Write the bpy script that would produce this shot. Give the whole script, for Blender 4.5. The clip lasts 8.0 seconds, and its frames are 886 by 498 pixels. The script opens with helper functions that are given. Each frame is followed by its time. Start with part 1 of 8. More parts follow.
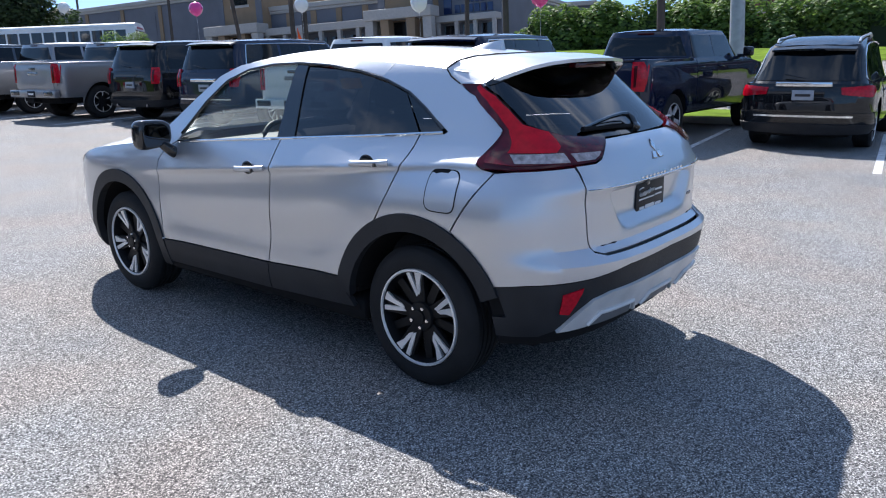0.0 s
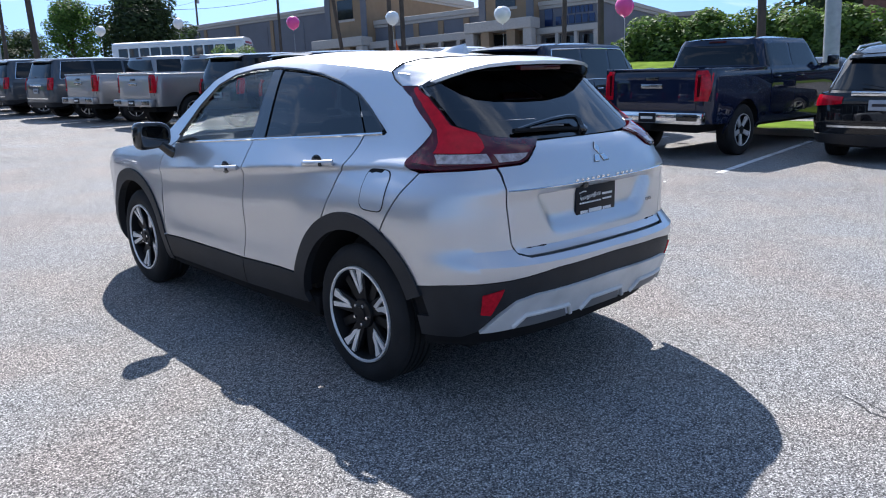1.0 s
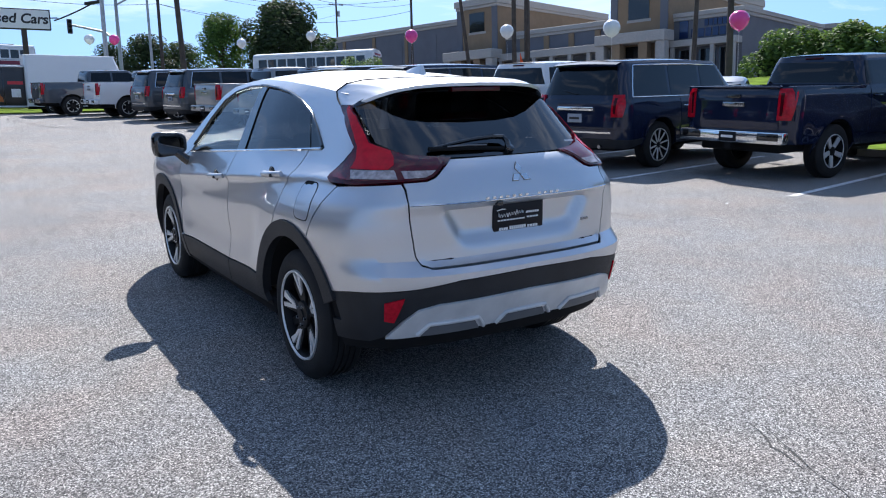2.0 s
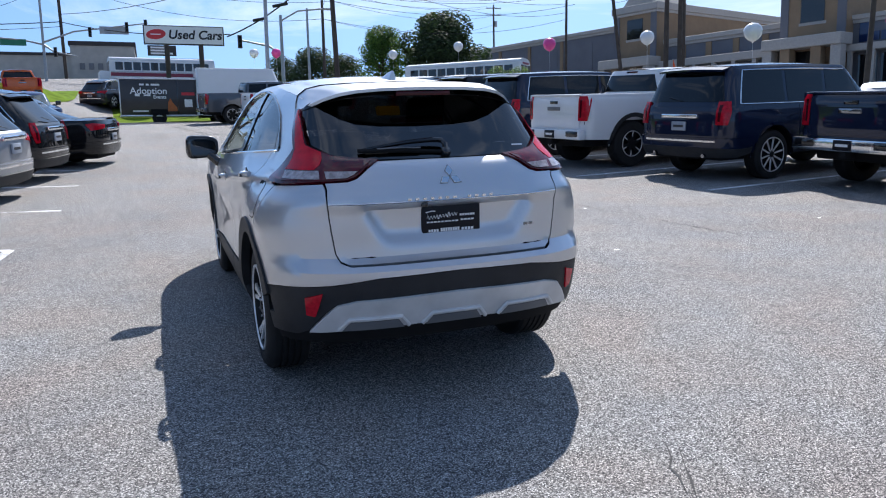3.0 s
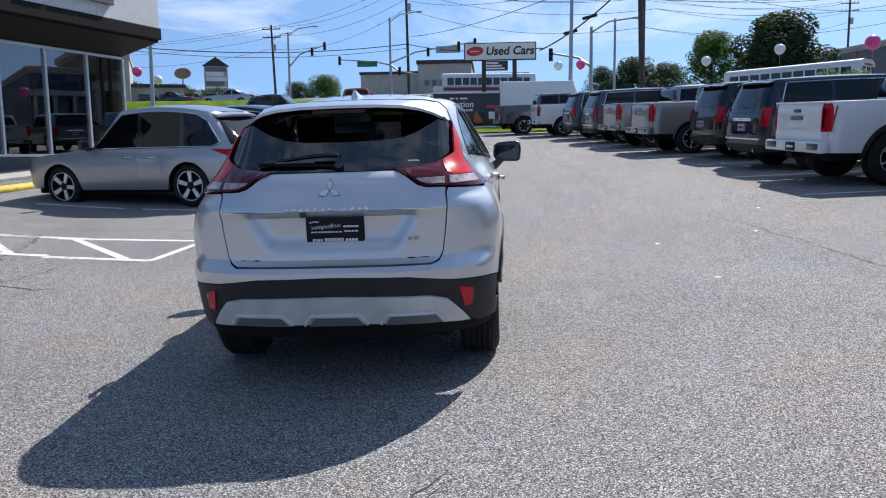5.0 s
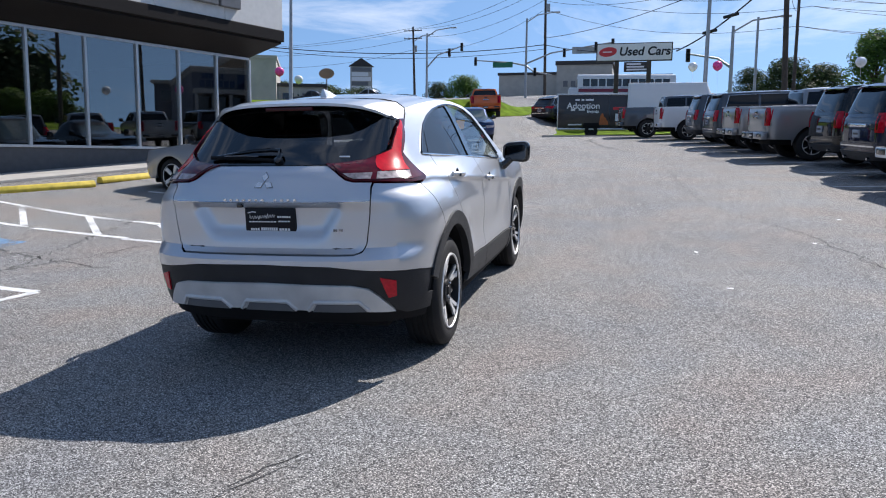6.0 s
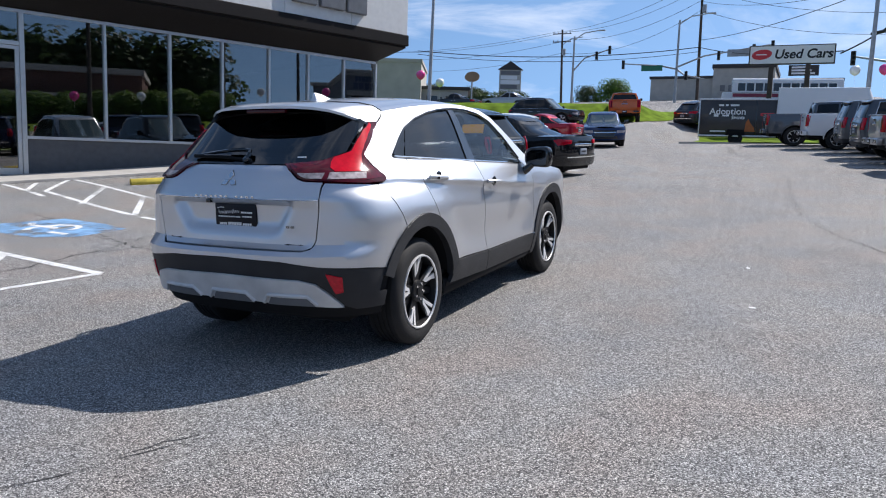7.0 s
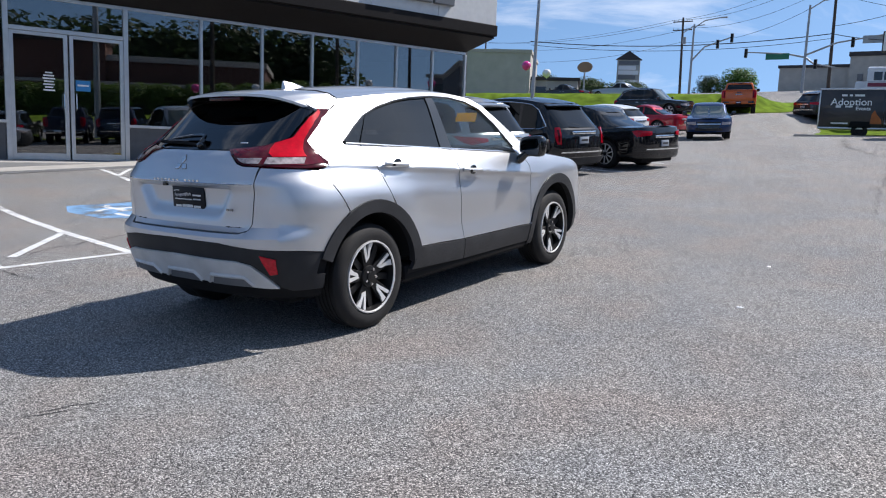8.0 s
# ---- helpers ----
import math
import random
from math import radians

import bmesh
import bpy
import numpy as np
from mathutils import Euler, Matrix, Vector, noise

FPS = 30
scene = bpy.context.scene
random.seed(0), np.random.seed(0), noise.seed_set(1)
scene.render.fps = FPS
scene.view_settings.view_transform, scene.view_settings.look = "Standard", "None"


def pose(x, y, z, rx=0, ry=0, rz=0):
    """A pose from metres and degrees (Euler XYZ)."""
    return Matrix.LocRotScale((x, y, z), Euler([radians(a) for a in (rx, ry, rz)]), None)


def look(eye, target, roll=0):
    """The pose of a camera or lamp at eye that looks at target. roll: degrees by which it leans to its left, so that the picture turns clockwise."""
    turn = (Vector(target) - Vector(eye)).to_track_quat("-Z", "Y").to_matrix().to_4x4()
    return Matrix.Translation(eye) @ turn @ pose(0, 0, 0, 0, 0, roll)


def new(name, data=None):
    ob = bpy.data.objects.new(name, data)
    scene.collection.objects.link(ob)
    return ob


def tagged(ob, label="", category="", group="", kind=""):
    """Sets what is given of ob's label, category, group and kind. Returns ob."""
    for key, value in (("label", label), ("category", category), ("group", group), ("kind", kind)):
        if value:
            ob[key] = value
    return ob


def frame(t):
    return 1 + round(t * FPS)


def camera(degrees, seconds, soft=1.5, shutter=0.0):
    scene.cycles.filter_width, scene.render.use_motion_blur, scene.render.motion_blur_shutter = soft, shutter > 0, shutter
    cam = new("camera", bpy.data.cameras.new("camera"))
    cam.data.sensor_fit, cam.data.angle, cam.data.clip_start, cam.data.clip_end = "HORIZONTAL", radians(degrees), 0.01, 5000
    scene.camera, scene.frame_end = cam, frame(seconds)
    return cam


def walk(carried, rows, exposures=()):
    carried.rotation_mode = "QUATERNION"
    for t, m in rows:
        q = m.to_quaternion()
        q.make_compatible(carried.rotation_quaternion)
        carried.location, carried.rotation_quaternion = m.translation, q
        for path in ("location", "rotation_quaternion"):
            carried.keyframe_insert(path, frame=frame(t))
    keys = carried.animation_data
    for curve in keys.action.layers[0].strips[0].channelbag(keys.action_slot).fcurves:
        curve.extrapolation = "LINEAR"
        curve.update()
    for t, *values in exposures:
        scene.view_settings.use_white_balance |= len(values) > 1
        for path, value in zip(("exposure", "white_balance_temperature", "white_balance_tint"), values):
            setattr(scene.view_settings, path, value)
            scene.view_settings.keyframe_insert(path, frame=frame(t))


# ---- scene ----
cam = camera(60.5, 8.0, 1.1)
PATH = [
    (0, (-3.446, -2.313, 1.582), (-1.955, -1.077, 1.084), -1.1),
    (0.5, (-3.209, -2.56, 1.542), (-1.794, -1.23, 1.062), -1.2),
    (1, (-2.963, -2.914, 1.522), (-1.647, -1.481, 1.059), -1.3),
    (1.2, (-2.845, -3.06, 1.537), (-1.574, -1.585, 1.082), -1.3),
    (2.5, (-1.874, -4.003, 1.537), (-0.985, -2.261, 1.121), -0.6),
    (3, (-1.358, -4.244, 1.509), (-0.661, -2.412, 1.109), -1.1),
    (3.5, (-0.82, -4.458, 1.506), (-0.331, -2.556, 1.125), -1.6),
    (4, (-0.238, -4.547, 1.472), (0.031, -2.6, 1.105), -2.1),
    (4.5, (0.29, -4.64, 1.477), (0.354, -2.673, 1.12), -2.3),
    (4.7, (0.51, -4.684, 1.498), (0.492, -2.715, 1.143), -2.2),
    (5.8, (1.776, -4.66, 1.436), (1.353, -2.735, 1.094), -1.6),
    (6, (2.008, -4.634, 1.442), (1.516, -2.726, 1.103), -1.3),
    (6.5, (2.561, -4.464, 1.415), (1.885, -2.611, 1.086), -0.8),
    (7, (3.092, -4.314, 1.429), (2.238, -2.535, 1.104), -0.5),
    (7.5, (3.547, -4.068, 1.406), (2.545, -2.369, 1.075), -0.4),
    (8, (4.036, -3.796, 1.394), (2.921, -2.172, 1.05), -0.4),
]
# The lot falls away by three degrees: LOT turns the lot's own axes (y along the silver car) into the upright world.
LOT = Matrix(((0.99981, -0.00053, -0.01963, 0), (-0.00053, 0.99854, -0.05393, 0), (0.01963, 0.05393, 0.99835, 0), (0, 0, 0, 1)))
walk(cam, [(t, LOT @ look(eye, target, roll)) for t, eye, target, roll in PATH],
     [(0.0, 0.86, 6250, 13), (1.0, 0.86, 6250, 13), (2.5, 0.67, 6250, 13), (4.5, 0.50, 6380, 13), (6.0, 0.40, 6420, 13), (8.0, 0.38, 6480, 13)])

# ---- sky and sun ----
SUN_TO = (LOT.to_3x3() @ Vector((0.51, 0.91, 1.0))).normalized()
SUN_EL = math.asin(SUN_TO.z)
SUN_AZ = math.atan2(SUN_TO.x, SUN_TO.y)
world = bpy.data.worlds.new("sky")
scene.world = world
world.use_nodes = True
wn, wl = world.node_tree.nodes, world.node_tree.links
wn.clear()
sky = wn.new("ShaderNodeTexSky")
sky.sky_type = "NISHITA"
sky.sun_disc = False
sky.sun_elevation, sky.sun_rotation = SUN_EL, SUN_AZ
sky.altitude, sky.air_density, sky.dust_density, sky.ozone_density = 100, 1.0, 0.35, 2.2
wco = wn.new("ShaderNodeTexCoord")
wmap = wn.new("ShaderNodeMapping")
wmap.inputs["Scale"].default_value = (1.2, 2.2, 7.0)
wmap.inputs["Rotation"].default_value = (0.1, 0.25, 0.6)
wnoise = wn.new("ShaderNodeTexNoise")
wnoise.inputs["Scale"].default_value, wnoise.inputs["Detail"].default_value, wnoise.inputs["Roughness"].default_value = 1.7, 9, 0.62
wnoise.inputs["Distortion"].default_value = 0.5
wramp = wn.new("ShaderNodeValToRGB")
wramp.color_ramp.elements[0].position, wramp.color_ramp.elements[1].position = 0.54, 0.90
wmix = wn.new("ShaderNodeMixRGB")
wmix.inputs["Color2"].default_value = (7.6, 8.0, 8.6, 1)
wbg = wn.new("ShaderNodeBackground")
wbg.inputs["Strength"].default_value = 0.115
wout = wn.new("ShaderNodeOutputWorld")
wl.new(wco.outputs["Generated"], wmap.inputs["Vector"])
wl.new(wmap.outputs["Vector"], wnoise.inputs["Vector"])
wsep = wn.new("ShaderNodeSeparateXYZ")
wmore = wn.new("ShaderNodeMath")
wmore.operation = "MULTIPLY_ADD"
wmore.inputs[1].default_value = 0.06
wl.new(wco.outputs["Generated"], wsep.inputs["Vector"])
wl.new(wsep.outputs["Z"], wmore.inputs[0])
wl.new(wnoise.outputs["Fac"], wmore.inputs[2])
wl.new(wmore.outputs["Value"], wramp.inputs["Fac"])
wl.new(wramp.outputs["Color"], wmix.inputs["Fac"])
whigh = wn.new("ShaderNodeVectorMath")
whigh.operation = "ADD"
whigh.inputs[1].default_value = (0, 0, 0.24)
wnorm = wn.new("ShaderNodeVectorMath")
wnorm.operation = "NORMALIZE"
wl.new(wco.outputs["Generated"], whigh.inputs[0])
wl.new(whigh.outputs["Vector"], wnorm.inputs[0])
wl.new(wnorm.outputs["Vector"], sky.inputs["Vector"])
wtint = wn.new("ShaderNodeMixRGB")
wtint.blend_type = "MULTIPLY"
wtint.inputs["Fac"].default_value = 1.0
wtint.inputs["Color2"].default_value = (0.83, 0.96, 1.0, 1)
wl.new(sky.outputs["Color"], wtint.inputs["Color1"])
wl.new(wtint.outputs["Color"], wmix.inputs["Color1"])
wl.new(wmix.outputs["Color"], wbg.inputs["Color"])
wl.new(wbg.outputs["Background"], wout.inputs["Surface"])
sun_data = bpy.data.lights.new("sun", "SUN")
sun_data.energy, sun_data.angle, sun_data.color = 4.75, radians(0.53), (1.0, 0.955, 0.89)
sun = new("sun", sun_data)
sun.matrix_world = look((0, 0, 0), -SUN_TO)

# ---- materials ----
MATS = {}


def nodes_of(name):
    m = bpy.data.materials.new(name)
    m.use_nodes = True
    MATS[name] = m
    nt = m.node_tree
    return m, nt.nodes, nt.links, nt.nodes["Principled BSDF"]


def simple(name, color, rough=0.5, metal=0.0, coat=0.0, spread=0.12, scale=6.0, bump=0.0, bump_scale=60.0, spec=0.5, detail=6):
    """A principled surface whose colour wanders a little at two scales, with fine relief."""
    m, n, l, p = nodes_of(name)
    p.inputs["Roughness"].default_value = rough
    p.inputs["Metallic"].default_value = metal
    p.inputs["Coat Weight"].default_value = coat
    p.inputs["Coat Roughness"].default_value = 0.03
    p.inputs["Specular IOR Level"].default_value = spec
    co = n.new("ShaderNodeTexCoord")
    no = n.new("ShaderNodeTexNoise")
    no.inputs["Scale"].default_value, no.inputs["Detail"].default_value = scale, detail
    l.new(co.outputs["Object"], no.inputs["Vector"])
    r = n.new("ShaderNodeValToRGB")
    e = r.color_ramp.elements
    e[0].position, e[1].position = 0.3, 0.7
    e[0].color = (*[c * (1 - spread) for c in color], 1)
    e[1].color = (*[min(1, c * (1 + spread)) for c in color], 1)
    l.new(no.outputs["Fac"], r.inputs["Fac"])
    l.new(r.outputs["Color"], p.inputs["Base Color"])
    if bump:
        b = n.new("ShaderNodeTexNoise")
        b.inputs["Scale"].default_value, b.inputs["Detail"].default_value = bump_scale, 4
        l.new(co.outputs["Object"], b.inputs["Vector"])
        bb = n.new("ShaderNodeBump")
        bb.inputs["Strength"].default_value, bb.inputs["Distance"].default_value = bump, 0.01
        l.new(b.outputs["Fac"], bb.inputs["Height"])
        l.new(bb.outputs["Normal"], p.inputs["Normal"])
    return m


def paint(name, color, metal=0.0, rough=0.35):
    """Car paint: flaked base under a clear coat."""
    m, n, l, p = nodes_of(name)
    p.inputs["Metallic"].default_value = metal
    p.inputs["Roughness"].default_value = rough
    p.inputs["Coat Weight"].default_value = 0.85
    p.inputs["Coat Roughness"].default_value = 0.02
    p.inputs["Coat IOR"].default_value = 1.6
    p.inputs["Specular IOR Level"].default_value = 0.5 if metal > 0.5 else 0.02
    co = n.new("ShaderNodeTexCoord")
    v = n.new("ShaderNodeTexVoronoi")
    v.inputs["Scale"].default_value = 900
    l.new(co.outputs["Object"], v.inputs["Vector"])
    d = n.new("ShaderNodeTexNoise")
    d.inputs["Scale"].default_value, d.inputs["Detail"].default_value = 2.5, 6
    l.new(co.outputs["Object"], d.inputs["Vector"])
    mx = n.new("ShaderNodeMixRGB")
    mx.blend_type = "MULTIPLY"
    mx.inputs["Fac"].default_value = 0.18 if metal else 0.04
    mx.inputs["Color1"].default_value = (*color, 1)
    l.new(v.outputs["Color"], mx.inputs["Color2"])
    mx2 = n.new("ShaderNodeMixRGB")
    mx2.inputs["Color2"].default_value = (*[0.9 * c + 0.003 for c in color], 1)
    l.new(d.outputs["Fac"], mx2.inputs["Fac"])
    l.new(mx.outputs["Color"], mx2.inputs["Color1"])
    l.new(mx2.outputs["Color"], p.inputs["Base Color"])
    return m


def pane(name, tint, gloss=0.06, ior=1.5):
    """Tinted glass: what passes through takes the tint, and the surface mirrors by Fresnel's law."""
    m, n, l, p = nodes_of(name)
    n.remove(p)
    tr = n.new("ShaderNodeBsdfTransparent")
    tr.inputs["Color"].default_value = (*tint, 1)
    gl = n.new("ShaderNodeBsdfGlossy")
    gl.inputs["Roughness"].default_value = 0.01
    # Schlick's curve, alike from both sides of the pane
    f0 = ((ior - 1) / (ior + 1)) ** 2
    lw = n.new("ShaderNodeLayerWeight")
    lw.inputs["Blend"].default_value = 0.5
    pw, fr = n.new("ShaderNodeMath"), n.new("ShaderNodeMath")
    pw.operation, fr.operation = "POWER", "MULTIPLY_ADD"
    pw.inputs[1].default_value = 5.0
    fr.inputs[1].default_value, fr.inputs[2].default_value = 1 - f0, f0
    l.new(lw.outputs["Facing"], pw.inputs[0])
    l.new(pw.outputs["Value"], fr.inputs[0])
    mx = n.new("ShaderNodeMixShader")
    l.new(fr.outputs["Value"], mx.inputs["Fac"])
    l.new(tr.outputs["BSDF"], mx.inputs[1])
    l.new(gl.outputs["BSDF"], mx.inputs[2])
    l.new(mx.outputs["Shader"], n["Material Output"].inputs["Surface"])
    return m


SILVER = paint("silver_paint", (0.655, 0.67, 0.70), 0.89, 0.41)
GREYSILVER = paint("grey_silver_paint", (0.42, 0.435, 0.46), 0.70, 0.36)
NAVY = paint("navy_paint", (0.006, 0.012, 0.036), 0.0, 0.4)
BLACK = paint("black_paint", (0.006, 0.007, 0.009), 0.0, 0.4)
CHARCOAL = paint("charcoal_paint", (0.03, 0.034, 0.042), 0.4, 0.4)
WHITE = paint("white_paint", (0.78, 0.79, 0.80), 0.0, 0.4)
PEWTER = paint("pewter_paint", (0.30, 0.30, 0.31), 0.6, 0.38)
ORANGE = paint("orange_paint", (0.62, 0.12, 0.015), 0.2, 0.4)
REDPAINT = paint("red_paint", (0.42, 0.01, 0.03), 0.2, 0.4)
BLUEPAINT = paint("blue_paint", (0.012, 0.03, 0.10), 0.3, 0.4)
SLATE = paint("slate_paint", (0.07, 0.085, 0.105), 0.4, 0.4)
CLAD = simple("black_textured_plastic", (0.021, 0.022, 0.025), 0.55, spec=0.35, bump=0.15, bump_scale=400, spread=0.2)
TRIM = simple("gloss_black_trim", (0.008, 0.008, 0.009), 0.15, coat=0.6)
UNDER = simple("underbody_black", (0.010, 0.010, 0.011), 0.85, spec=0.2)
RUBBER = simple("tyre_rubber", (0.013, 0.013, 0.014), 0.75, spec=0.35, bump=0.2, bump_scale=150, spread=0.3)
CHROME = simple("chrome", (0.80, 0.81, 0.82), 0.12, metal=1.0, spread=0.03)
ALLOY = simple("machined_alloy", (0.80, 0.80, 0.80), 0.42, metal=0.55, spread=0.05)
DARKALLOY = simple("dark_alloy", (0.008, 0.008, 0.009), 0.45, spec=0.25)
MIRROR = simple("mirror_silver", (0.11, 0.115, 0.12), 0.03, metal=1.0, spread=0.02)
GREYPLASTIC = simple("grey_moulded_plastic", (0.14, 0.145, 0.155), 0.5)
SKID = simple("satin_silver_plastic", (0.62, 0.62, 0.62), 0.42, metal=0.2, bump=0.05, bump_scale=500)
GLASS = pane("tinted_car_glass", (0.035, 0.038, 0.042), ior=1.95)
CLEARGLASS = pane("clear_car_glass", (0.74, 0.80, 0.77))
SCREEN = simple("windscreen_glass", (0.035, 0.055, 0.05), 0.03, coat=1.0, spec=0.8, spread=0.2)
PRIVACY = simple("privacy_glass", (0.003, 0.004, 0.005), 0.02, coat=0.0, spec=0.45, spread=0.05)
SHOPGLASS = pane("showroom_glass", (0.42, 0.43, 0.435), ior=2.8)
RED = simple("red_lens", (0.56, 0.004, 0.017), 0.18, spread=0.15, scale=30, spec=0.25)
CARLAMP = simple("deep_red_lens", (0.42, 0.004, 0.016), 0.10, spread=0.3, scale=22, spec=0.35)
DARKRED = simple("smoked_red_lens", (0.05, 0.0015, 0.005), 0.07, coat=0.12, spread=0.25, spec=0.3)
MIDRED = simple("translucent_red_lens", (0.085, 0.002, 0.007), 0.08, coat=0.3, spread=0.35, scale=26, spec=0.35)
REFLECTOR = simple("red_reflector", (0.50, 0.008, 0.022), 0.12, spread=0.2, scale=60, spec=0.4)
CLEARLENS = simple("clear_lens", (0.36, 0.31, 0.31), 0.14, coat=0.4, spread=0.5, scale=34)
FABRIC = simple("black_seat_fabric", (0.022, 0.022, 0.024), 0.9, bump=0.2, bump_scale=300)
LIGHTTRIM = simple("pale_grey_trim", (0.45, 0.44, 0.41), 0.8)
DASH = simple("dash_plastic", (0.02, 0.021, 0.023), 0.6, bump=0.1)
YELLOWTAG = simple("yellow_tag", (0.80, 0.56, 0.01), 0.6)
tag_nodes, tag_links = YELLOWTAG.node_tree.nodes, YELLOWTAG.node_tree.links
tag_through = tag_nodes.new("ShaderNodeBsdfTranslucent")
tag_through.inputs["Color"].default_value = (0.85, 0.58, 0.01, 1)
tag_mix = tag_nodes.new("ShaderNodeMixShader")
tag_mix.inputs["Fac"].default_value = 0.6
tag_links.new(tag_nodes["Principled BSDF"].outputs["BSDF"], tag_mix.inputs[1])
tag_links.new(tag_through.outputs["BSDF"], tag_mix.inputs[2])
tag_links.new(tag_mix.outputs["Shader"], tag_nodes["Material Output"].inputs["Surface"])
SMOKECHROME = simple("smoked_chrome", (0.30, 0.31, 0.33), 0.16, metal=1.0, spread=0.05)
WHITEPRINT = simple("white_print", (0.80, 0.80, 0.80), 0.6)
PLATE = simple("black_plate", (0.004, 0.005, 0.010), 0.4, spec=0.25)
PLATEBLUE = simple("pale_plate", (0.30, 0.33, 0.38), 0.4)
LINEPAINT = simple("worn_white_line_paint", (0.66, 0.67, 0.67), 0.75, spread=0.25, scale=9, bump=0.4, bump_scale=120)
BLUELINE = simple("worn_blue_paint", (0.17, 0.33, 0.54), 0.75, spread=0.3, scale=5, bump=0.4, bump_scale=120)
YELLOWPAINT = simple("worn_yellow_paint", (0.62, 0.47, 0.06), 0.7, spread=0.25, scale=7, bump=0.4, bump_scale=70)
CONCRETE = simple("pale_concrete", (0.40, 0.385, 0.36), 0.85, bump=0.3, bump_scale=90, spread=0.14, scale=2)
ALUMINIUM = simple("anodised_aluminium", (0.62, 0.63, 0.64), 0.35, metal=0.7, spread=0.06)
DARKWALL = simple("dark_grey_render", (0.095, 0.096, 0.102), 0.75, bump=0.2, bump_scale=120)
FASCIA = simple("black_fascia_panel", (0.014, 0.012, 0.012), 0.6, spec=0.15, spread=0.1)
WHITEWALL = simple("white_fascia_panel", (0.66, 0.66, 0.65), 0.6, spread=0.05)
GREYLETTER = simple("grey_metal_letter", (0.16, 0.16, 0.165), 0.4, metal=0.3)
STORE = simple("blue_grey_stucco", (0.145, 0.15, 0.17), 0.85, bump=0.2, spread=0.08, scale=0.5)
TAN = simple("tan_stucco", (0.26, 0.18, 0.11), 0.85, bump=0.2, spread=0.1, scale=0.7)
CREAM = simple("cream_trim", (0.40, 0.375, 0.345), 0.8, spread=0.08)
DARKGLASS = simple("dark_shop_glass", (0.015, 0.017, 0.02), 0.06, coat=0.6)
GALV = simple("galvanised_steel", (0.34, 0.36, 0.38), 0.5, metal=0.4, spread=0.12)
TIMBER = simple("weathered_pole_timber", (0.065, 0.052, 0.043), 0.9, bump=0.6, bump_scale=30, spread=0.25, scale=3)
CABLE = simple("cable_black", (0.012, 0.012, 0.013), 0.7)
SIGNWHITE = simple("white_sign_face", (0.80, 0.80, 0.80), 0.35, spread=0.03)
SIGNDARK = simple("sign_letter_black", (0.015, 0.015, 0.018), 0.5)
SIGNRED = simple("sign_red", (0.60, 0.03, 0.04), 0.4)
SIGNGREEN = simple("street_sign_green", (0.015, 0.16, 0.09), 0.45)
BUSWHITE = simple("bus_white", (0.66, 0.68, 0.69), 0.35, coat=0.3, spread=0.05, scale=1.5)
BUSRED = simple("bus_maroon", (0.22, 0.02, 0.05), 0.4)
BUSBLUE = simple("bus_blue", (0.06, 0.12, 0.38), 0.4)
TRAILERWRAP = simple("dark_trailer_wrap", (0.025, 0.022, 0.024), 0.35, coat=0.3, spread=0.3, scale=1.2)
AMBER = simple("amber_print", (0.45, 0.12, 0.02), 0.5)
SIGNALYELLOW = simple("signal_housing", (0.03, 0.03, 0.03), 0.5)
TANWALL = simple("tan_brick_wall", (0.42, 0.40, 0.36), 0.9, spread=0.1, scale=1.0)
ROOFDARK = simple("dark_roof_edge", (0.04, 0.035, 0.035), 0.7)
PINK = simple("pink_balloon", (0.75, 0.05, 0.28), 0.25, coat=0.5, spread=0.03)
PEARL = simple("pearl_balloon", (0.72, 0.74, 0.74), 0.25, coat=0.5, spread=0.04)
FLAGORANGE = simple("orange_flag", (0.75, 0.10, 0.02), 0.7)
BARK = simple("bark", (0.09, 0.07, 0.05), 0.9, bump=0.8, bump_scale=12, spread=0.3)
FLOORTILE = simple("showroom_floor", (0.34, 0.33, 0.32), 0.25, spread=0.1)
INNERWALL = simple("showroom_wall", (0.40, 0.39, 0.38), 0.8)


def leafy(name, dark, light):
    m, n, l, p = nodes_of(name)
    p.inputs["Roughness"].default_value = 0.6
    g = n.new("ShaderNodeNewGeometry")
    r = n.new("ShaderNodeValToRGB")
    e = r.color_ramp.elements
    e[0].color, e[1].color = (*dark, 1), (*light, 1)
    l.new(g.outputs["Random Per Island"], r.inputs["Fac"])
    l.new(r.outputs["Color"], p.inputs["Base Color"])
    t = n.new("ShaderNodeBsdfTranslucent")
    l.new(r.outputs["Color"], t.inputs["Color"])
    mx = n.new("ShaderNodeMixShader")
    mx.inputs["Fac"].default_value = 0.45
    l.new(p.outputs["BSDF"], mx.inputs[1])
    l.new(t.outputs["BSDF"], mx.inputs[2])
    l.new(mx.outputs["Shader"], n["Material Output"].inputs["Surface"])
    return m


LEAF = leafy("maple_leaf", (0.04, 0.085, 0.014), (0.13, 0.25, 0.04))
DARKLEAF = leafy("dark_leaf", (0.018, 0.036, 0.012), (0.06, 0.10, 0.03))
HEDGELEAF = leafy("hedge_leaf", (0.055, 0.10, 0.02), (0.17, 0.28, 0.055))


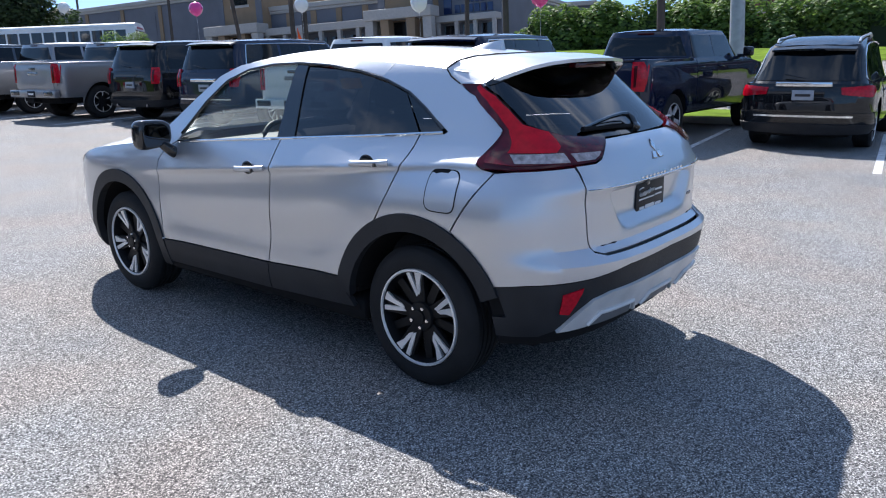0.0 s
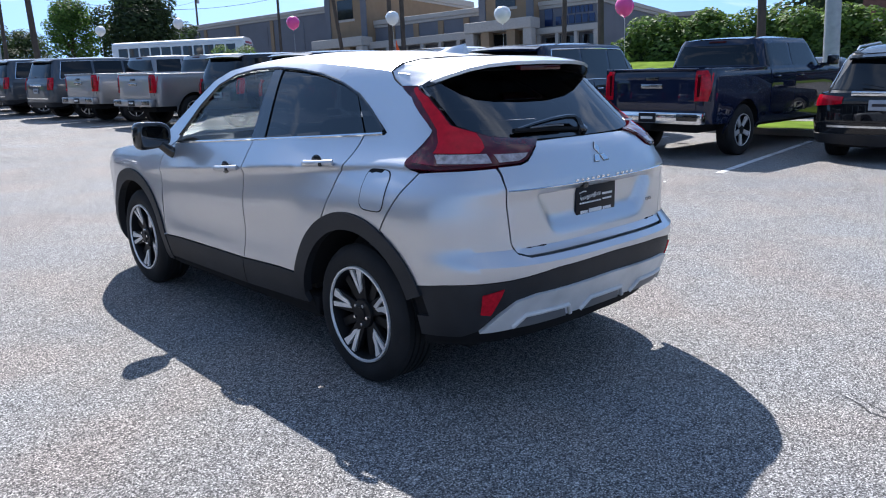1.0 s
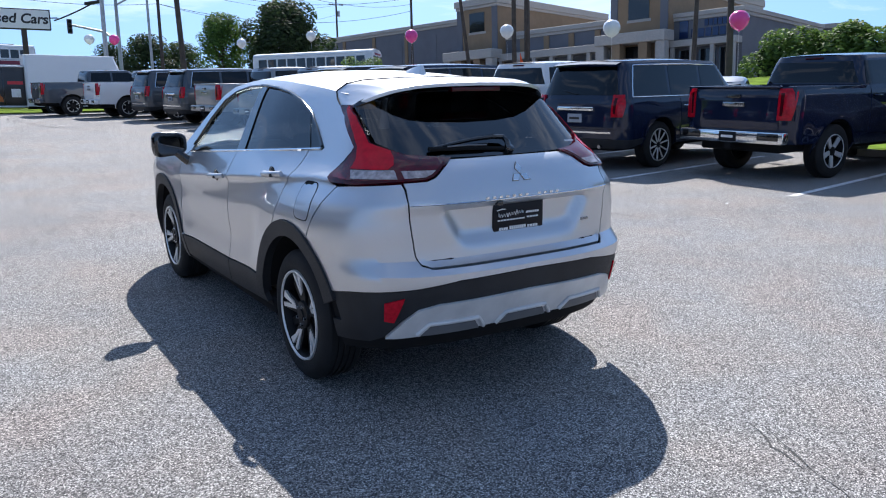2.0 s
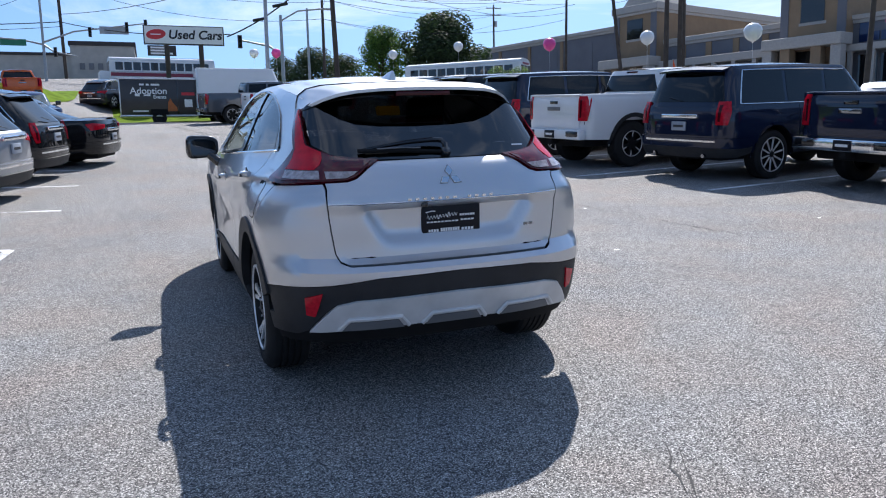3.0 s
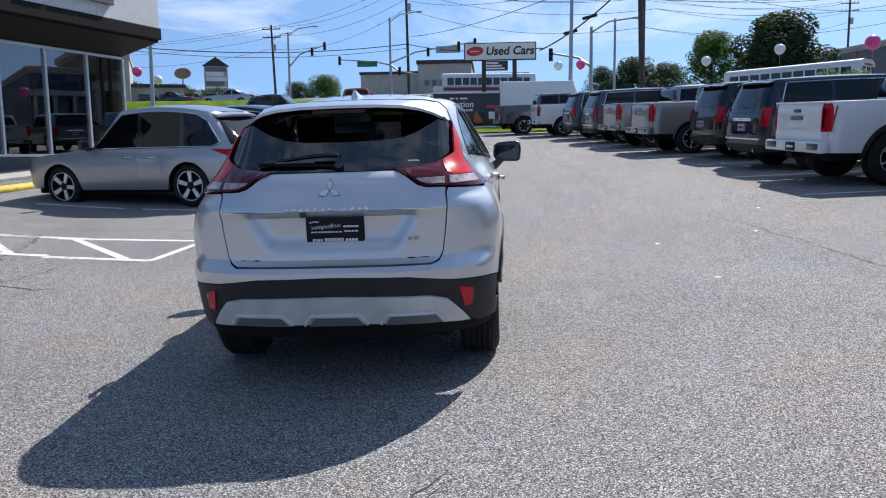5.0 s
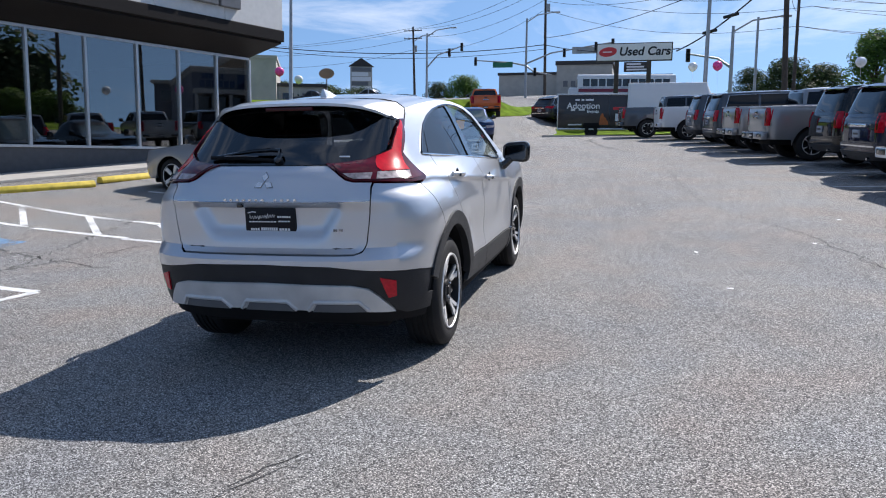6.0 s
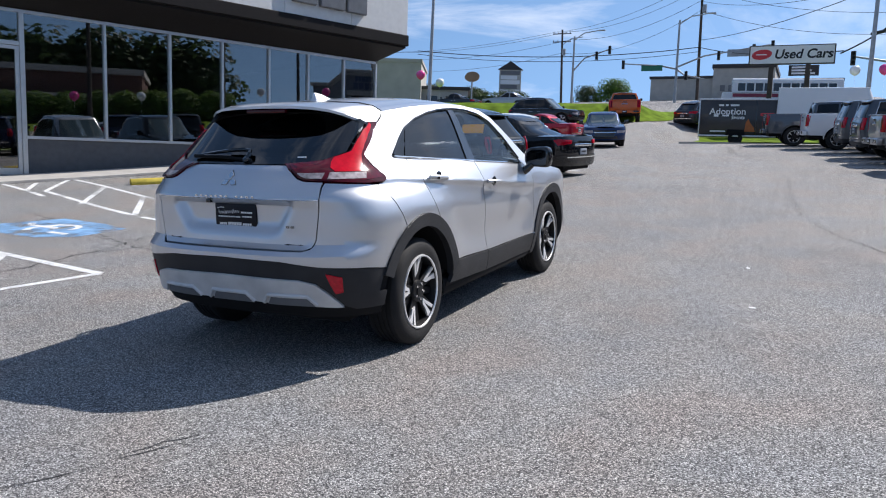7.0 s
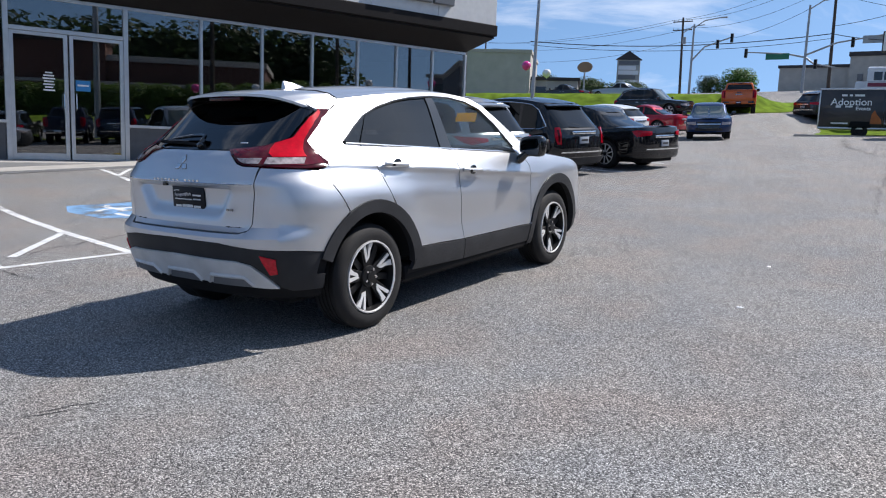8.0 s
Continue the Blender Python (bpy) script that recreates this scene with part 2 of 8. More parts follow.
def asphalt():
    m, n, l, p = nodes_of("weathered_asphalt")
    p.inputs["Roughness"].default_value = 0.86
    p.inputs["Specular IOR Level"].default_value = 0.35
    co = n.new("ShaderNodeTexCoord")

    def noise_node(scale, detail, rough=0.55):
        k = n.new("ShaderNodeTexNoise")
        k.inputs["Scale"].default_value, k.inputs["Detail"].default_value, k.inputs["Roughness"].default_value = scale, detail, rough
        l.new(co.outputs["Object"], k.inputs["Vector"])
        return k

    def ramp(src, stops):
        r = n.new("ShaderNodeValToRGB")
        e = r.color_ramp.elements
        e[0].position, e[0].color = stops[0][0], (*stops[0][1], 1)
        e[1].position, e[1].color = stops[-1][0], (*stops[-1][1], 1)
        for pos, c in stops[1:-1]:
            q = e.new(pos)
            q.color = (*c, 1)
        l.new(src, r.inputs["Fac"])
        return r
    stones = n.new("ShaderNodeTexVoronoi")
    stones.inputs["Scale"].default_value = 185
    l.new(co.outputs["Object"], stones.inputs["Vector"])
    sep = n.new("ShaderNodeSeparateColor")
    l.new(stones.outputs["Color"], sep.inputs["Color"])
    chip = ramp(sep.outputs["Red"], [(0.0, (0.030, 0.030, 0.033)), (0.25, (0.10, 0.10, 0.10)), (0.5, (0.225, 0.222, 0.216)), (0.8, (0.42, 0.415, 0.40)), (1.0, (0.78, 0.77, 0.755))])
    gap = ramp(stones.outputs["Distance"], [(0.35, (1, 1, 1)), (0.75, (0.35, 0.35, 0.36))])
    mul = n.new("ShaderNodeMixRGB")
    mul.blend_type, mul.inputs["Fac"].default_value = "MULTIPLY", 0.75
    l.new(chip.outputs["Color"], mul.inputs["Color1"])
    l.new(gap.outputs["Color"], mul.inputs["Color2"])
    big = ramp(noise_node(0.35, 7, 0.6).outputs["Fac"], [(0.3, (0.82, 0.83, 0.85)), (0.5, (1.0, 0.98, 0.965)), (0.7, (1.08, 1.08, 1.06))])
    mul2 = n.new("ShaderNodeMixRGB")
    mul2.blend_type, mul2.inputs["Fac"].default_value = "MULTIPLY", 1.0
    l.new(mul.outputs["Color"], mul2.inputs["Color1"])
    l.new(big.outputs["Color"], mul2.inputs["Color2"])
    spots = ramp(noise_node(2.2, 5, 0.7).outputs["Fac"], [(0.25, (0.80, 0.80, 0.80)), (0.42, (1, 1, 1))])
    mul3 = n.new("ShaderNodeMixRGB")
    mul3.blend_type, mul3.inputs["Fac"].default_value = "MULTIPLY", 0.8
    l.new(mul2.outputs["Color"], mul3.inputs["Color1"])
    l.new(spots.outputs["Color"], mul3.inputs["Color2"])
    # faint warm and cool casts, as the aggregate changes
    cast = ramp(noise_node(1.1, 3, 0.5).outputs["Fac"], [(0.35, (0.965, 1.0, 1.045)), (0.5, (1, 1, 1)), (0.65, (1.05, 0.985, 0.955))])
    mul4 = n.new("ShaderNodeMixRGB")
    mul4.blend_type, mul4.inputs["Fac"].default_value = "MULTIPLY", 1.0
    l.new(mul3.outputs["Color"], mul4.inputs["Color1"])
    l.new(cast.outputs["Color"], mul4.inputs["Color2"])
    l.new(mul4.outputs["Color"], p.inputs["Base Color"])
    b = n.new("ShaderNodeBump")
    b.inputs["Strength"].default_value, b.inputs["Distance"].default_value = 0.6, 0.006
    l.new(stones.outputs["Distance"], b.inputs["Height"])
    b.invert = True
    b2 = n.new("ShaderNodeBump")
    b2.inputs["Strength"].default_value, b2.inputs["Distance"].default_value = 0.4, 0.01
    l.new(noise_node(28, 4).outputs["Fac"], b2.inputs["Height"])
    l.new(b.outputs["Normal"], b2.inputs["Normal"])
    l.new(b2.outputs["Normal"], p.inputs["Normal"])
    return m


def worn(material, keep, scale):
    """Paint that has worn off the stones in patches: where the noise is low the asphalt shows."""
    n, l = material.node_tree.nodes, material.node_tree.links
    co = n.new("ShaderNodeTexCoord")
    fine, broad = n.new("ShaderNodeTexNoise"), n.new("ShaderNodeTexNoise")
    fine.inputs["Scale"].default_value, fine.inputs["Detail"].default_value, fine.inputs["Roughness"].default_value = 60, 5, 0.7
    broad.inputs["Scale"].default_value, broad.inputs["Detail"].default_value = scale, 5
    add = n.new("ShaderNodeMath")
    add.operation = "ADD"
    r = n.new("ShaderNodeMapRange")
    r.inputs["From Min"].default_value, r.inputs["From Max"].default_value = keep, keep + 0.12
    t, mx = n.new("ShaderNodeBsdfTransparent"), n.new("ShaderNodeMixShader")
    for k in (fine, broad):
        l.new(co.outputs["Object"], k.inputs["Vector"])
    l.new(fine.outputs["Fac"], add.inputs[0])
    l.new(broad.outputs["Fac"], add.inputs[1])
    l.new(add.outputs["Value"], r.inputs["Value"])
    l.new(r.outputs["Result"], mx.inputs["Fac"])
    l.new(t.outputs["BSDF"], mx.inputs[1])
    l.new(n["Principled BSDF"].outputs["BSDF"], mx.inputs[2])
    l.new(mx.outputs["Shader"], n["Material Output"].inputs["Surface"])


worn(LINEPAINT, 0.78, 1.3)
worn(BLUELINE, 0.86, 2.2)
ASPHALT = asphalt()
CRACK = simple("crack_filler", (0.045, 0.044, 0.045), 0.9, spread=0.3)
GRASS = simple("mown_grass", (0.115, 0.18, 0.018), 1.0, spec=0.05, spread=0.4, scale=1.3, bump=0.9, bump_scale=25)

# ---- small builders ----


def empty_thing(name, label, category, m, group="", kind=""):
    e = new(name)
    e.empty_display_size = 0.2
    e.matrix_world = m
    return tagged(e, label, category, group, kind)


def part(name, bm, material, parent=None, label="", smooth=True, keep=False):
    me = bm
    if isinstance(bm, bmesh.types.BMesh):
        me = bpy.data.meshes.new(name)
        bm.to_mesh(me)
        bm.free()
        if smooth:
            me.shade_smooth()
            me.set_sharp_from_angle(angle=radians(38))
    if not me.materials:
        me.materials.append(material)
    o = new(name, me)
    if parent is not None:
        o.parent = parent
    if label:
        o["label"] = label
    return o


def add_box(bm, x0, x1, y0, y1, z0, z1, bevel=0.0, seg=2):
    r = bmesh.ops.create_cube(bm, size=1.0)
    vs = r["verts"]
    for v in vs:
        v.co = Vector((x0 + (v.co.x + 0.5) * (x1 - x0), y0 + (v.co.y + 0.5) * (y1 - y0), z0 + (v.co.z + 0.5) * (z1 - z0)))
    if bevel:
        es = list({e for v in vs for e in v.link_edges})
        bmesh.ops.bevel(bm, geom=es, offset=bevel, segments=seg, profile=0.5, affect="EDGES")


def box_bm(x0, x1, y0, y1, z0, z1, bevel=0.0, seg=2):
    bm = bmesh.new()
    add_box(bm, x0, x1, y0, y1, z0, z1, bevel, seg)
    return bm


def add_tube(bm, pts, r, sides=8, r_end=None):
    """A tube along pts; the radius runs from r to r_end."""
    pts = [Vector(p) for p in pts]
    r_end = r if r_end is None else r_end
    rings = []
    for i, p in enumerate(pts):
        d = (pts[min(i + 1, len(pts) - 1)] - pts[max(i - 1, 0)]).normalized()
        ref = Vector((0, 0, 1)) if abs(d.z) < 0.9 else Vector((1, 0, 0))
        a = d.cross(ref).normalized()
        b = d.cross(a)
        rr = r + (r_end - r) * i / max(1, len(pts) - 1)
        rings.append([bm.verts.new(p + a * (rr * math.cos(2 * math.pi * k / sides)) + b * (rr * math.sin(2 * math.pi * k / sides))) for k in range(sides)])
    for r0, r1 in zip(rings, rings[1:]):
        for k in range(sides):
            bm.faces.new((r0[k], r0[(k + 1) % sides], r1[(k + 1) % sides], r1[k]))
    bm.faces.new(rings[0][::-1])
    bm.faces.new(rings[-1])


def tube_bm(pts, r, sides=8, r_end=None):
    bm = bmesh.new()
    add_tube(bm, pts, r, sides, r_end)
    bmesh.ops.recalc_face_normals(bm, faces=bm.faces)
    return bm


def lathe_x(profile, seg=48, closed=False):
    """Turns (x, r) round the x axis."""
    bm = bmesh.new()
    rings = [[bm.verts.new((x, r * math.cos(2 * math.pi * k / seg), r * math.sin(2 * math.pi * k / seg))) for k in range(seg)] for x, r in profile]
    pairs = list(zip(rings, rings[1:])) + ([(rings[-1], rings[0])] if closed else [])
    for a, b in pairs:
        for k in range(seg):
            bm.faces.new((a[k], a[(k + 1) % seg], b[(k + 1) % seg], b[k]))
    bmesh.ops.recalc_face_normals(bm, faces=bm.faces)
    return bm


def lathe_z(profile, seg=24):
    bm = bmesh.new()
    rings = [[bm.verts.new((r * math.cos(2 * math.pi * k / seg), r * math.sin(2 * math.pi * k / seg), z)) for k in range(seg)] for r, z in profile]
    for a, b in zip(rings, rings[1:]):
        for k in range(seg):
            bm.faces.new((a[k], a[(k + 1) % seg], b[(k + 1) % seg], b[k]))
    bmesh.ops.remove_doubles(bm, verts=bm.verts, dist=1e-5)
    bmesh.ops.recalc_face_normals(bm, faces=bm.faces)
    return bm


def prism_bm(poly, z0, z1, axis="z", bevel=0.0):
    """A flat outline given thickness along one axis: (x, y), (x, z) or (y, z) outlines."""
    bm = bmesh.new()

    def at(a, b, c):
        return {"z": (a, b, c), "y": (a, c, b), "x": (c, a, b)}[axis]
    f = bm.faces.new([bm.verts.new(at(a, b, z0)) for a, b in poly])
    r = bmesh.ops.extrude_face_region(bm, geom=[f])
    vec = Vector(at(0, 0, z1 - z0))
    bmesh.ops.translate(bm, verts=[v for v in r["geom"] if isinstance(v, bmesh.types.BMVert)], vec=vec)
    bmesh.ops.recalc_face_normals(bm, faces=bm.faces)
    if bevel:
        bmesh.ops.bevel(bm, geom=list(bm.edges), offset=bevel, segments=2, profile=0.5, affect="EDGES")
    return bm


def lerp(pts, v):
    return float(np.interp(v, [a for a, _ in pts], [b for _, b in pts]))


def smooth01(v):
    v = min(1.0, max(0.0, v))
    return v * v * (3 - 2 * v)


def text_mesh(body, size, depth=0.004, align="CENTER", shear=0.0, offset=0.0):
    c = bpy.data.curves.new("lettering", "FONT")
    c.body, c.size, c.extrude, c.align_x, c.align_y, c.shear, c.offset = body, size, depth, align, "CENTER", shear, offset
    o = bpy.data.objects.new("lettering", c)
    me = bpy.data.meshes.new_from_object(o)
    bpy.data.objects.remove(o)
    bpy.data.curves.remove(c)
    return me


# ---- the lie of the land ----


def lift(x, y):
    """How far the ground stands above the lot's plane, in the lot's axes."""
    u = (x + 14.1) * 0.951 - (y - 7.95) * 0.309
    h = 0.012 * max(0.0, y - 8.0) if y < 60 else 0.62
    if y < 30:
        h += 0.27 * smooth01((9.0 - u) / 7.5) * smooth01((26 - y) / 6)
    h -= 0.28 * smooth01((y - 35.5) / 4.5) * smooth01((60 - y) / 6)
    left = smooth01((-2.6 - x) / 4.0)
    h += 1.25 * smooth01((y - (44.0 - 9.0 * left)) / 10.0) * smooth01((17.0 - x) / 8.0)
    h += 2.2 * smooth01((y - 50.0) / 45.0) * smooth01((17.0 - x) / 9.0)
    h += 1.5 * smooth01((x - 17.0) / 25.0) * smooth01((36.0 - y) / 12.0)
    return h


def soft_clip(v, lo, hi):
    if v > hi:
        return hi + 25 * math.tanh((v - hi) / 60)
    if v < lo:
        return lo - 25 * math.tanh((lo - v) / 60)
    return v


def ground_z(x, y):
    """The ground's height in the world."""
    return 0.01966 * soft_clip(x, -60, 70) + 0.05402 * soft_clip(y, -60, 120) + lift(x, y)


def on_lot(x, y, yaw=0.0, dz=0.0):
    return LOT @ pose(x, y, lift(x, y) + dz, 0, 0, yaw)


def at_world(x, y, yaw=0.0, dz=0.0):
    return pose(x, y, ground_z(x, y) + dz, 0, 0, yaw)


def build_ground():
    near = list(np.arange(-30, 60.1, 1.5))
    far = [70, 85, 100, 120, 145, 180, 230, 300, 420, 650, 1000, 1600, 2500]
    xs = [-v for v in far[::-1]] + [-60, -50, -40] + near + far
    ys = xs
    bm = bmesh.new()
    grid = [[bm.verts.new((x, y, ground_z(x, y))) for x in xs] for y in ys]
    for j in range(len(ys) - 1):
        for i in range(len(xs) - 1):
            bm.faces.new((grid[j][i], grid[j][i + 1], grid[j + 1][i + 1], grid[j + 1][i]))
    tagged(part("ground", bm, ASPHALT), "weathered grey asphalt car park with cracks and stains", "ground", kind="structure")


build_ground()


def ground_strip(name, outline, material, label, up=0.004, depth=0.0, kind="structure", parent=None):
    """A flat shape laid on the lot, given in the lot's axes."""
    bm = bmesh.new()
    f = bm.faces.new([bm.verts.new((x, y, 0)) for x, y in outline])
    if f.normal.z < 0:
        f.normal_flip()
    lo, hi = [min(c[i] for c in outline) for i in (0, 1)], [max(c[i] for c in outline) for i in (0, 1)]
    for i in (0, 1):
        k = math.floor(lo[i]) + 0.5
        while k < hi[i]:
            co, no = [0, 0, 0], [0, 0, 0]
            co[i], no[i] = k, 1
            bmesh.ops.bisect_plane(bm, geom=list(bm.verts) + list(bm.edges) + list(bm.faces), plane_co=co, plane_no=no)
            k += 1.0 if hi[i] - lo[i] < 40 else 3.0
    for v in bm.verts:
        v.co = (v.co.x, v.co.y, ground_z(v.co.x, v.co.y) + up)
    if depth:
        r = bmesh.ops.extrude_face_region(bm, geom=list(bm.faces))
        bmesh.ops.translate(bm, verts=[v for v in r["geom"] if isinstance(v, bmesh.types.BMVert)], vec=(0, 0, depth))
        bmesh.ops.recalc_face_normals(bm, faces=bm.faces)
    o = part(name, bm, material, parent, smooth=False)
    if parent is None:
        tagged(o, label, name.replace("_", " "), kind=kind)
    return o

# ---- bodywork: panels cut out of one shell ----


class Shell:
    """A car body's skin. q runs round it from the middle of the tail (q > 0 along its right side) to the middle of the nose, z up."""

    def __init__(self, tail, nose, half, y1, y2, n=2.6, nf=2.6, dent=None):
        self.tail, self.nose, self.half, self.y1, self.y2, self.dent = tail, nose, half, y1, y2, dent
        th = np.linspace(0, math.pi / 2, 240)
        w = half(0.5 * (y1 + y2), 0.6)
        self.tabs = []
        for e, d in ((n, y1 - tail(0.6)), (nf, nose(0.6) - y2)):
            bx, by = np.sin(th) ** (2 / e), 1 - np.cos(th) ** (2 / e)
            arc = np.concatenate(([0], np.cumsum(np.hypot(np.diff(bx) * w, np.diff(by) * d))))
            self.tabs.append((bx, by, arc))
        self.la, self.lf = self.tabs[0][2][-1], self.tabs[1][2][-1]
        self.total = self.la + (y2 - y1) + self.lf

    def place(self, q, z):
        a = min(abs(q), self.total)
        s = 1 if q >= 0 else -1
        if a < self.la:
            bx, by, arc = self.tabs[0]
            u, v = np.interp(a, arc, bx), np.interp(a, arc, by)
            t = self.tail(z)
            x, y = u * self.half(self.y1, z), t + v * (self.y1 - t)
        elif a <= self.la + self.y2 - self.y1:
            y = self.y1 + a - self.la
            x = self.half(y, z)
        else:
            bx, by, arc = self.tabs[1]
            b = self.total - a
            u, v = np.interp(b, arc, bx), np.interp(b, arc, by)
            t = self.nose(z)
            x, y = u * self.half(self.y2, z), t - v * (t - self.y2)
        p = Vector((s * x, y, z))
        if self.dent:
            p += self.dent(p)
        return p

    def normal(self, q, z):
        e = 0.004
        du = self.place(q + e, z) - self.place(q - e, z)
        dz = self.place(q, z + e) - self.place(q, z - e)
        n = du.cross(dz)
        return n.normalized() if n.length > 1e-12 else Vector((0, -1, 0))

    def s(self, y, z):
        """A point seen from the side."""
        if y >= self.y2:
            bx, by, arc = self.tabs[1]
            t = self.nose(z)
            f = min(1.0, max(0.0, (t - y) / (t - self.y2)))
            return (self.total - float(np.interp(f, by, arc)), z)
        if y >= self.y1:
            return (self.la + y - self.y1, z)
        bx, by, arc = self.tabs[0]
        t = self.tail(z)
        f = min(1.0, max(0.0, (y - t) / (self.y1 - t)))
        return (float(np.interp(f, by, arc)), z)

    def r(self, x, z):
        """A point seen from behind."""
        bx, by, arc = self.tabs[0]
        u = min(1.0, abs(x) / self.half(self.y1, z))
        return (math.copysign(float(np.interp(u, bx, arc)), x), z)

    def f(self, x, z):
        """A point seen from the front."""
        bx, by, arc = self.tabs[1]
        u = min(1.0, abs(x) / self.half(self.y2, z))
        return (math.copysign(self.total - float(np.interp(u, bx, arc)), x), z)

    def panel(self, outline, side=1, lift=0.0, thick=0.012, step=0.05):
        """The mesh of one panel: an outline of ("s", y, z), ("r", x, z) or ("f", x, z) points."""
        pts = []
        kinds = {"s": self.s, "r": self.r, "f": self.f, "l": lambda y, z: (-self.s(y, z)[0], z)}
        n = len(outline)
        for i in range(n):
            a, b = outline[i], outline[(i + 1) % n]
            if a[0] == b[0] and not (a[0] == "r" and a[1] * b[1] < 0):
                k = max(1, int(math.hypot(b[1] - a[1], b[2] - a[2]) / 0.06))
                pts += [kinds[a[0]](a[1] + (b[1] - a[1]) * j / k, a[2] + (b[2] - a[2]) * j / k) for j in range(k)]
            else:
                pa, pb = kinds[a[0]](a[1], a[2]), kinds[b[0]](b[1], b[2])
                k = max(1, int(math.hypot(pb[0] - pa[0], pb[1] - pa[1]) / 0.06))
                pts += [(pa[0] + (pb[0] - pa[0]) * j / k, pa[1] + (pb[1] - pa[1]) * j / k) for j in range(k)]
        clean = []
        for p in pts:
            if not clean or math.hypot(p[0] - clean[-1][0], p[1] - clean[-1][1]) > 1e-4:
                clean.append(p)
        bm = bmesh.new()
        bm.faces.new([bm.verts.new((side * q, z, 0)) for q, z in clean])
        for i, st in enumerate(step if isinstance(step, tuple) else (step, step)):
            lo, hi = min(v.co[i] for v in bm.verts), max(v.co[i] for v in bm.verts)
            k = math.ceil(lo / st) * st
            while k < hi:
                co, no = [0, 0, 0], [0, 0, 0]
                co[i], no[i] = k + 1e-5, 1
                bmesh.ops.bisect_plane(bm, geom=list(bm.verts) + list(bm.edges) + list(bm.faces), plane_co=co, plane_no=no)
                k += st
        for v in bm.verts:
            q, z = v.co.x, v.co.y
            v.co = self.place(q, z) + self.normal(q, z) * lift
        bm.normal_update()
        skin = list(bm.faces)
        if sum(f.normal.dot(self.near_normal(f.calc_center_median())) * f.calc_area() for f in skin) < 0:
            for f in skin:
                f.normal_flip()
        if thick:
            rim = [e for e in bm.edges if len(e.link_faces) == 1]
            vn = {v: sum((f.normal for f in v.link_faces), Vector()).normalized() for e in rim for v in e.verts}
            ret = bmesh.ops.extrude_edge_only(bm, edges=rim)
            new_verts = [g for g in ret["geom"] if isinstance(g, bmesh.types.BMVert)]
            for v in new_verts:
                twin = next((e.other_vert(v) for e in v.link_edges if e.other_vert(v) in vn), None)
                if twin is not None:
                    v.co = twin.co - vn[twin] * thick
            rims = [f for f in bm.faces if f not in set(skin)]
            for f in rims:
                f.normal_update()
        me = bpy.data.meshes.new("panel")
        bm.to_mesh(me)
        bm.free()
        me.shade_smooth()
        me.set_sharp_from_angle(angle=radians(35))
        return me

    def near_normal(self, p):
        """A rough way outwards at a place on the skin."""
        if p.y < self.y1 + 0.02 or p.y > self.y2 - 0.02:
            c = Vector((0, self.y1 if p.y < self.y1 + 0.02 else self.y2, p.z - 0.05))
            return (p - c)
        return Vector((math.copysign(1, p.x), 0, 0.2))


def arch(cy, cz, r, a0, a1, n=14):
    """Points of a wheel arch seen from the side, from angle a0 to a1 (0 is forwards, 90 up)."""
    return [("s", cy + r * math.cos(radians(a0 + (a1 - a0) * i / n)), cz + r * math.sin(radians(a0 + (a1 - a0) * i / n))) for i in range(n + 1)]


def skin_grid(rows, thick=0.0):
    """A smooth sheet through rows of points."""
    bm = bmesh.new()
    g = [[bm.verts.new(p) for p in row] for row in rows]
    for a, b in zip(g, g[1:]):
        for i in range(len(a) - 1):
            bm.faces.new((a[i], a[i + 1], b[i + 1], b[i]))
    bm.normal_update()
    if sum(f.normal.z for f in bm.faces) < 0:
        bmesh.ops.reverse_faces(bm, faces=bm.faces)
    if thick:
        rim = [e for e in bm.edges if len(e.link_faces) == 1]
        r = bmesh.ops.extrude_edge_only(bm, edges=rim)
        bmesh.ops.translate(bm, verts=[v for v in r["geom"] if isinstance(v, bmesh.types.BMVert)], vec=(0, 0, -thick))
    return bm


WHEEL_MESHES = {}


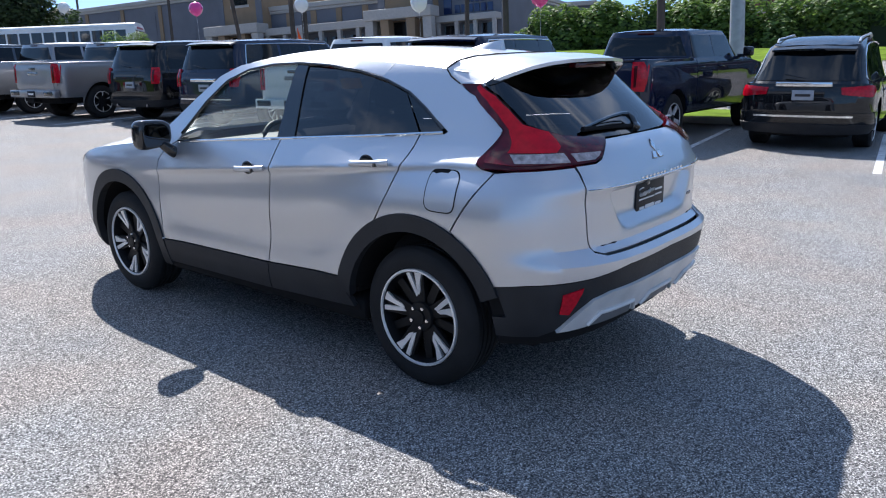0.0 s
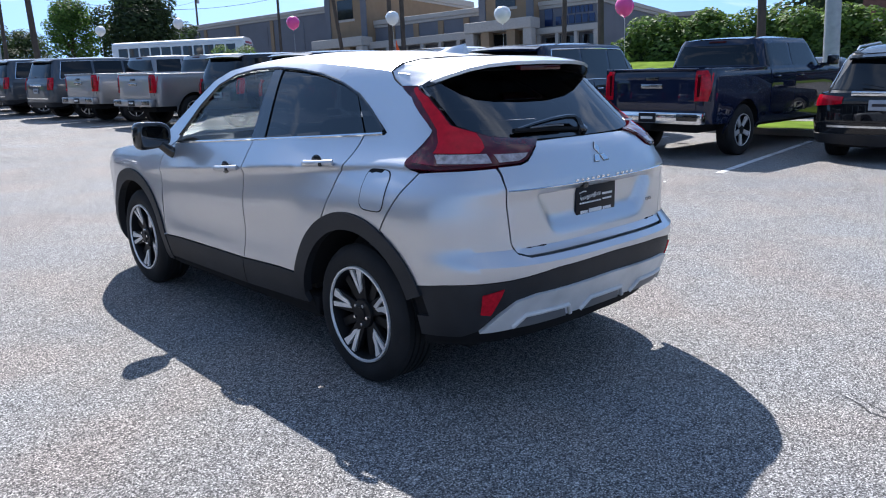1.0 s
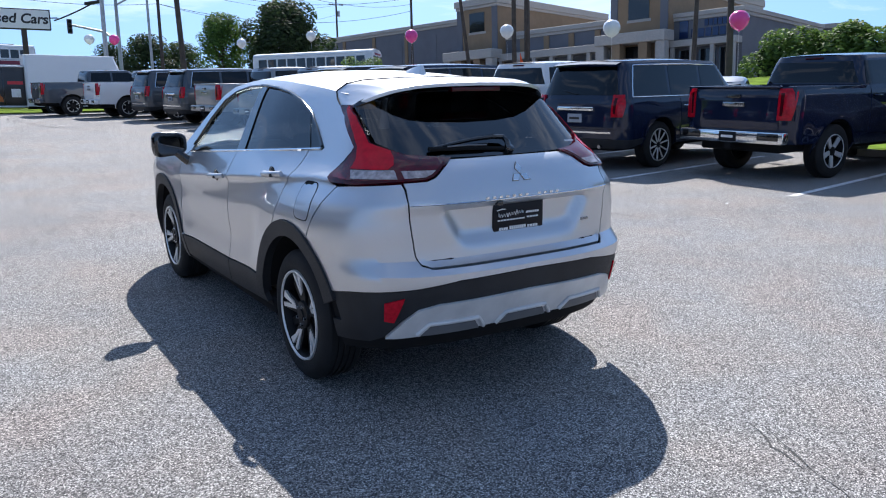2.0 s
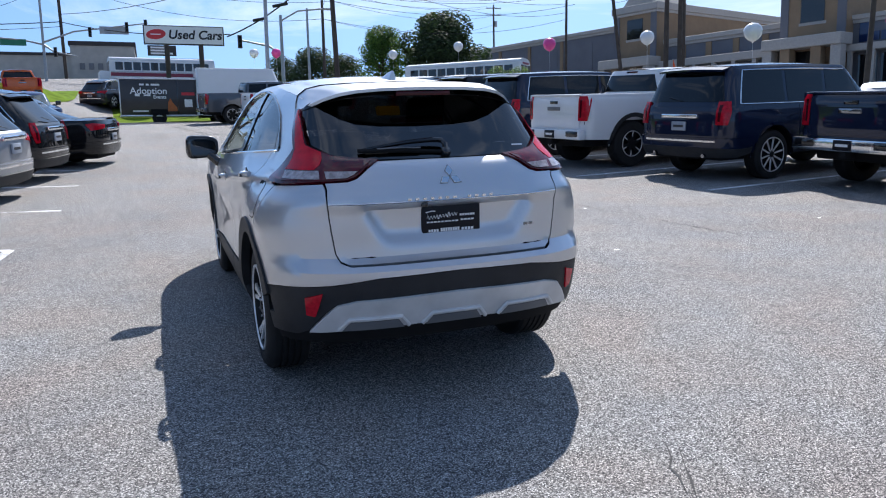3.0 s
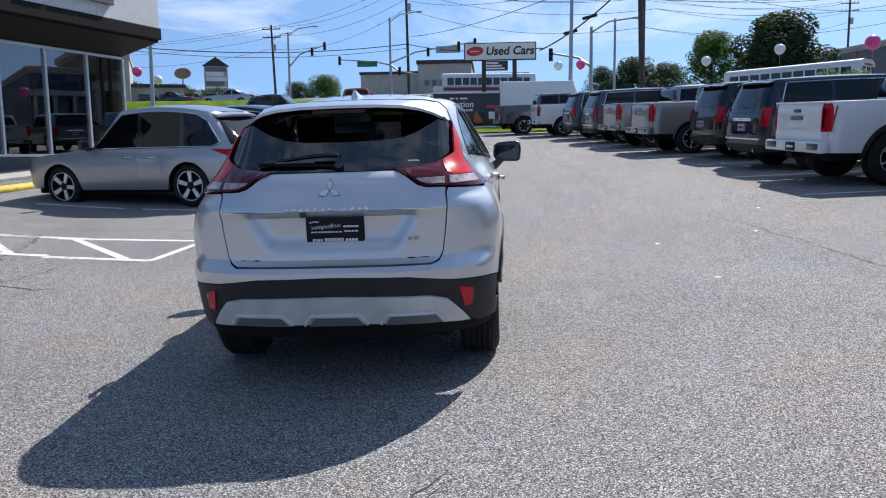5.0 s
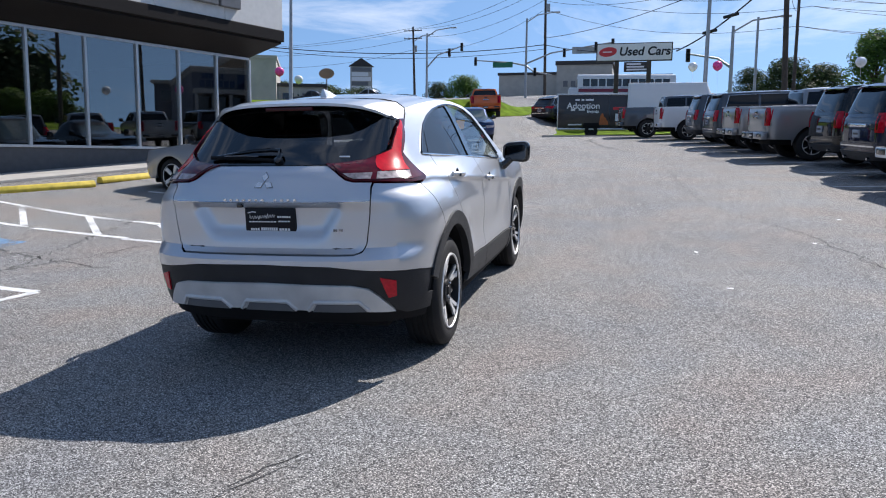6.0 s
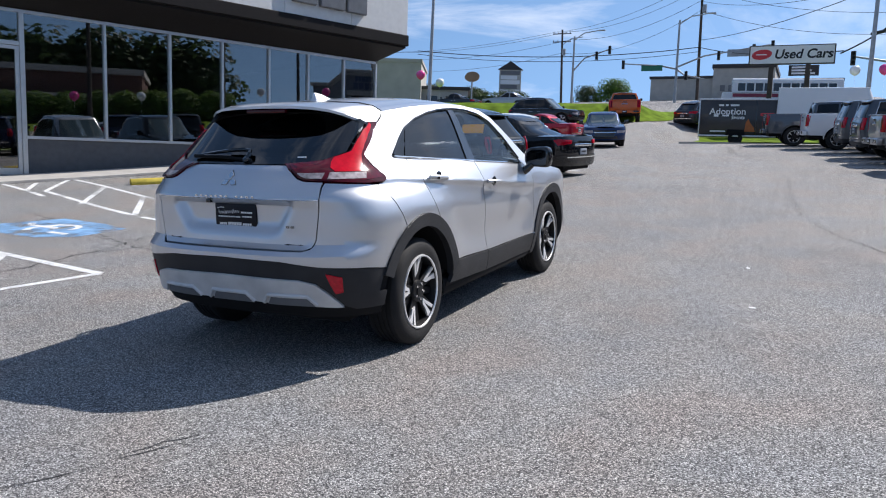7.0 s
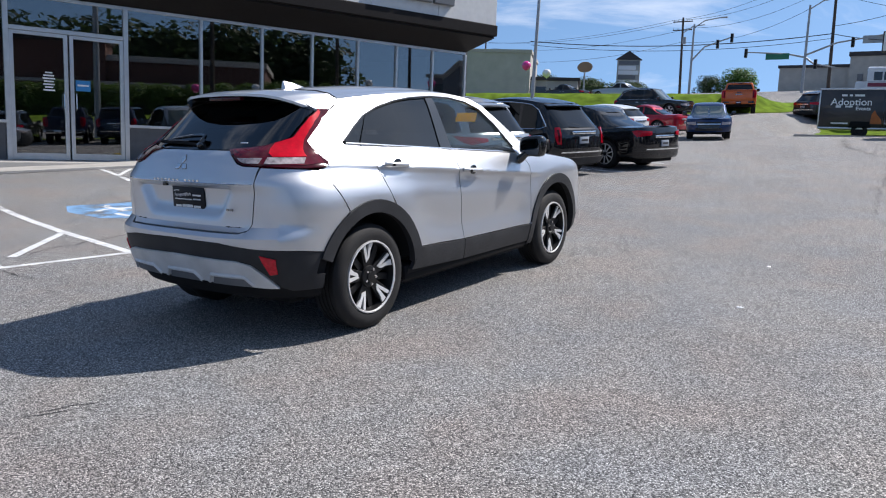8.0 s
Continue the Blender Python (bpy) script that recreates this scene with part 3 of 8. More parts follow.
def wheel_meshes(radius, rim, width, style):
    """The tyre, barrel, spokes, face accents, hub and nuts of one wheel; its outer face looks along +x at x = 0."""
    key = (radius, rim, width, style)
    if key in WHEEL_MESHES:
        return WHEEL_MESHES[key]
    w = width
    out = {}
    prof = [(-0.012, rim), (0.004, rim + 0.012), (0.010, rim + 0.35 * (radius - rim)), (0.004, radius - 0.035), (-0.012, radius - 0.012), (-0.03, radius)]
    k = 4
    for i in range(k):
        x = -0.03 - (w - 0.06) * (i + 1) / (k + 1)
        prof += [(x + 0.006, radius), (x + 0.005, radius - 0.008), (x - 0.005, radius - 0.008), (x - 0.006, radius)]
    prof += [(-w + 0.03, radius), (-w + 0.012, radius - 0.012), (-w - 0.005, radius - 0.05), (-w, rim)]
    out["tyre"] = (lathe_x(prof, 64), RUBBER, True)
    out["rim_barrel"] = (lathe_x([(0.002, rim + 0.004), (0.006, rim - 0.002), (0.0, rim - 0.012), (-0.03, rim - 0.022), (-w + 0.02, rim - 0.03), (-w, rim)], 56), DARKALLOY, True)
    out["rim_edge"] = (lathe_x([(-0.004, rim + 0.006), (0.009, rim + 0.003), (0.010, rim - 0.006), (-0.002, rim - 0.011)], 64), ALLOY, True)
    bm = bmesh.new()
    bmesh.ops.create_circle(bm, cap_ends=True, radius=rim - 0.02, segments=40, matrix=pose(-0.10, 0, 0, 0, 90, 0))
    out["brake_disc"] = (bm, UNDER, False)
    ns = 5 if style in ("twin", "star") else (10 if style == "fan" else 6)

    def blade(r0, r1, w0, w1, x0, x1, t, off0=0.0, off1=0.0):
        bm = bmesh.new()
        vs = []
        for r, ww, xx, oo in ((r0, w0, x0, off0), (r1, w1, x1, off1)):
            vs += [Vector((xx, oo - ww / 2, r)), Vector((xx, oo + ww / 2, r)), Vector((xx - t, oo + ww / 2, r)), Vector((xx - t, oo - ww / 2, r))]
        b = [bm.verts.new(v) for v in vs]
        for f in ((0, 1, 5, 4), (1, 2, 6, 5), (2, 3, 7, 6), (3, 0, 4, 7), (0, 3, 2, 1), (4, 5, 6, 7)):
            bm.faces.new([b[j] for j in f])
        bmesh.ops.recalc_face_normals(bm, faces=bm.faces)
        bmesh.ops.bevel(bm, geom=list(bm.edges), offset=0.003, segments=1, affect="EDGES")
        return bm
    R = rim - 0.006

    def flat_blade(outline):
        """A machined face, given across (y) and along (z) the spoke."""
        bm = bmesh.new()
        rings = []
        for dx in (0.0, -0.016):
            rings.append([bm.verts.new((-0.026 + 0.024 * (r - 0.09) / (R - 0.09) + dx, y, r)) for y, r in outline])
        bm.faces.new(rings[0])
        for k in range(len(outline)):
            m = (k + 1) % len(outline)
            bm.faces.new((rings[0][k], rings[0][m], rings[1][m], rings[1][k]))
        bmesh.ops.recalc_face_normals(bm, faces=bm.faces)
        return bm
    if style == "twin":
        out["spoke"] = (blade(0.03, R, 0.05, 0.115, -0.034, -0.016, 0.03), DARKALLOY, False)
        out["spoke_face_a"] = (flat_blade([(-0.012, 0.098), (0.004, 0.116), (-0.020, R), (-0.046, R)]), ALLOY, False)
        out["spoke_face_b"] = (flat_blade([(0.004, 0.108), (0.022, 0.128), (0.030, 0.170), (0.064, R), (0.014, R), (0.002, 0.135)]), ALLOY, False)
        out["back_spoke"] = (blade(0.03, R, 0.05, 0.045, -0.045, -0.04, 0.02), DARKALLOY, False)
    elif style == "star":
        out["spoke"] = (blade(0.03, R, 0.055, 0.085, -0.02, -0.004, 0.03), ALLOY, False)
    elif style == "fan":
        out["spoke"] = (blade(0.03, R, 0.022, 0.030, -0.015, -0.004, 0.02, 0.0, 0.02), ALLOY, False)
    else:
        out["spoke"] = (blade(0.04, R, 0.06, 0.075, -0.02, -0.006, 0.03), DARKALLOY, False)
        out["spoke_face_a"] = (blade(0.55 * R, R, 0.02, 0.03, -0.012, -0.002, 0.01, -0.02, -0.03), ALLOY, False)
    out["hub_cap"] = (lathe_x([(-0.03, 0.075), (-0.016, 0.07), (-0.012, 0.034), (-0.004, 0.032), (-0.002, 0.0001)], 24), DARKALLOY, True)
    bm = bmesh.new()
    bmesh.ops.create_cone(bm, cap_ends=True, segments=6, radius1=0.011, radius2=0.009, depth=0.02, matrix=pose(-0.012, 0, 0.052, 0, 90, 0))
    out["wheel_nut"] = (bm, CHROME, False)
    made = {}
    for nm, (b, mat, sm) in out.items():
        me = bpy.data.meshes.new(nm)
        b.to_mesh(me)
        b.free()
        if sm:
            me.shade_smooth()
            me.set_sharp_from_angle(angle=radians(30))
        me.materials.append(mat)
        made[nm] = me
    WHEEL_MESHES[key] = made
    return made


def add_wheel(car, x, y, r, rim, width, style, turn=0.0, steer=0.0):
    made = wheel_meshes(r, rim, width, style)
    w = new("wheel")
    w.empty_display_size = 0.1
    w.parent = car
    w.matrix_basis = pose(x, y, r, 0, 0, steer) @ (pose(0, 0, 0, 0, 0, 0 if x > 0 else 180)) @ pose(0, 0, 0, turn, 0, 0)
    ns = 5 if style in ("twin", "star") else (10 if style == "fan" else 6)
    for nm, me in made.items():
        if nm in ("tyre", "rim_barrel", "rim_edge", "brake_disc", "hub_cap"):
            part(nm, me, None, w)
            continue
        if nm == "wheel_nut" and style != "twin":
            continue
        for i in range(5 if nm == "wheel_nut" else ns):
            o = part(nm.replace("_a", "").replace("_b", "") if nm.startswith("spoke") else nm, me, None, w)
            n_all = 5 if nm == "wheel_nut" else ns
            o.matrix_basis = pose(0, 0, 0, 360.0 * (i + (0.5 if nm in ("back_spoke", "wheel_nut") else 0.0)) / n_all + 90, 0, 0)
    return w


def front_panel(shell, half, lift, thick, step):
    """A panel across the nose, given by its right half from the middle outwards and back."""
    bm = bmesh.new()
    for side in (1, -1):
        bm.from_mesh(shell.panel(half, side, lift, thick, step))
    bmesh.ops.remove_doubles(bm, verts=bm.verts, dist=0.0005)
    return bm


def mirror_outline(outline):
    """The whole of an outline of which the right half is given, from the middle of the tail round and back to it."""
    return outline + [(k, -a, b) if k in "rf" else ("l", a, b) for k, a, b in reversed(outline) if not (k in "rf" and abs(a) < 1e-6)]

# ---- the silver crossover ----


def build_hero():
    car = empty_thing("crossover_car", "silver compact crossover with black cladding, parked alone on the asphalt", "car", LOT.copy())
    ZR = 0.345
    tail_pts = [(0.20, -0.66), (0.30, -0.74), (0.39, -0.80), (0.44, -0.825), (0.52, -0.860), (0.575, -0.880), (0.665, -0.893), (0.690, -0.893), (0.705, -0.885), (0.722, -0.845),
                (0.735, -0.812), (0.80, -0.806), (0.96, -0.812), (0.992, -0.826), (1.008, -0.834), (1.02, -0.832), (1.06, -0.812), (1.12, -0.782), (1.17, -0.748), (1.185, -0.732), (1.197, -0.700), (1.21, -0.668),
                (1.30, -0.555), (1.40, -0.425), (1.48, -0.315), (1.54, -0.22), (1.60, -0.12)]
    nose_pts = [(0.2, 3.50), (0.30, 3.63), (0.45, 3.72), (0.60, 3.745), (0.80, 3.71), (0.90, 3.64), (1.0, 3.48), (1.1, 3.3), (1.6, 3.0)]
    half_pts = [(0.20, 0.79), (0.26, 0.835), (0.30, 0.862), (0.34, 0.868), (0.42, 0.879), (0.50, 0.882), (0.60, 0.881), (0.70, 0.880), (0.80, 0.880), (0.90, 0.879), (0.96, 0.874), (1.02, 0.862),
                (1.08, 0.840), (1.14, 0.808), (1.20, 0.776), (1.28, 0.737), (1.36, 0.697), (1.44, 0.655), (1.50, 0.620), (1.545, 0.590), (1.58, 0.545), (1.62, 0.45)]
    # the same curves with their corners rounded off
    fz = np.linspace(0.15, 1.66, 400)

    def rounded(pts, width):
        k = np.exp(-0.5 * (np.arange(-30, 31) * (fz[1] - fz[0]) / width) ** 2)
        k /= k.sum()
        v = np.interp(fz, [a for a, _ in pts], [b for _, b in pts])
        return np.convolve(np.pad(v, 30, mode="reflect", reflect_type="odd"), k, mode="valid")
    tail_v, nose_v, half_v = rounded(tail_pts, 0.006), rounded(nose_pts, 0.03), rounded(half_pts, 0.022)

    def bump(v, w):
        return math.exp(-0.5 * (v / w) ** 2)

    def half(y, z):
        h = float(np.interp(z, fz, half_v))
        h *= 1 - 0.078 * smooth01((0.75 - y) / 0.95) * smooth01((z - 0.98) / 0.2)
        # the shoulder line: a ledge that ends in an edge, with a tucked-in band under it
        d = z - (0.977 + (1.29 - y) * 0.088)
        fade = smooth01((2.55 - y) / 0.7) * smooth01((y + 0.30) / 0.10)
        h += 0.019 * fade * (math.exp(-d / 0.05) if d >= 0 else 1 - smooth01(-d / 0.036))
        h -= 0.010 * fade * bump(d + 0.085, 0.05)
        # the hollow of the doors rises towards the tail, over the rear wheel
        low = 0.60 + 0.10 * smooth01((1.0 - y) / 0.6)
        h -= 0.020 * bump(z - low, 0.085) * smooth01((y - 0.35) / 0.35) * smooth01((2.25 - y) / 0.3)
        for cy in (0.0, 2.67):
            d = math.hypot(y - cy, z - ZR)
            h += 0.016 * bump(d - 0.53, 0.085) * smooth01((z - 0.3) / 0.2)
        h -= 0.035 * smooth01((y - 2.75) / 0.7) * smooth01((z - 0.80) / 0.2)
        return h

    def dent(p):
        # the hollow behind the number plate
        if p.y < -0.6 and 0.74 < p.z < 1.01:
            wx = 0.475 - 0.10 * (0.985 - p.z) / 0.17
            k = smooth01((wx - abs(p.x)) / 0.085) * smooth01((p.z - 0.785) / 0.075) * smooth01((0.996 - p.z) / 0.02)
            return Vector((0, 0.050 * k, 0))
        return Vector((0, 0, 0))
    sh = Shell(lambda z: float(np.interp(z, fz, tail_v)), lambda z: float(np.interp(z, fz, nose_v)), half, -0.19, 2.6, 3.2, 3.2, dent)
    S, Rr = "s", "r"

    def both(name, outline, mat, lift=0.0, thick=0.014, label="", step=0.05, parent=car, shadow=True):
        res = []
        for side in (1, -1):
            o = part(name, sh.panel(outline, side, lift, thick, step), mat, parent, label)
            o.visible_shadow = shadow
            res.append(o)
        return res
    belt = lambda y: 1.157 - 0.068 * (y - 1.0)
    # roof edge, seen from the side
    edge = [(-0.12, 1.495), (0.10, 1.520), (0.35, 1.542), (0.70, 1.566), (1.10, 1.582), (1.35, 1.574), (1.60, 1.535), (1.75, 1.475), (1.92, 1.345), (2.08, 1.215), (2.22, 1.10)]
    zr = lambda y: lerp(edge, y)
    win_top = [(1.955, 1.125), (1.80, 1.320), (1.66, 1.440), (1.50, 1.500), (1.30, 1.530), (1.07, 1.538), (0.80, 1.524), (0.57, 1.498), (0.36, 1.452), (0.20, 1.395), (0.08, 1.325), (-0.055, 1.232)]
    wt = lambda y: lerp(win_top[::-1], y)
    # doors
    g = 0.004
    fdoor = [(S, 2.155, 0.455), (S, 1.100 + g, 0.462), (S, 1.085 + g, 0.60), (S, 1.055 + g, 0.80), (S, 1.045 + g, 0.95), (S, 1.020 + g, 1.08), (S, 1.005 + g, belt(1.0) - 0.004), (S, 1.97, belt(1.97) - 0.004), (S, 2.07, 1.04), (S, 2.150, 0.97), (S, 2.175, 0.85), (S, 2.165, 0.65)]
    both("front_door", fdoor, SILVER, label="silver front door panel", step=(0.06, 0.011))
    rdoor = [(S, 1.100 - g, 0.462), (S, 0.47, 0.490)] + arch(0.0, ZR, 0.522, 17, 63, 10) + [(S, 0.205, 0.86), (S, 0.160, 0.95), (S, 0.105, 1.10), (S, 0.075, belt(0.07) - 0.004), (S, 1.005 - g, belt(1.0) - 0.004), (S, 1.020 - g, 1.08), (S, 1.045 - g, 0.95), (S, 1.055 - g, 0.80), (S, 1.085 - g, 0.60)]
    both("rear_door", rdoor, SILVER, label="silver rear door panel", step=(0.06, 0.011))
    # sills
    both("sill_cladding", [(S, 2.150, 0.448), (S, 2.150, 0.30), (S, 1.105, 0.305), (S, 1.105, 0.455)], CLAD, 0.008, 0.03, "black plastic sill cladding")
    both("sill_cladding", [(S, 1.097, 0.455), (S, 1.097, 0.305), (S, 0.42, 0.33), (S, 0.46, 0.40), (S, 0.475, 0.483)], CLAD, 0.008, 0.03, "black plastic sill cladding")
    # black sheet below the cladding, put in for the shade under the sills
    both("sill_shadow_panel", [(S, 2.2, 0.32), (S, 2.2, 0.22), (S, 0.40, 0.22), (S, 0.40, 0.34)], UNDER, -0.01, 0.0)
    # arch flares
    both("wheel_arch_flare", arch(0.0, ZR, 0.520, 14, 157, 22) + arch(0.0, ZR, 0.437, 157, 5, 22), CLAD, 0.012, 0.05, "black plastic wheel arch flare", 0.04)
    both("wheel_arch_flare", arch(2.67, ZR, 0.520, -8, 188, 26) + arch(2.67, ZR, 0.437, 190, -12, 26), CLAD, 0.012, 0.05, "black plastic wheel arch flare", 0.04)
    # quarter panel with the rear pillar
    quarter = arch(0.0, ZR, 0.522, 65, 118, 10) + [(S, -0.235, 0.815), (S, -0.32, 0.95), (S, -0.405, 1.078), (S, -0.350, 1.088), (S, -0.312, 1.104), (S, -0.305, 1.122), (S, -0.370, 1.226), (S, -0.372, 1.252), (S, -0.226, 1.364), (S, -0.083, 1.441), (S, -0.021, 1.476), (S, 0.026, 1.510),
               (S, 0.10, 1.519), (S, 0.35, 1.541), (S, 0.40, 1.475), (S, 0.33, 1.452), (S, 0.20, 1.405), (S, 0.06, 1.325), (S, -0.085, 1.232), (S, -0.068, 1.220), (S, 0.067, belt(0.07) - 0.006), (S, 0.097, 1.10), (S, 0.152, 0.95), (S, 0.197, 0.86)]
    both("quarter_panel", quarter, SILVER, label="silver rear quarter panel with the rear pillar", step=(0.04, 0.011))
    # cant rail over the doors, and the front pillar
    rail = [(S, 0.352, 1.542), (S, 0.70, 1.566), (S, 1.10, 1.582), (S, 1.35, 1.574), (S, 1.60, 1.535), (S, 1.75, 1.475), (S, 1.92, 1.345), (S, 2.08, 1.215), (S, 2.22, 1.10), (S, 2.20, 1.04), (S, 2.08, 1.045), (S, 1.975, 1.095), (S, 1.815, 1.330), (S, 1.67, 1.455), (S, 1.50, 1.518), (S, 1.30, 1.546), (S, 1.07, 1.553), (S, 0.80, 1.539), (S, 0.57, 1.513), (S, 0.40, 1.477)]
    both("roof_rail", rail, SILVER, label="silver roof side rail", step=0.04)
    # side glass and pillars
    both("front_window", [(S, 1.955, belt(1.95)), (S, 1.945, 1.14), (S, 1.80, 1.325), (S, 1.66, 1.447), (S, 1.50, 1.507), (S, 1.30, 1.535), (S, 1.085, 1.543), (S, 1.05, belt(1.05))], CLEARGLASS, -0.010, 0.004, "lightly tinted front side glass", shadow=False)
    both("rear_window", [(S, 0.985, 1.538), (S, 0.80, 1.528), (S, 0.57, 1.502), (S, 0.36, 1.456), (S, 0.235, 1.414), (S, 0.085, belt(0.08)), (S, 0.905, belt(0.9))], GLASS, -0.010, 0.004, "dark tinted rear side glass", shadow=False)
    both("quarter_window", [(S, 0.225, 1.408), (S, 0.08, 1.330), (S, -0.055, 1.236), (S, 0.070, belt(0.07))], GLASS, -0.010, 0.004, "dark tinted quarter glass", shadow=False)
    both("door_pillar_cover", [(S, 1.082, 1.541), (S, 0.988, 1.538), (S, 0.908, belt(0.9)), (S, 1.047, belt(1.05))], TRIM, -0.003, 0.012, "gloss black door pillar")
    for side in (1, -1):
        pts = []
        for y, z in [(-0.060, 1.228), (0.4, belt(0.4) - 0.003), (1.0, belt(1.0) - 0.003), (1.5, belt(1.5) - 0.003), (1.965, belt(1.965) - 0.003)]:
            q, zz = sh.s(y, z)
            pts.append(sh.place(side * q, zz) + Vector((side * 0.003, 0, 0)))
        part("belt_moulding", tube_bm(pts, 0.007, 6), CHROME, car, "bright belt moulding")
        pts = []
        for y, z in win_top:
            q, zz = sh.s(y, z + 0.007)
            pts.append(sh.place(side * q, zz) + Vector((side * 0.001, 0, 0)))
        part("window_moulding", tube_bm(pts, 0.008, 6), TRIM, car, "black window surround")
    # fuel flap and wing seams
    fl = []
    cy, cz, wy, wz = -0.165, 0.985, 0.085, 0.088
    for i in range(24):
        a = 2 * math.pi * i / 24
        e = 0.45
        ca, sa = math.cos(a), math.sin(a)
        fl.append((S, cy + wy * math.copysign(abs(ca) ** e, ca) + 0.10 * (sa * wz), cz + wz * math.copysign(abs(sa) ** e, sa)))
    for rr, mat, lf in ((1.06, UNDER, 0.0012), (1.0, SILVER, 0.0022)):
        o = [(S, cy + (y - cy) * rr, cz + (z - cz) * rr) for _, y, z in fl]
        part("fuel_flap" if mat is SILVER else "fuel_flap_gap", sh.panel(o, -1, lf, 0.003, 0.04), mat, car)
    # front wing and nose
    wing = arch(2.67, ZR, 0.522, 168, 8, 24) + [("s", 3.30, 0.44), ("s", 3.45, 0.60), ("s", 3.47, 0.80), ("s", 3.30, 0.92), ("s", 3.0, 0.985), ("s", 2.6, 1.035), ("s", 2.215, 1.075), (S, 2.205, 1.035), (S, 2.085, 1.04), (S, 2.157, 0.972), (S, 2.182, 0.85), (S, 2.172, 0.65), (S, 2.162, 0.46)]
    both("front_wing", wing, SILVER, label="silver front wing", step=(0.05, 0.011))
    both("front_bumper", [("s", 3.18, 0.40), ("s", 3.30, 0.432), ("s", 3.455, 0.595), ("s", 3.475, 0.80), ("f", 0.35, 0.86), ("f", 0.0, 0.87), ("f", 0.0, 0.22), ("s", 3.20, 0.24), ("s", 3.13, 0.30)], CLAD, label="front bumper with black lower lip")
    both("headlamp", [("s", 3.28, 0.915), ("s", 3.46, 0.81), ("f", 0.45, 0.80), ("f", 0.45, 0.86), ("s", 3.40, 0.90)], CLEARLENS, 0.003, 0.01)
    rows = []
    for i in range(15):
        t = i / 14
        y = 2.19 + t * 1.44
        ze = lerp([(2.19, 1.076), (2.6, 1.036), (3.0, 0.986), (3.3, 0.925), (3.63, 0.85)], y)
        q, _ = sh.s(min(y, 3.58), ze)
        xe = abs(sh.place(q, ze).x) - 0.004
        rows.append([(xe * u, y + 0.05 * (1 - u * u) * t, ze + (0.055 - 0.01 * t) * (1 - u ** 4) + (0.012 if abs(abs(u) - 0.62) < 0.08 else 0)) for u in np.linspace(-1, 1, 25)])
    part("bonnet", skin_grid(rows, 0.02), SILVER, car, "silver bonnet")
    # roof
    rows = []
    for i in range(25):
        y = -0.10 + 1.62 * i / 24
        ze = zr(y)
        q, _ = sh.s(y, ze)
        xe = abs(sh.place(q, ze).x)
        zc = lerp([(-0.10, 1.578), (0.2, 1.605), (0.6, 1.628), (1.0, 1.634), (1.3, 1.622), (1.52, 1.600)], y)
        rows.append([(xe * u, y, ze + (zc - ze) * (1 - abs(u) ** 2.6) - (0.007 if 0.80 < abs(u) < 0.86 else 0)) for u in np.linspace(-1, 1, 33)])
    part("roof", skin_grid(rows), SILVER, car, "silver roof")
    # windscreen
    rows = []
    for i in range(13):
        t = i / 12
        y0 = 1.52 + 0.70 * t
        ze = zr(y0)
        q, _ = sh.s(y0, ze)
        xe = abs(sh.place(q, ze).x) - 0.005
        rows.append([(xe * u, y0 + 0.10 * (1 - u * u) * (0.4 + 0.6 * t), ze + (0.026 * (1 - t) + 0.012) * (1 - u ** 4)) for u in np.linspace(-1, 1, 17)])
    o = part("windscreen", skin_grid(rows), CLEARGLASS, car, "clear windscreen")
    o.visible_shadow = False
    # tailgate
    gate = mirror_outline([(Rr, 0.0, 0.722), (Rr, 0.40, 0.722), (Rr, 0.520, 0.722), (Rr, 0.555, 0.735), (Rr, 0.574, 0.77), (Rr, 0.592, 0.90), (Rr, 0.603, 1.03), (Rr, 0.600, 1.104), (Rr, 0.50, 1.108), (Rr, 0.455, 1.122), (Rr, 0.395, 1.165), (Rr, 0.345, 1.196), (Rr, 0.20, 1.197), (Rr, 0.0, 1.197)])
    part("tailgate", sh.panel(gate, 1, 0.0, 0.02, 0.022), SILVER, car, "silver tailgate with a hollow for the plate")
    # lamps
    lamp = [(S, -0.095, 1.441), (S, -0.230, 1.361), (S, -0.380, 1.249), (S, -0.377, 1.226), (S, -0.312, 1.122), (S, -0.318, 1.108), (S, -0.352, 1.094), (S, -0.50, 1.094), (Rr, 0.612, 1.108), (Rr, 0.505, 1.114), (Rr, 0.462, 1.127), (Rr, 0.40, 1.170), (Rr, 0.330, 1.199), (Rr, 0.45, 1.208), (Rr, 0.533, 1.221), (Rr, 0.570, 1.238), (S, -0.452, 1.268), (S, -0.374, 1.331), (S, -0.296, 1.391), (S, -0.205, 1.443)]
    lamps = both("tail_lamp", lamp, DARKRED, 0.010, 0.035, "smoked red tail lamp", 0.03)
    for side, lo in zip((1, -1), lamps):
        lens = [(S, -0.165, 1.405), (S, -0.262, 1.333), (S, -0.392, 1.243), (S, -0.388, 1.222), (S, -0.345, 1.150), (S, -0.352, 1.112), (S, -0.50, 1.106), (Rr, 0.612, 1.114), (Rr, 0.512, 1.120), (Rr, 0.470, 1.134), (Rr, 0.412, 1.172), (Rr, 0.365, 1.196), (Rr, 0.45, 1.202), (Rr, 0.538, 1.216), (Rr, 0.578, 1.236), (S, -0.447, 1.267), (S, -0.369, 1.330), (S, -0.292, 1.389), (S, -0.215, 1.435)]
        part("red_lens", sh.panel(lens, side, 0.0115, 0.003, 0.03), MIDRED, lo, "translucent deep red lens")
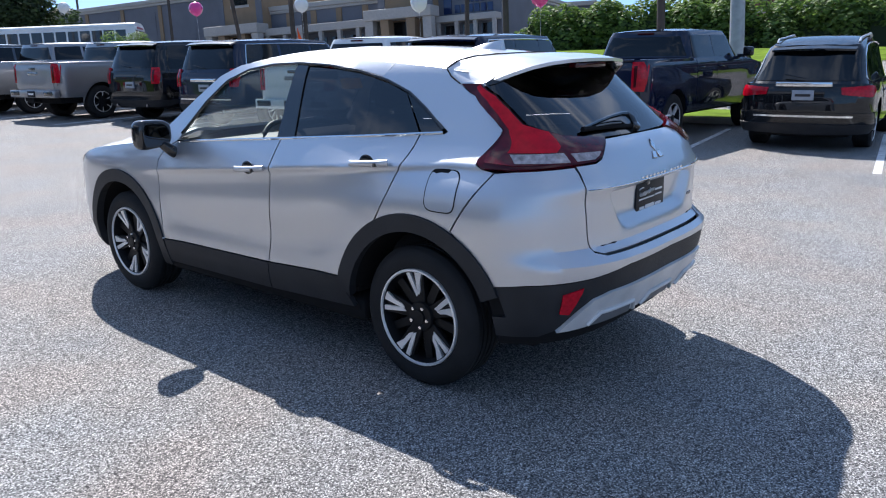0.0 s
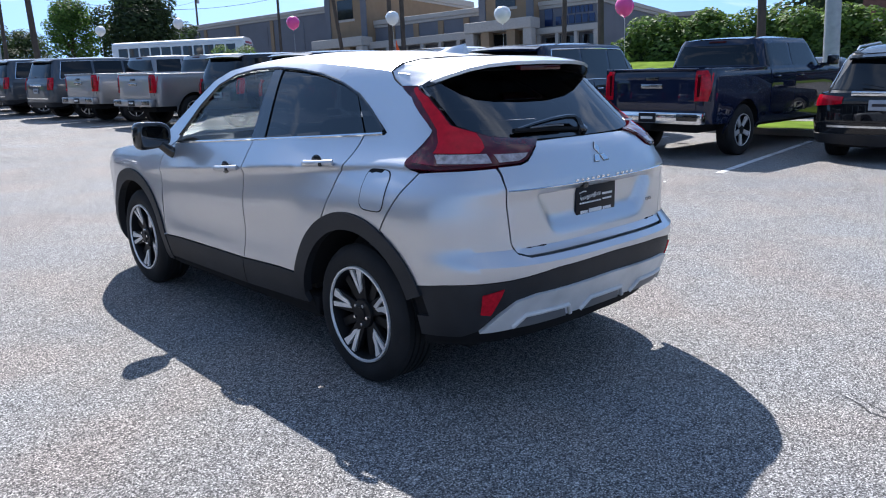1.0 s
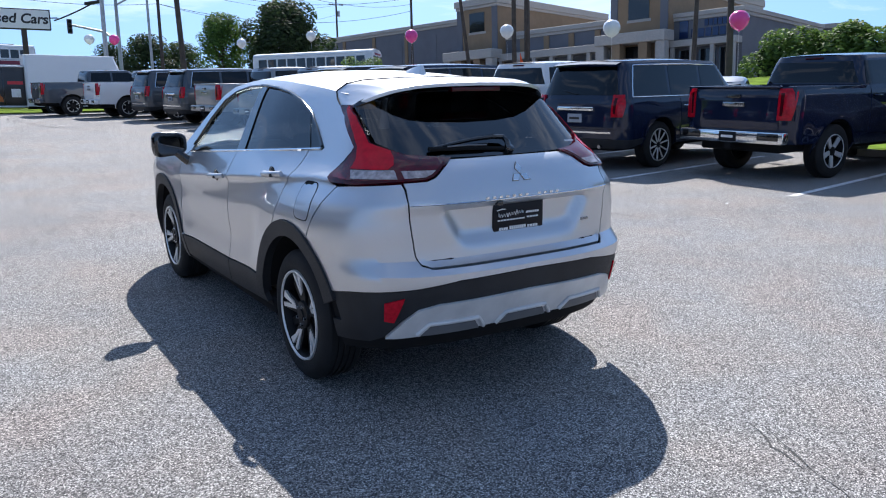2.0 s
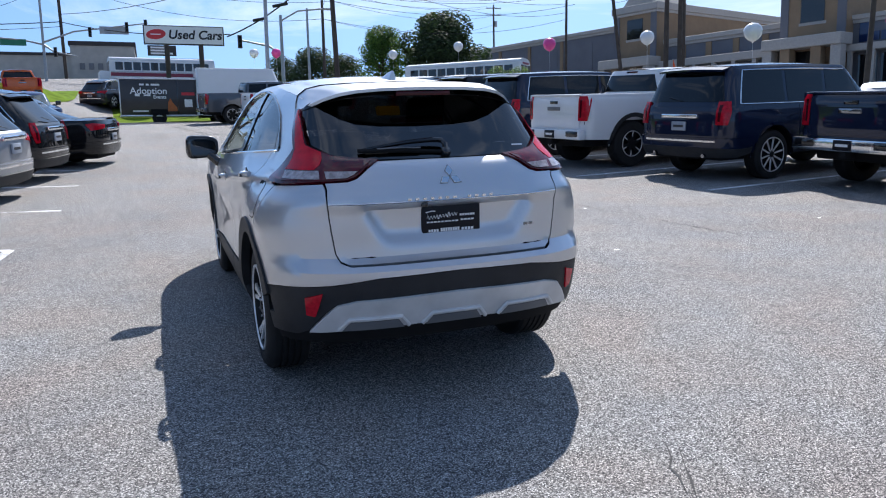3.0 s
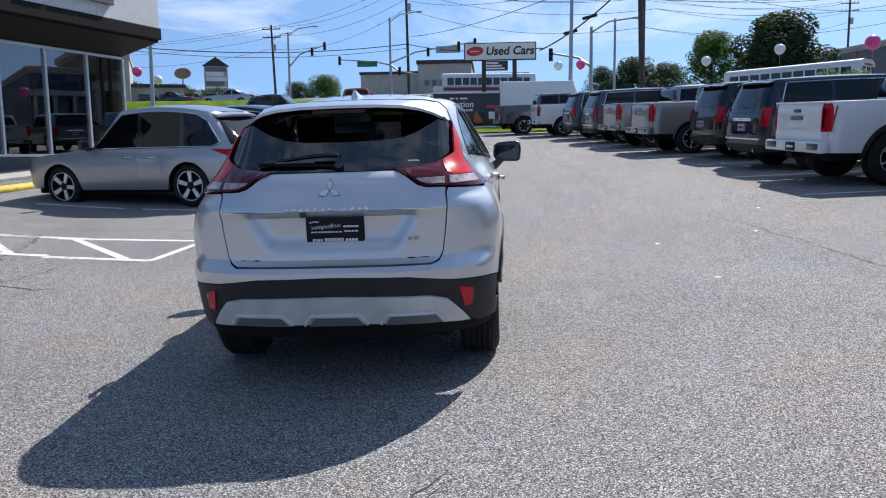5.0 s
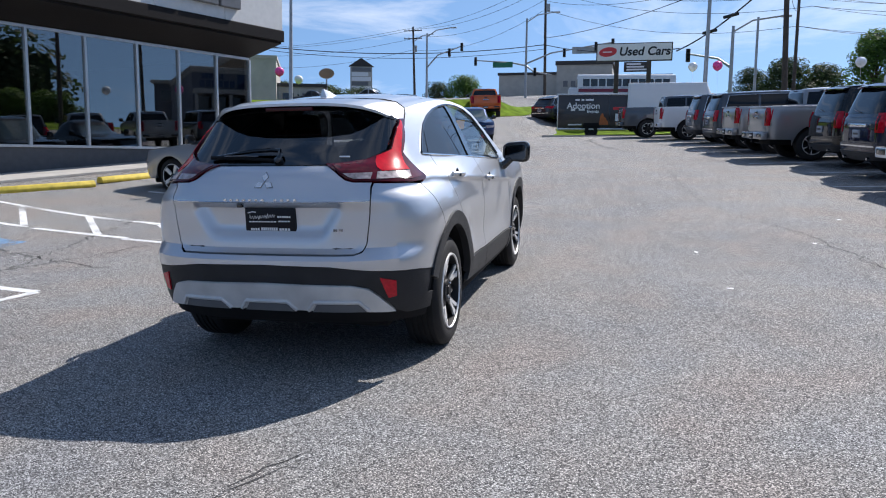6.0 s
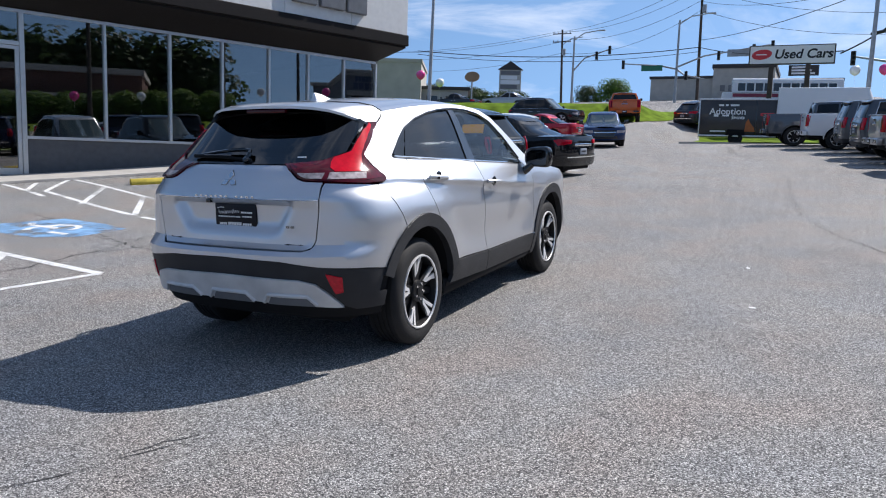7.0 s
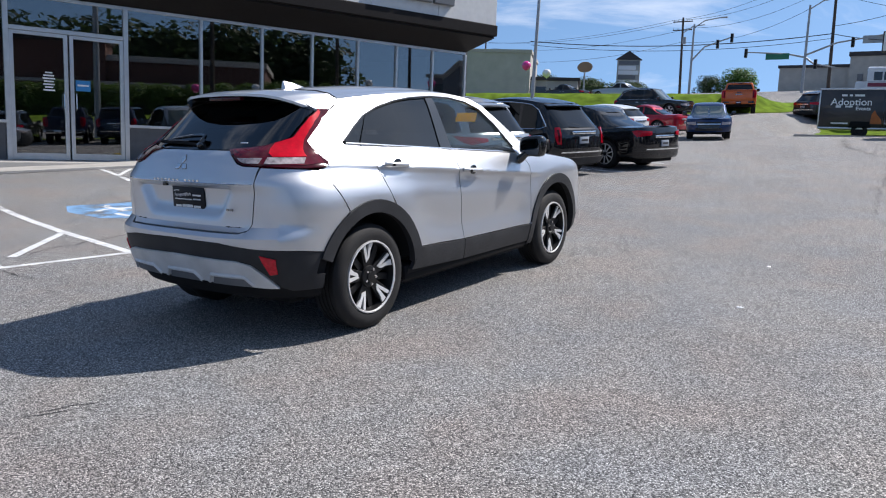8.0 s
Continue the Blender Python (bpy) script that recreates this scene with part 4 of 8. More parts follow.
        blade = [(S, -0.190, 1.425), (S, -0.265, 1.368), (S, -0.335, 1.310), (S, -0.402, 1.250), (S, -0.432, 1.205), (S, -0.440, 1.153), (Rr, 0.632, 1.156), (Rr, 0.602, 1.178), (Rr, 0.582, 1.205), (Rr, 0.576, 1.234), (S, -0.447, 1.267), (S, -0.369, 1.330), (S, -0.292, 1.389), (S, -0.205, 1.437)]
        part("brake_light_blade", sh.panel(blade, side, 0.0135, 0.003, 0.03), RED, lo, "bright red light blade")
        part("clear_lens", sh.panel([(S, -0.495, 1.112), (Rr, 0.618, 1.116), (Rr, 0.612, 1.153), (S, -0.452, 1.147)], side, 0.0135, 0.003, 0.03), CLEARLENS, lo, "clear reversing lens")
        part("clear_lens", sh.panel([(Rr, 0.590, 1.118), (Rr, 0.505, 1.121), (Rr, 0.47, 1.134), (Rr, 0.445, 1.150), (Rr, 0.590, 1.150)], side, 0.0135, 0.003, 0.03), CLEARLENS, lo, "clear reversing lens")
    # rear glass
    glass = mirror_outline([(Rr, 0.0, 1.203), (Rr, 0.33, 1.206), (Rr, 0.45, 1.214), (Rr, 0.528, 1.228), (Rr, 0.563, 1.246), (S, -0.462, 1.275), (S, -0.384, 1.337), (S, -0.306, 1.397), (S, -0.215, 1.449), (Rr, 0.50, 1.500), (Rr, 0.40, 1.525), (Rr, 0.0, 1.530)])
    o = part("rear_window", sh.panel(glass, 1, -0.004, 0.004, 0.04), GLASS, car, "dark tinted tailgate glass")
    o.visible_shadow = False
    # spoiler: from the roof seam over to the trailing edge, its ends drawn down to the lamps' tips
    fore = [(0.0, -0.085, 1.579), (0.30, -0.078, 1.574), (0.46, -0.055, 1.565), (0.535, -0.018, 1.547), (0.572, 0.022, 1.513), (0.592, -0.022, 1.475), (0.606, -0.085, 1.444)]
    aft = [(0.0, -0.445, 1.549), (0.22, -0.440, 1.546), (0.355, -0.420, 1.537), (0.445, -0.380, 1.521), (0.515, -0.325, 1.496), (0.568, -0.262, 1.467), (0.602, -0.205, 1.446)]
    under = [(0.0, 1.512), (0.22, 1.509), (0.355, 1.501), (0.445, 1.488), (0.515, 1.470), (0.568, 1.453), (0.598, 1.441)]

    def along(pts, u):
        k = abs(u) * (len(pts) - 1)
        keys = list(range(len(pts)))
        return [float(np.interp(k, keys, [p[i] for p in pts])) for i in range(len(pts[0]))]
    us = np.linspace(-1, 1, 49)
    rows = []
    for t in np.linspace(0, 1, 9):
        row = []
        for u in us:
            a, b = Vector(along(fore, u)), Vector(along(aft, u))
            p = a.lerp(b, t)
            p.z += 0.012 * math.sin(math.pi * t) * (1 - abs(u) ** 3)
            row.append(Vector((math.copysign(p.x, u), p.y, p.z)))
        rows.append(row)
    part("spoiler", skin_grid(rows, 0.016), SILVER, car, "silver roof spoiler")
    rows = [[], [], []]
    for u in us:
        b = Vector(along(aft, u))
        x, z = along(under, u)
        g0 = sh.place(sh.r(x, z)[0], z)
        for k, t in enumerate((0.02, 0.5, 1.0)):
            p = (b - Vector((0, 0, 0.014))).lerp(g0, t)
            rows[k].append(Vector((math.copysign(p.x, u), p.y, p.z)))
    part("spoiler_underside", skin_grid(rows), TRIM, car, "black spoiler underside")
    seam = [Vector(along(fore, u)) for u in us]
    part("spoiler_seam", tube_bm([Vector((math.copysign(p.x, u), p.y + 0.003, p.z + 0.002)) for p, u in zip(seam, us)], 0.004, 5), UNDER, car)
    part("high_brake_light", box_bm(-0.15, 0.15, -0.430, -0.39, 1.504, 1.527, 0.004), DARKRED, car, "red high brake light")
    # bumper: painted upper, black middle, satin skid plate
    painted = mirror_outline([(Rr, 0.0, 0.668), (Rr, 0.40, 0.660), (Rr, 0.62, 0.632), (S, -0.60, 0.612), (S, -0.432, 0.588)] + arch(0.0, ZR, 0.522, 151, 122, 6) + [(S, -0.245, 0.815), (S, -0.33, 0.95), (S, -0.412, 1.075), (S, -0.50, 1.085), (Rr, 0.612, 1.100), (Rr, 0.609, 1.03), (Rr, 0.598, 0.90), (Rr, 0.580, 0.77), (Rr, 0.560, 0.728), (Rr, 0.52, 0.714), (Rr, 0.0, 0.714)])
    part("bumper_cover", sh.panel(painted, 1, 0.0, 0.015, 0.03), SILVER, car, "silver upper bumper cover")
    dark = mirror_outline([(Rr, 0.0, 0.545), (Rr, 0.50, 0.540), (Rr, 0.60, 0.522), (Rr, 0.655, 0.470), (Rr, 0.71, 0.385), (S, -0.62, 0.36), (S, -0.455, 0.36), (S, -0.445, 0.45)] + arch(0.0, ZR, 0.520, 168, 152, 3) + [(S, -0.60, 0.606), (Rr, 0.62, 0.626), (Rr, 0.40, 0.654), (Rr, 0.0, 0.662)])
    part("bumper_cladding", sh.panel(dark, 1, -0.004, 0.03, 0.03), CLAD, car, "black bumper cladding")
    skid = mirror_outline([(Rr, 0.0, 0.405), (Rr, 0.55, 0.392), (Rr, 0.66, 0.385), (Rr, 0.705, 0.385), (Rr, 0.645, 0.470), (Rr, 0.592, 0.528), (Rr, 0.50, 0.550), (Rr, 0.0, 0.560)])
    sk = part("skid_plate", sh.panel(skid, 1, 0.010, 0.03, 0.03), SKID, car, "satin silver skid plate")
    for cx in (-0.41, 0.0, 0.41):
        w = 0.170
        path = []
        for (xa, za), (xb, zb) in zip([(-w, 0.398), (-w + 0.045, 0.452), (w - 0.045, 0.452)], [(-w + 0.045, 0.452), (w - 0.045, 0.452), (w, 0.398)]):
            path += [(cx + xa + (xb - xa) * k / 5, za + (zb - za) * k / 5) for k in range(5)]
        path.append((cx + w, 0.398))
        pts = [sh.place(sh.r(x, z)[0], z) + Vector((0, -0.016, 0)) for x, z in path]
        part("skid_rib", tube_bm(pts, 0.011, 8), SKID, sk)
        rec = [("r", cx - w + 0.02, 0.394), ("r", cx + w - 0.02, 0.394), ("r", cx + w - 0.055, 0.440), ("r", cx - w + 0.055, 0.440)]
        part("skid_recess", sh.panel(rec, 1, 0.013, 0.004, 0.03), GREYPLASTIC, sk)
    part("bumper_lower_lip", sh.panel(mirror_outline([(Rr, 0.0, 0.30), (Rr, 0.60, 0.30), (S, -0.50, 0.30), (S, -0.46, 0.37), (Rr, 0.68, 0.39), (Rr, 0.0, 0.41)]), 1, -0.16, 0.0, 0.05), UNDER, car)
    both("rear_reflector", [(Rr, 0.655, 0.590), (Rr, 0.668, 0.530), (Rr, 0.683, 0.468), (Rr, 0.722, 0.476), (Rr, 0.730, 0.566)], REFLECTOR, 0.004, 0.01, "red rear reflector", 0.03)
    # dark core behind the panels
    core = arch(0.0, ZR, 0.455, 190, -14, 20) + arch(2.67, ZR, 0.455, 194, -14, 20) + [("s", 3.3, 0.25), ("f", 0.0, 0.25), ("f", 0.0, 0.84), ("s", 3.3, 0.86), ("s", 2.6, 0.98), (S, 1.0, 1.10), (S, 0.0, 1.16), (S, -0.40, 1.18), (Rr, 0.5, 1.17), (Rr, 0.0, 1.18), (Rr, 0.0, 0.28), (S, -0.46, 0.30)]
    both("inner_shell", core, UNDER, -0.022, 0.0, step=0.08)
    part("floor_pan", box_bm(-0.60, 0.60, -0.50, 3.3, 0.23, 0.30, 0.02), UNDER, car)
    part("floor_pan", box_bm(-0.845, 0.845, 0.375, 2.22, 0.25, 0.36, 0.02), UNDER, car)
    part("floor_pan", box_bm(-0.58, 0.58, -0.56, -0.44, 0.30, 0.36, 0.02), UNDER, car)
    for cy in (0.0, 2.67):
        for side in (1, -1):
            b = lathe_x([(0.40, 0.44), (0.86, 0.448)], 40)
            bmesh.ops.scale(b, vec=(side, 1, 1), verts=b.verts)
            bmesh.ops.translate(b, vec=(0, cy, ZR), verts=b.verts)
            bmesh.ops.delete(b, geom=[f for f in b.faces if f.calc_center_median().z < 0.40], context="FACES")
            part("wheel_housing", b, UNDER, car)
            part("wheel_housing_wall", box_bm(min(side * 0.40, side * 0.43), max(side * 0.40, side * 0.43), cy - 0.42, cy + 0.42, 0.36, 0.78), UNDER, car)
    for cy, steer, turn in ((0.0, 0, -10), (2.67, 0, 12)):
        for side in (1, -1):
            add_wheel(car, side * 0.856, cy, 0.350, 0.238, 0.225, "twin", turn, steer)
    # plate, emblem, badge, camera, handle bar
    pl = part("number_plate", box_bm(-0.144, 0.168, -0.768, -0.750, 0.826, 0.984, 0.006), PLATE, car, "black dealer plate with white lettering bars")
    # the dealer's script as a plain looping line, the small print as bars
    loops = [(-0.116 + 0.158 * t, -0.7705, 0.912 + 0.012 * t + (0.016 if k % 16 < 3 else 0.009) * math.sin(k * 1.35)) for k, t in enumerate(np.linspace(0, 1, 48))]
    part("script_line", tube_bm(loops, 0.0022, 5), WHITEPRINT, pl)
    part("script_line", tube_bm([(-0.123, -0.7705, 0.940), (-0.093, -0.7705, 0.946), (-0.073, -0.7705, 0.944)], 0.003, 5), WHITEPRINT, pl)
    rows = [(0.045, 0.128, 0.918, 0.005, 6), (-0.13, 0.04, 0.890, 0.0035, 9), (0.05, 0.125, 0.893, 0.004, 4), (-0.085, -0.025, 0.974, 0.004, 3), (0.015, 0.085, 0.974, 0.004, 4)]
    for x0, x1, zc, hh, n in rows + [(-0.122, -0.066, 0.847, 0.0065, 4), (-0.058, 0.045, 0.849, 0.0085, 8), (0.054, 0.122, 0.847, 0.0065, 4)]:
        w = (x1 - x0) / n
        for k in range(n):
            part("lettering_bar", box_bm(x0 + 0.012 + w * k, x0 + 0.012 + w * (k + 0.74), -0.7705, -0.767, zc - hh, zc + hh), WHITEPRINT, pl, smooth=False)
    em = new("emblem")
    em.parent = car
    em["label"] = "chrome three-diamond tailgate emblem"
    ey = sh.place(0, 1.12).y
    tilt = pose(0, ey - 0.003, 1.112, -30, 0, 0)
    for a in (0, 120, 240):
        b = prism_bm([(0, 0.003), (0.0195, 0.032), (0, 0.061), (-0.0195, 0.032)], -0.006, 0.0, "y", 0.0015)
        b.transform(tilt @ pose(0, 0, 0, 0, a, 0))
        part("diamond", b, CHROME, em, smooth=False)
        b = prism_bm([(0, -0.002), (0.022, 0.032), (0, 0.067), (-0.022, 0.032)], -0.002, 0.002, "y")
        b.transform(tilt @ pose(0, 0, 0, 0, a, 0))
        part("diamond_edge", b, GREYLETTER, em, smooth=False)
    for i in range(12):
        if i == 7:
            continue
        x = -0.225 + i * 0.0385
        y = sh.place(sh.r(x, 1.0)[0], 1.016).y
        part("badge_bar", box_bm(x - 0.009, x + 0.009, y - 0.006, y + 0.004, 1.013, 1.025, 0.001), CHROME, car, smooth=False)
    for x0 in (0.40, 0.43):
        y = sh.place(sh.r(x0, 0.85)[0], 0.85).y
        part("badge_bar", box_bm(x0, x0 + 0.022, y - 0.004, y + 0.006, 0.843, 0.857, 0.001), SMOKECHROME, car, smooth=False)
    y = sh.place(0, 1.0).y
    part("reversing_camera", box_bm(-0.16, -0.128, y + 0.004, y + 0.03, 0.975, 0.998, 0.004), TRIM, car)
    for x0, x1 in ((-0.60, 0.60),):
        pts = [sh.place(sh.r(x, 1.008)[0], 1.008) + Vector((0, -0.001, 0)) for x in np.linspace(x0, x1, 25)]
        part("garnish_strip", tube_bm(pts, 0.004, 6), CHROME, car, "thin bright tailgate strip")
    # wiper
    wp = new("rear_wiper")
    wp.parent = car
    part("wiper_arm", tube_bm([(0.030, -0.664, 1.226), (0.034, -0.640, 1.262), (0.022, -0.618, 1.281), (-0.03, -0.612, 1.284), (-0.14, -0.612, 1.278), (-0.27, -0.614, 1.263), (-0.385, -0.617, 1.247)], 0.016, 8, 0.008), TRIM, wp)
    part("wiper_blade", tube_bm([(-0.415, -0.622, 1.243), (-0.30, -0.632, 1.241), (-0.18, -0.640, 1.238), (-0.05, -0.648, 1.230), (0.02, -0.655, 1.226)], 0.012, 6, 0.010), UNDER, wp)
    part("blade_spine", tube_bm([(-0.32, -0.640, 1.252), (-0.20, -0.648, 1.254), (-0.10, -0.652, 1.250)], 0.004, 6), GREYPLASTIC, wp)
    part("wiper_cover", lathe_z([(0.001, -0.02), (0.024, -0.018), (0.028, 0.0), (0.022, 0.014), (0.001, 0.018)], 16), TRIM, wp).matrix_basis = pose(0.030, -0.662, 1.226, 38, 0, 0)
    # aerial fin
    rows = []
    for t in np.linspace(0, 1, 9):
        y = 0.30 - 0.20 * t
        h = 0.056 * t ** 0.75
        w = 0.034 * (1 - 0.35 * t)
        base = lerp([(-0.10, 1.578), (0.2, 1.605), (0.6, 1.628)], y) - 0.004
        rows.append([(-w, y, base), (-w * 0.6, y, base + h * 0.6), (-w * 0.2, y, base + h), (w * 0.2, y, base + h), (w * 0.6, y, base + h * 0.6), (w, y, base)])
    rows.append([(x, 0.092, 1.585) for x, _, _ in rows[-1]])
    part("aerial_fin", skin_grid(rows), SILVER, car, "silver shark fin aerial")
    # handles
    for side in (1, -1):
        for y0, z0 in ((1.195, 0.985), (0.300, 1.076)):
            h = new("door_handle")
            h.parent = car
            q, _ = sh.s(y0, z0)
            c = sh.place(side * q, z0)
            pts = [Vector((c.x + side * (0.006 + 0.030 * (1 - abs(u) ** 4)), y0 + 0.125 * u, z0 - 0.010 * u)) for u in np.linspace(-1, 1, 11)]
            b = tube_bm(pts, 0.016, 10)
            part("grip", b, SILVER, h, "silver door handle grip")
            # flat black disc: the cup's shade put in as colour, no hollow is cut
            b = bmesh.new()
            bmesh.ops.create_uvsphere(b, u_segments=16, v_segments=10, radius=0.05)
            bmesh.ops.scale(b, vec=(0.10, 1.0, 0.75), verts=b.verts)
            bmesh.ops.translate(b, vec=(c.x + side * 0.001, y0 + 0.02, z0 + 0.002), verts=b.verts)
            part("handle_cup_shade", b, TRIM, h, "black disc painted as the shade of the hollow behind the grip")
            part("key_button", box_bm(min(c.x + side * 0.028, c.x + side * 0.054), max(c.x + side * 0.028, c.x + side * 0.054), y0 - 0.085, y0 - 0.07, z0 - 0.008, z0 + 0.010), TRIM, h)
    # door mirrors
    for side in (1, -1):
        mr = new("door_mirror")
        mr.parent = car
        b = bmesh.new()
        bmesh.ops.create_uvsphere(b, u_segments=24, v_segments=16, radius=1.0)
        for v in b.verts:
            x, y, z = v.co
            k = 0.52
            v.co = Vector((math.copysign(abs(x) ** k, x) * 0.122, (abs(y) ** 0.9 if y > 0 else -abs(y) ** 0.35 * 0.55) * 0.085, math.copysign(abs(z) ** k, z) * (0.086 + 0.018 * side * x)))
        bmesh.ops.rotate(b, cent=(0, 0, 0), matrix=Matrix.Rotation(radians(-side * 10), 3, "Z"), verts=b.verts)
        bmesh.ops.translate(b, vec=(side * 0.975, 2.02, 1.140), verts=b.verts)
        part("mirror_shell", b, TRIM, mr, "gloss black mirror housing")
        b = bmesh.new()
        bmesh.ops.create_uvsphere(b, u_segments=24, v_segments=12, radius=1.0)
        for v in b.verts:
            x, y, z = v.co
            v.co = Vector((math.copysign(abs(x) ** 0.5, x) * 0.102, y * 0.004, math.copysign(abs(z) ** 0.5, z) * (0.068 + 0.014 * side * x)))
        bmesh.ops.rotate(b, cent=(0, 0, 0), matrix=Matrix.Rotation(radians(-side * 10), 3, "Z"), verts=b.verts)
        bmesh.ops.translate(b, vec=(side * 0.972, 1.972, 1.138), verts=b.verts)
        part("mirror_glass", b, MIRROR, mr, "mirror glass")
        part("mirror_foot", tube_bm([(side * 0.82, 1.98, 1.00), (side * 0.875, 1.99, 1.03), (side * 0.93, 2.0, 1.08)], 0.042, 10, 0.03), TRIM, mr)
    # cabin
    part("dashboard", box_bm(-0.70, 0.70, 1.62, 2.1, 0.78, 1.07, 0.07, 3), DASH, car)
    part("cabin_floor", box_bm(-0.80, 0.80, 0.46, 1.9, 0.38, 0.47), DASH, car)
    part("cabin_floor", box_bm(-0.42, 0.42, -0.5, 0.46, 0.30, 0.45), DASH, car)
    part("headlining", box_bm(-0.38, 0.38, 0.15, 1.30, 1.520, 1.530), LIGHTTRIM, car)
    part("parcel_shelf", box_bm(-0.58, 0.58, -0.55, -0.05, 1.04, 1.06, 0.01), DASH, car)
    for cx in (-0.36, 0.36):
        st = new("front_seat")
        st.parent = car
        part("seat_cushion", box_bm(cx - 0.25, cx + 0.25, 0.78, 1.30, 0.52, 0.68, 0.06, 3), FABRIC, st)
        b = box_bm(cx - 0.24, cx + 0.24, -0.07, 0.07, 0.0, 0.62, 0.06, 3)
        b.transform(pose(0, 0.74, 0.66, 14, 0, 0))
        part("seat_back", b, FABRIC, st)
        b = box_bm(cx - 0.13, cx + 0.13, -0.05, 0.05, 0.0, 0.19, 0.045, 3)
        b.transform(pose(0, 0.57, 1.30, 8, 0, 0))
        part("headrest", b, FABRIC, st)
    rs = new("rear_seat")
    rs.parent = car
    part("seat_cushion", box_bm(-0.62, 0.62, 0.0, 0.45, 0.52, 0.68, 0.06, 3), FABRIC, rs)
    b = box_bm(-0.62, 0.62, -0.07, 0.07, 0.0, 0.55, 0.06, 3)
    b.transform(pose(0, -0.02, 0.64, 16, 0, 0))
    part("seat_back", b, FABRIC, rs)
    for cx in (-0.38, 0.38):
        part("headrest", box_bm(cx - 0.12, cx + 0.12, -0.24, -0.15, 1.17, 1.32, 0.04, 3), FABRIC, rs)
    b = bmesh.new()
    ring = [(0.18 * math.cos(2 * math.pi * k / 28), 0, 0.18 * math.sin(2 * math.pi * k / 28)) for k in range(29)]
    add_tube(b, ring, 0.016, 8)
    add_box(b, -0.17, 0.17, -0.01, 0.01, -0.02, 0.02, 0.005)
    b.transform(pose(-0.36, 1.50, 1.02, -22, 0, 0))
    part("steering_wheel", b, DASH, car, "black steering wheel")
    part("rear_view_mirror", box_bm(-0.12, 0.12, 1.52, 1.55, 1.43, 1.49, 0.012), DASH, car)
    b = box_bm(-0.10, 0.10, -0.0015, 0.0015, -0.040, 0.040)
    b.transform(pose(0.47, 1.76, 1.385, -25, 0, 0))
    part("window_tag", b, YELLOWTAG, car, "yellow paper tag hung behind the windscreen", smooth=False)
    b = box_bm(-0.03, 0.03, -0.0015, 0.0015, -0.004, 0.004)
    b.transform(pose(0.43, -0.655, 1.245, -38, 0, 0))
    part("window_sticker", b, WHITEPRINT, car, "small white dealer sticker", smooth=False)
    return car


hero = build_hero()

# ---- parked vehicles ----


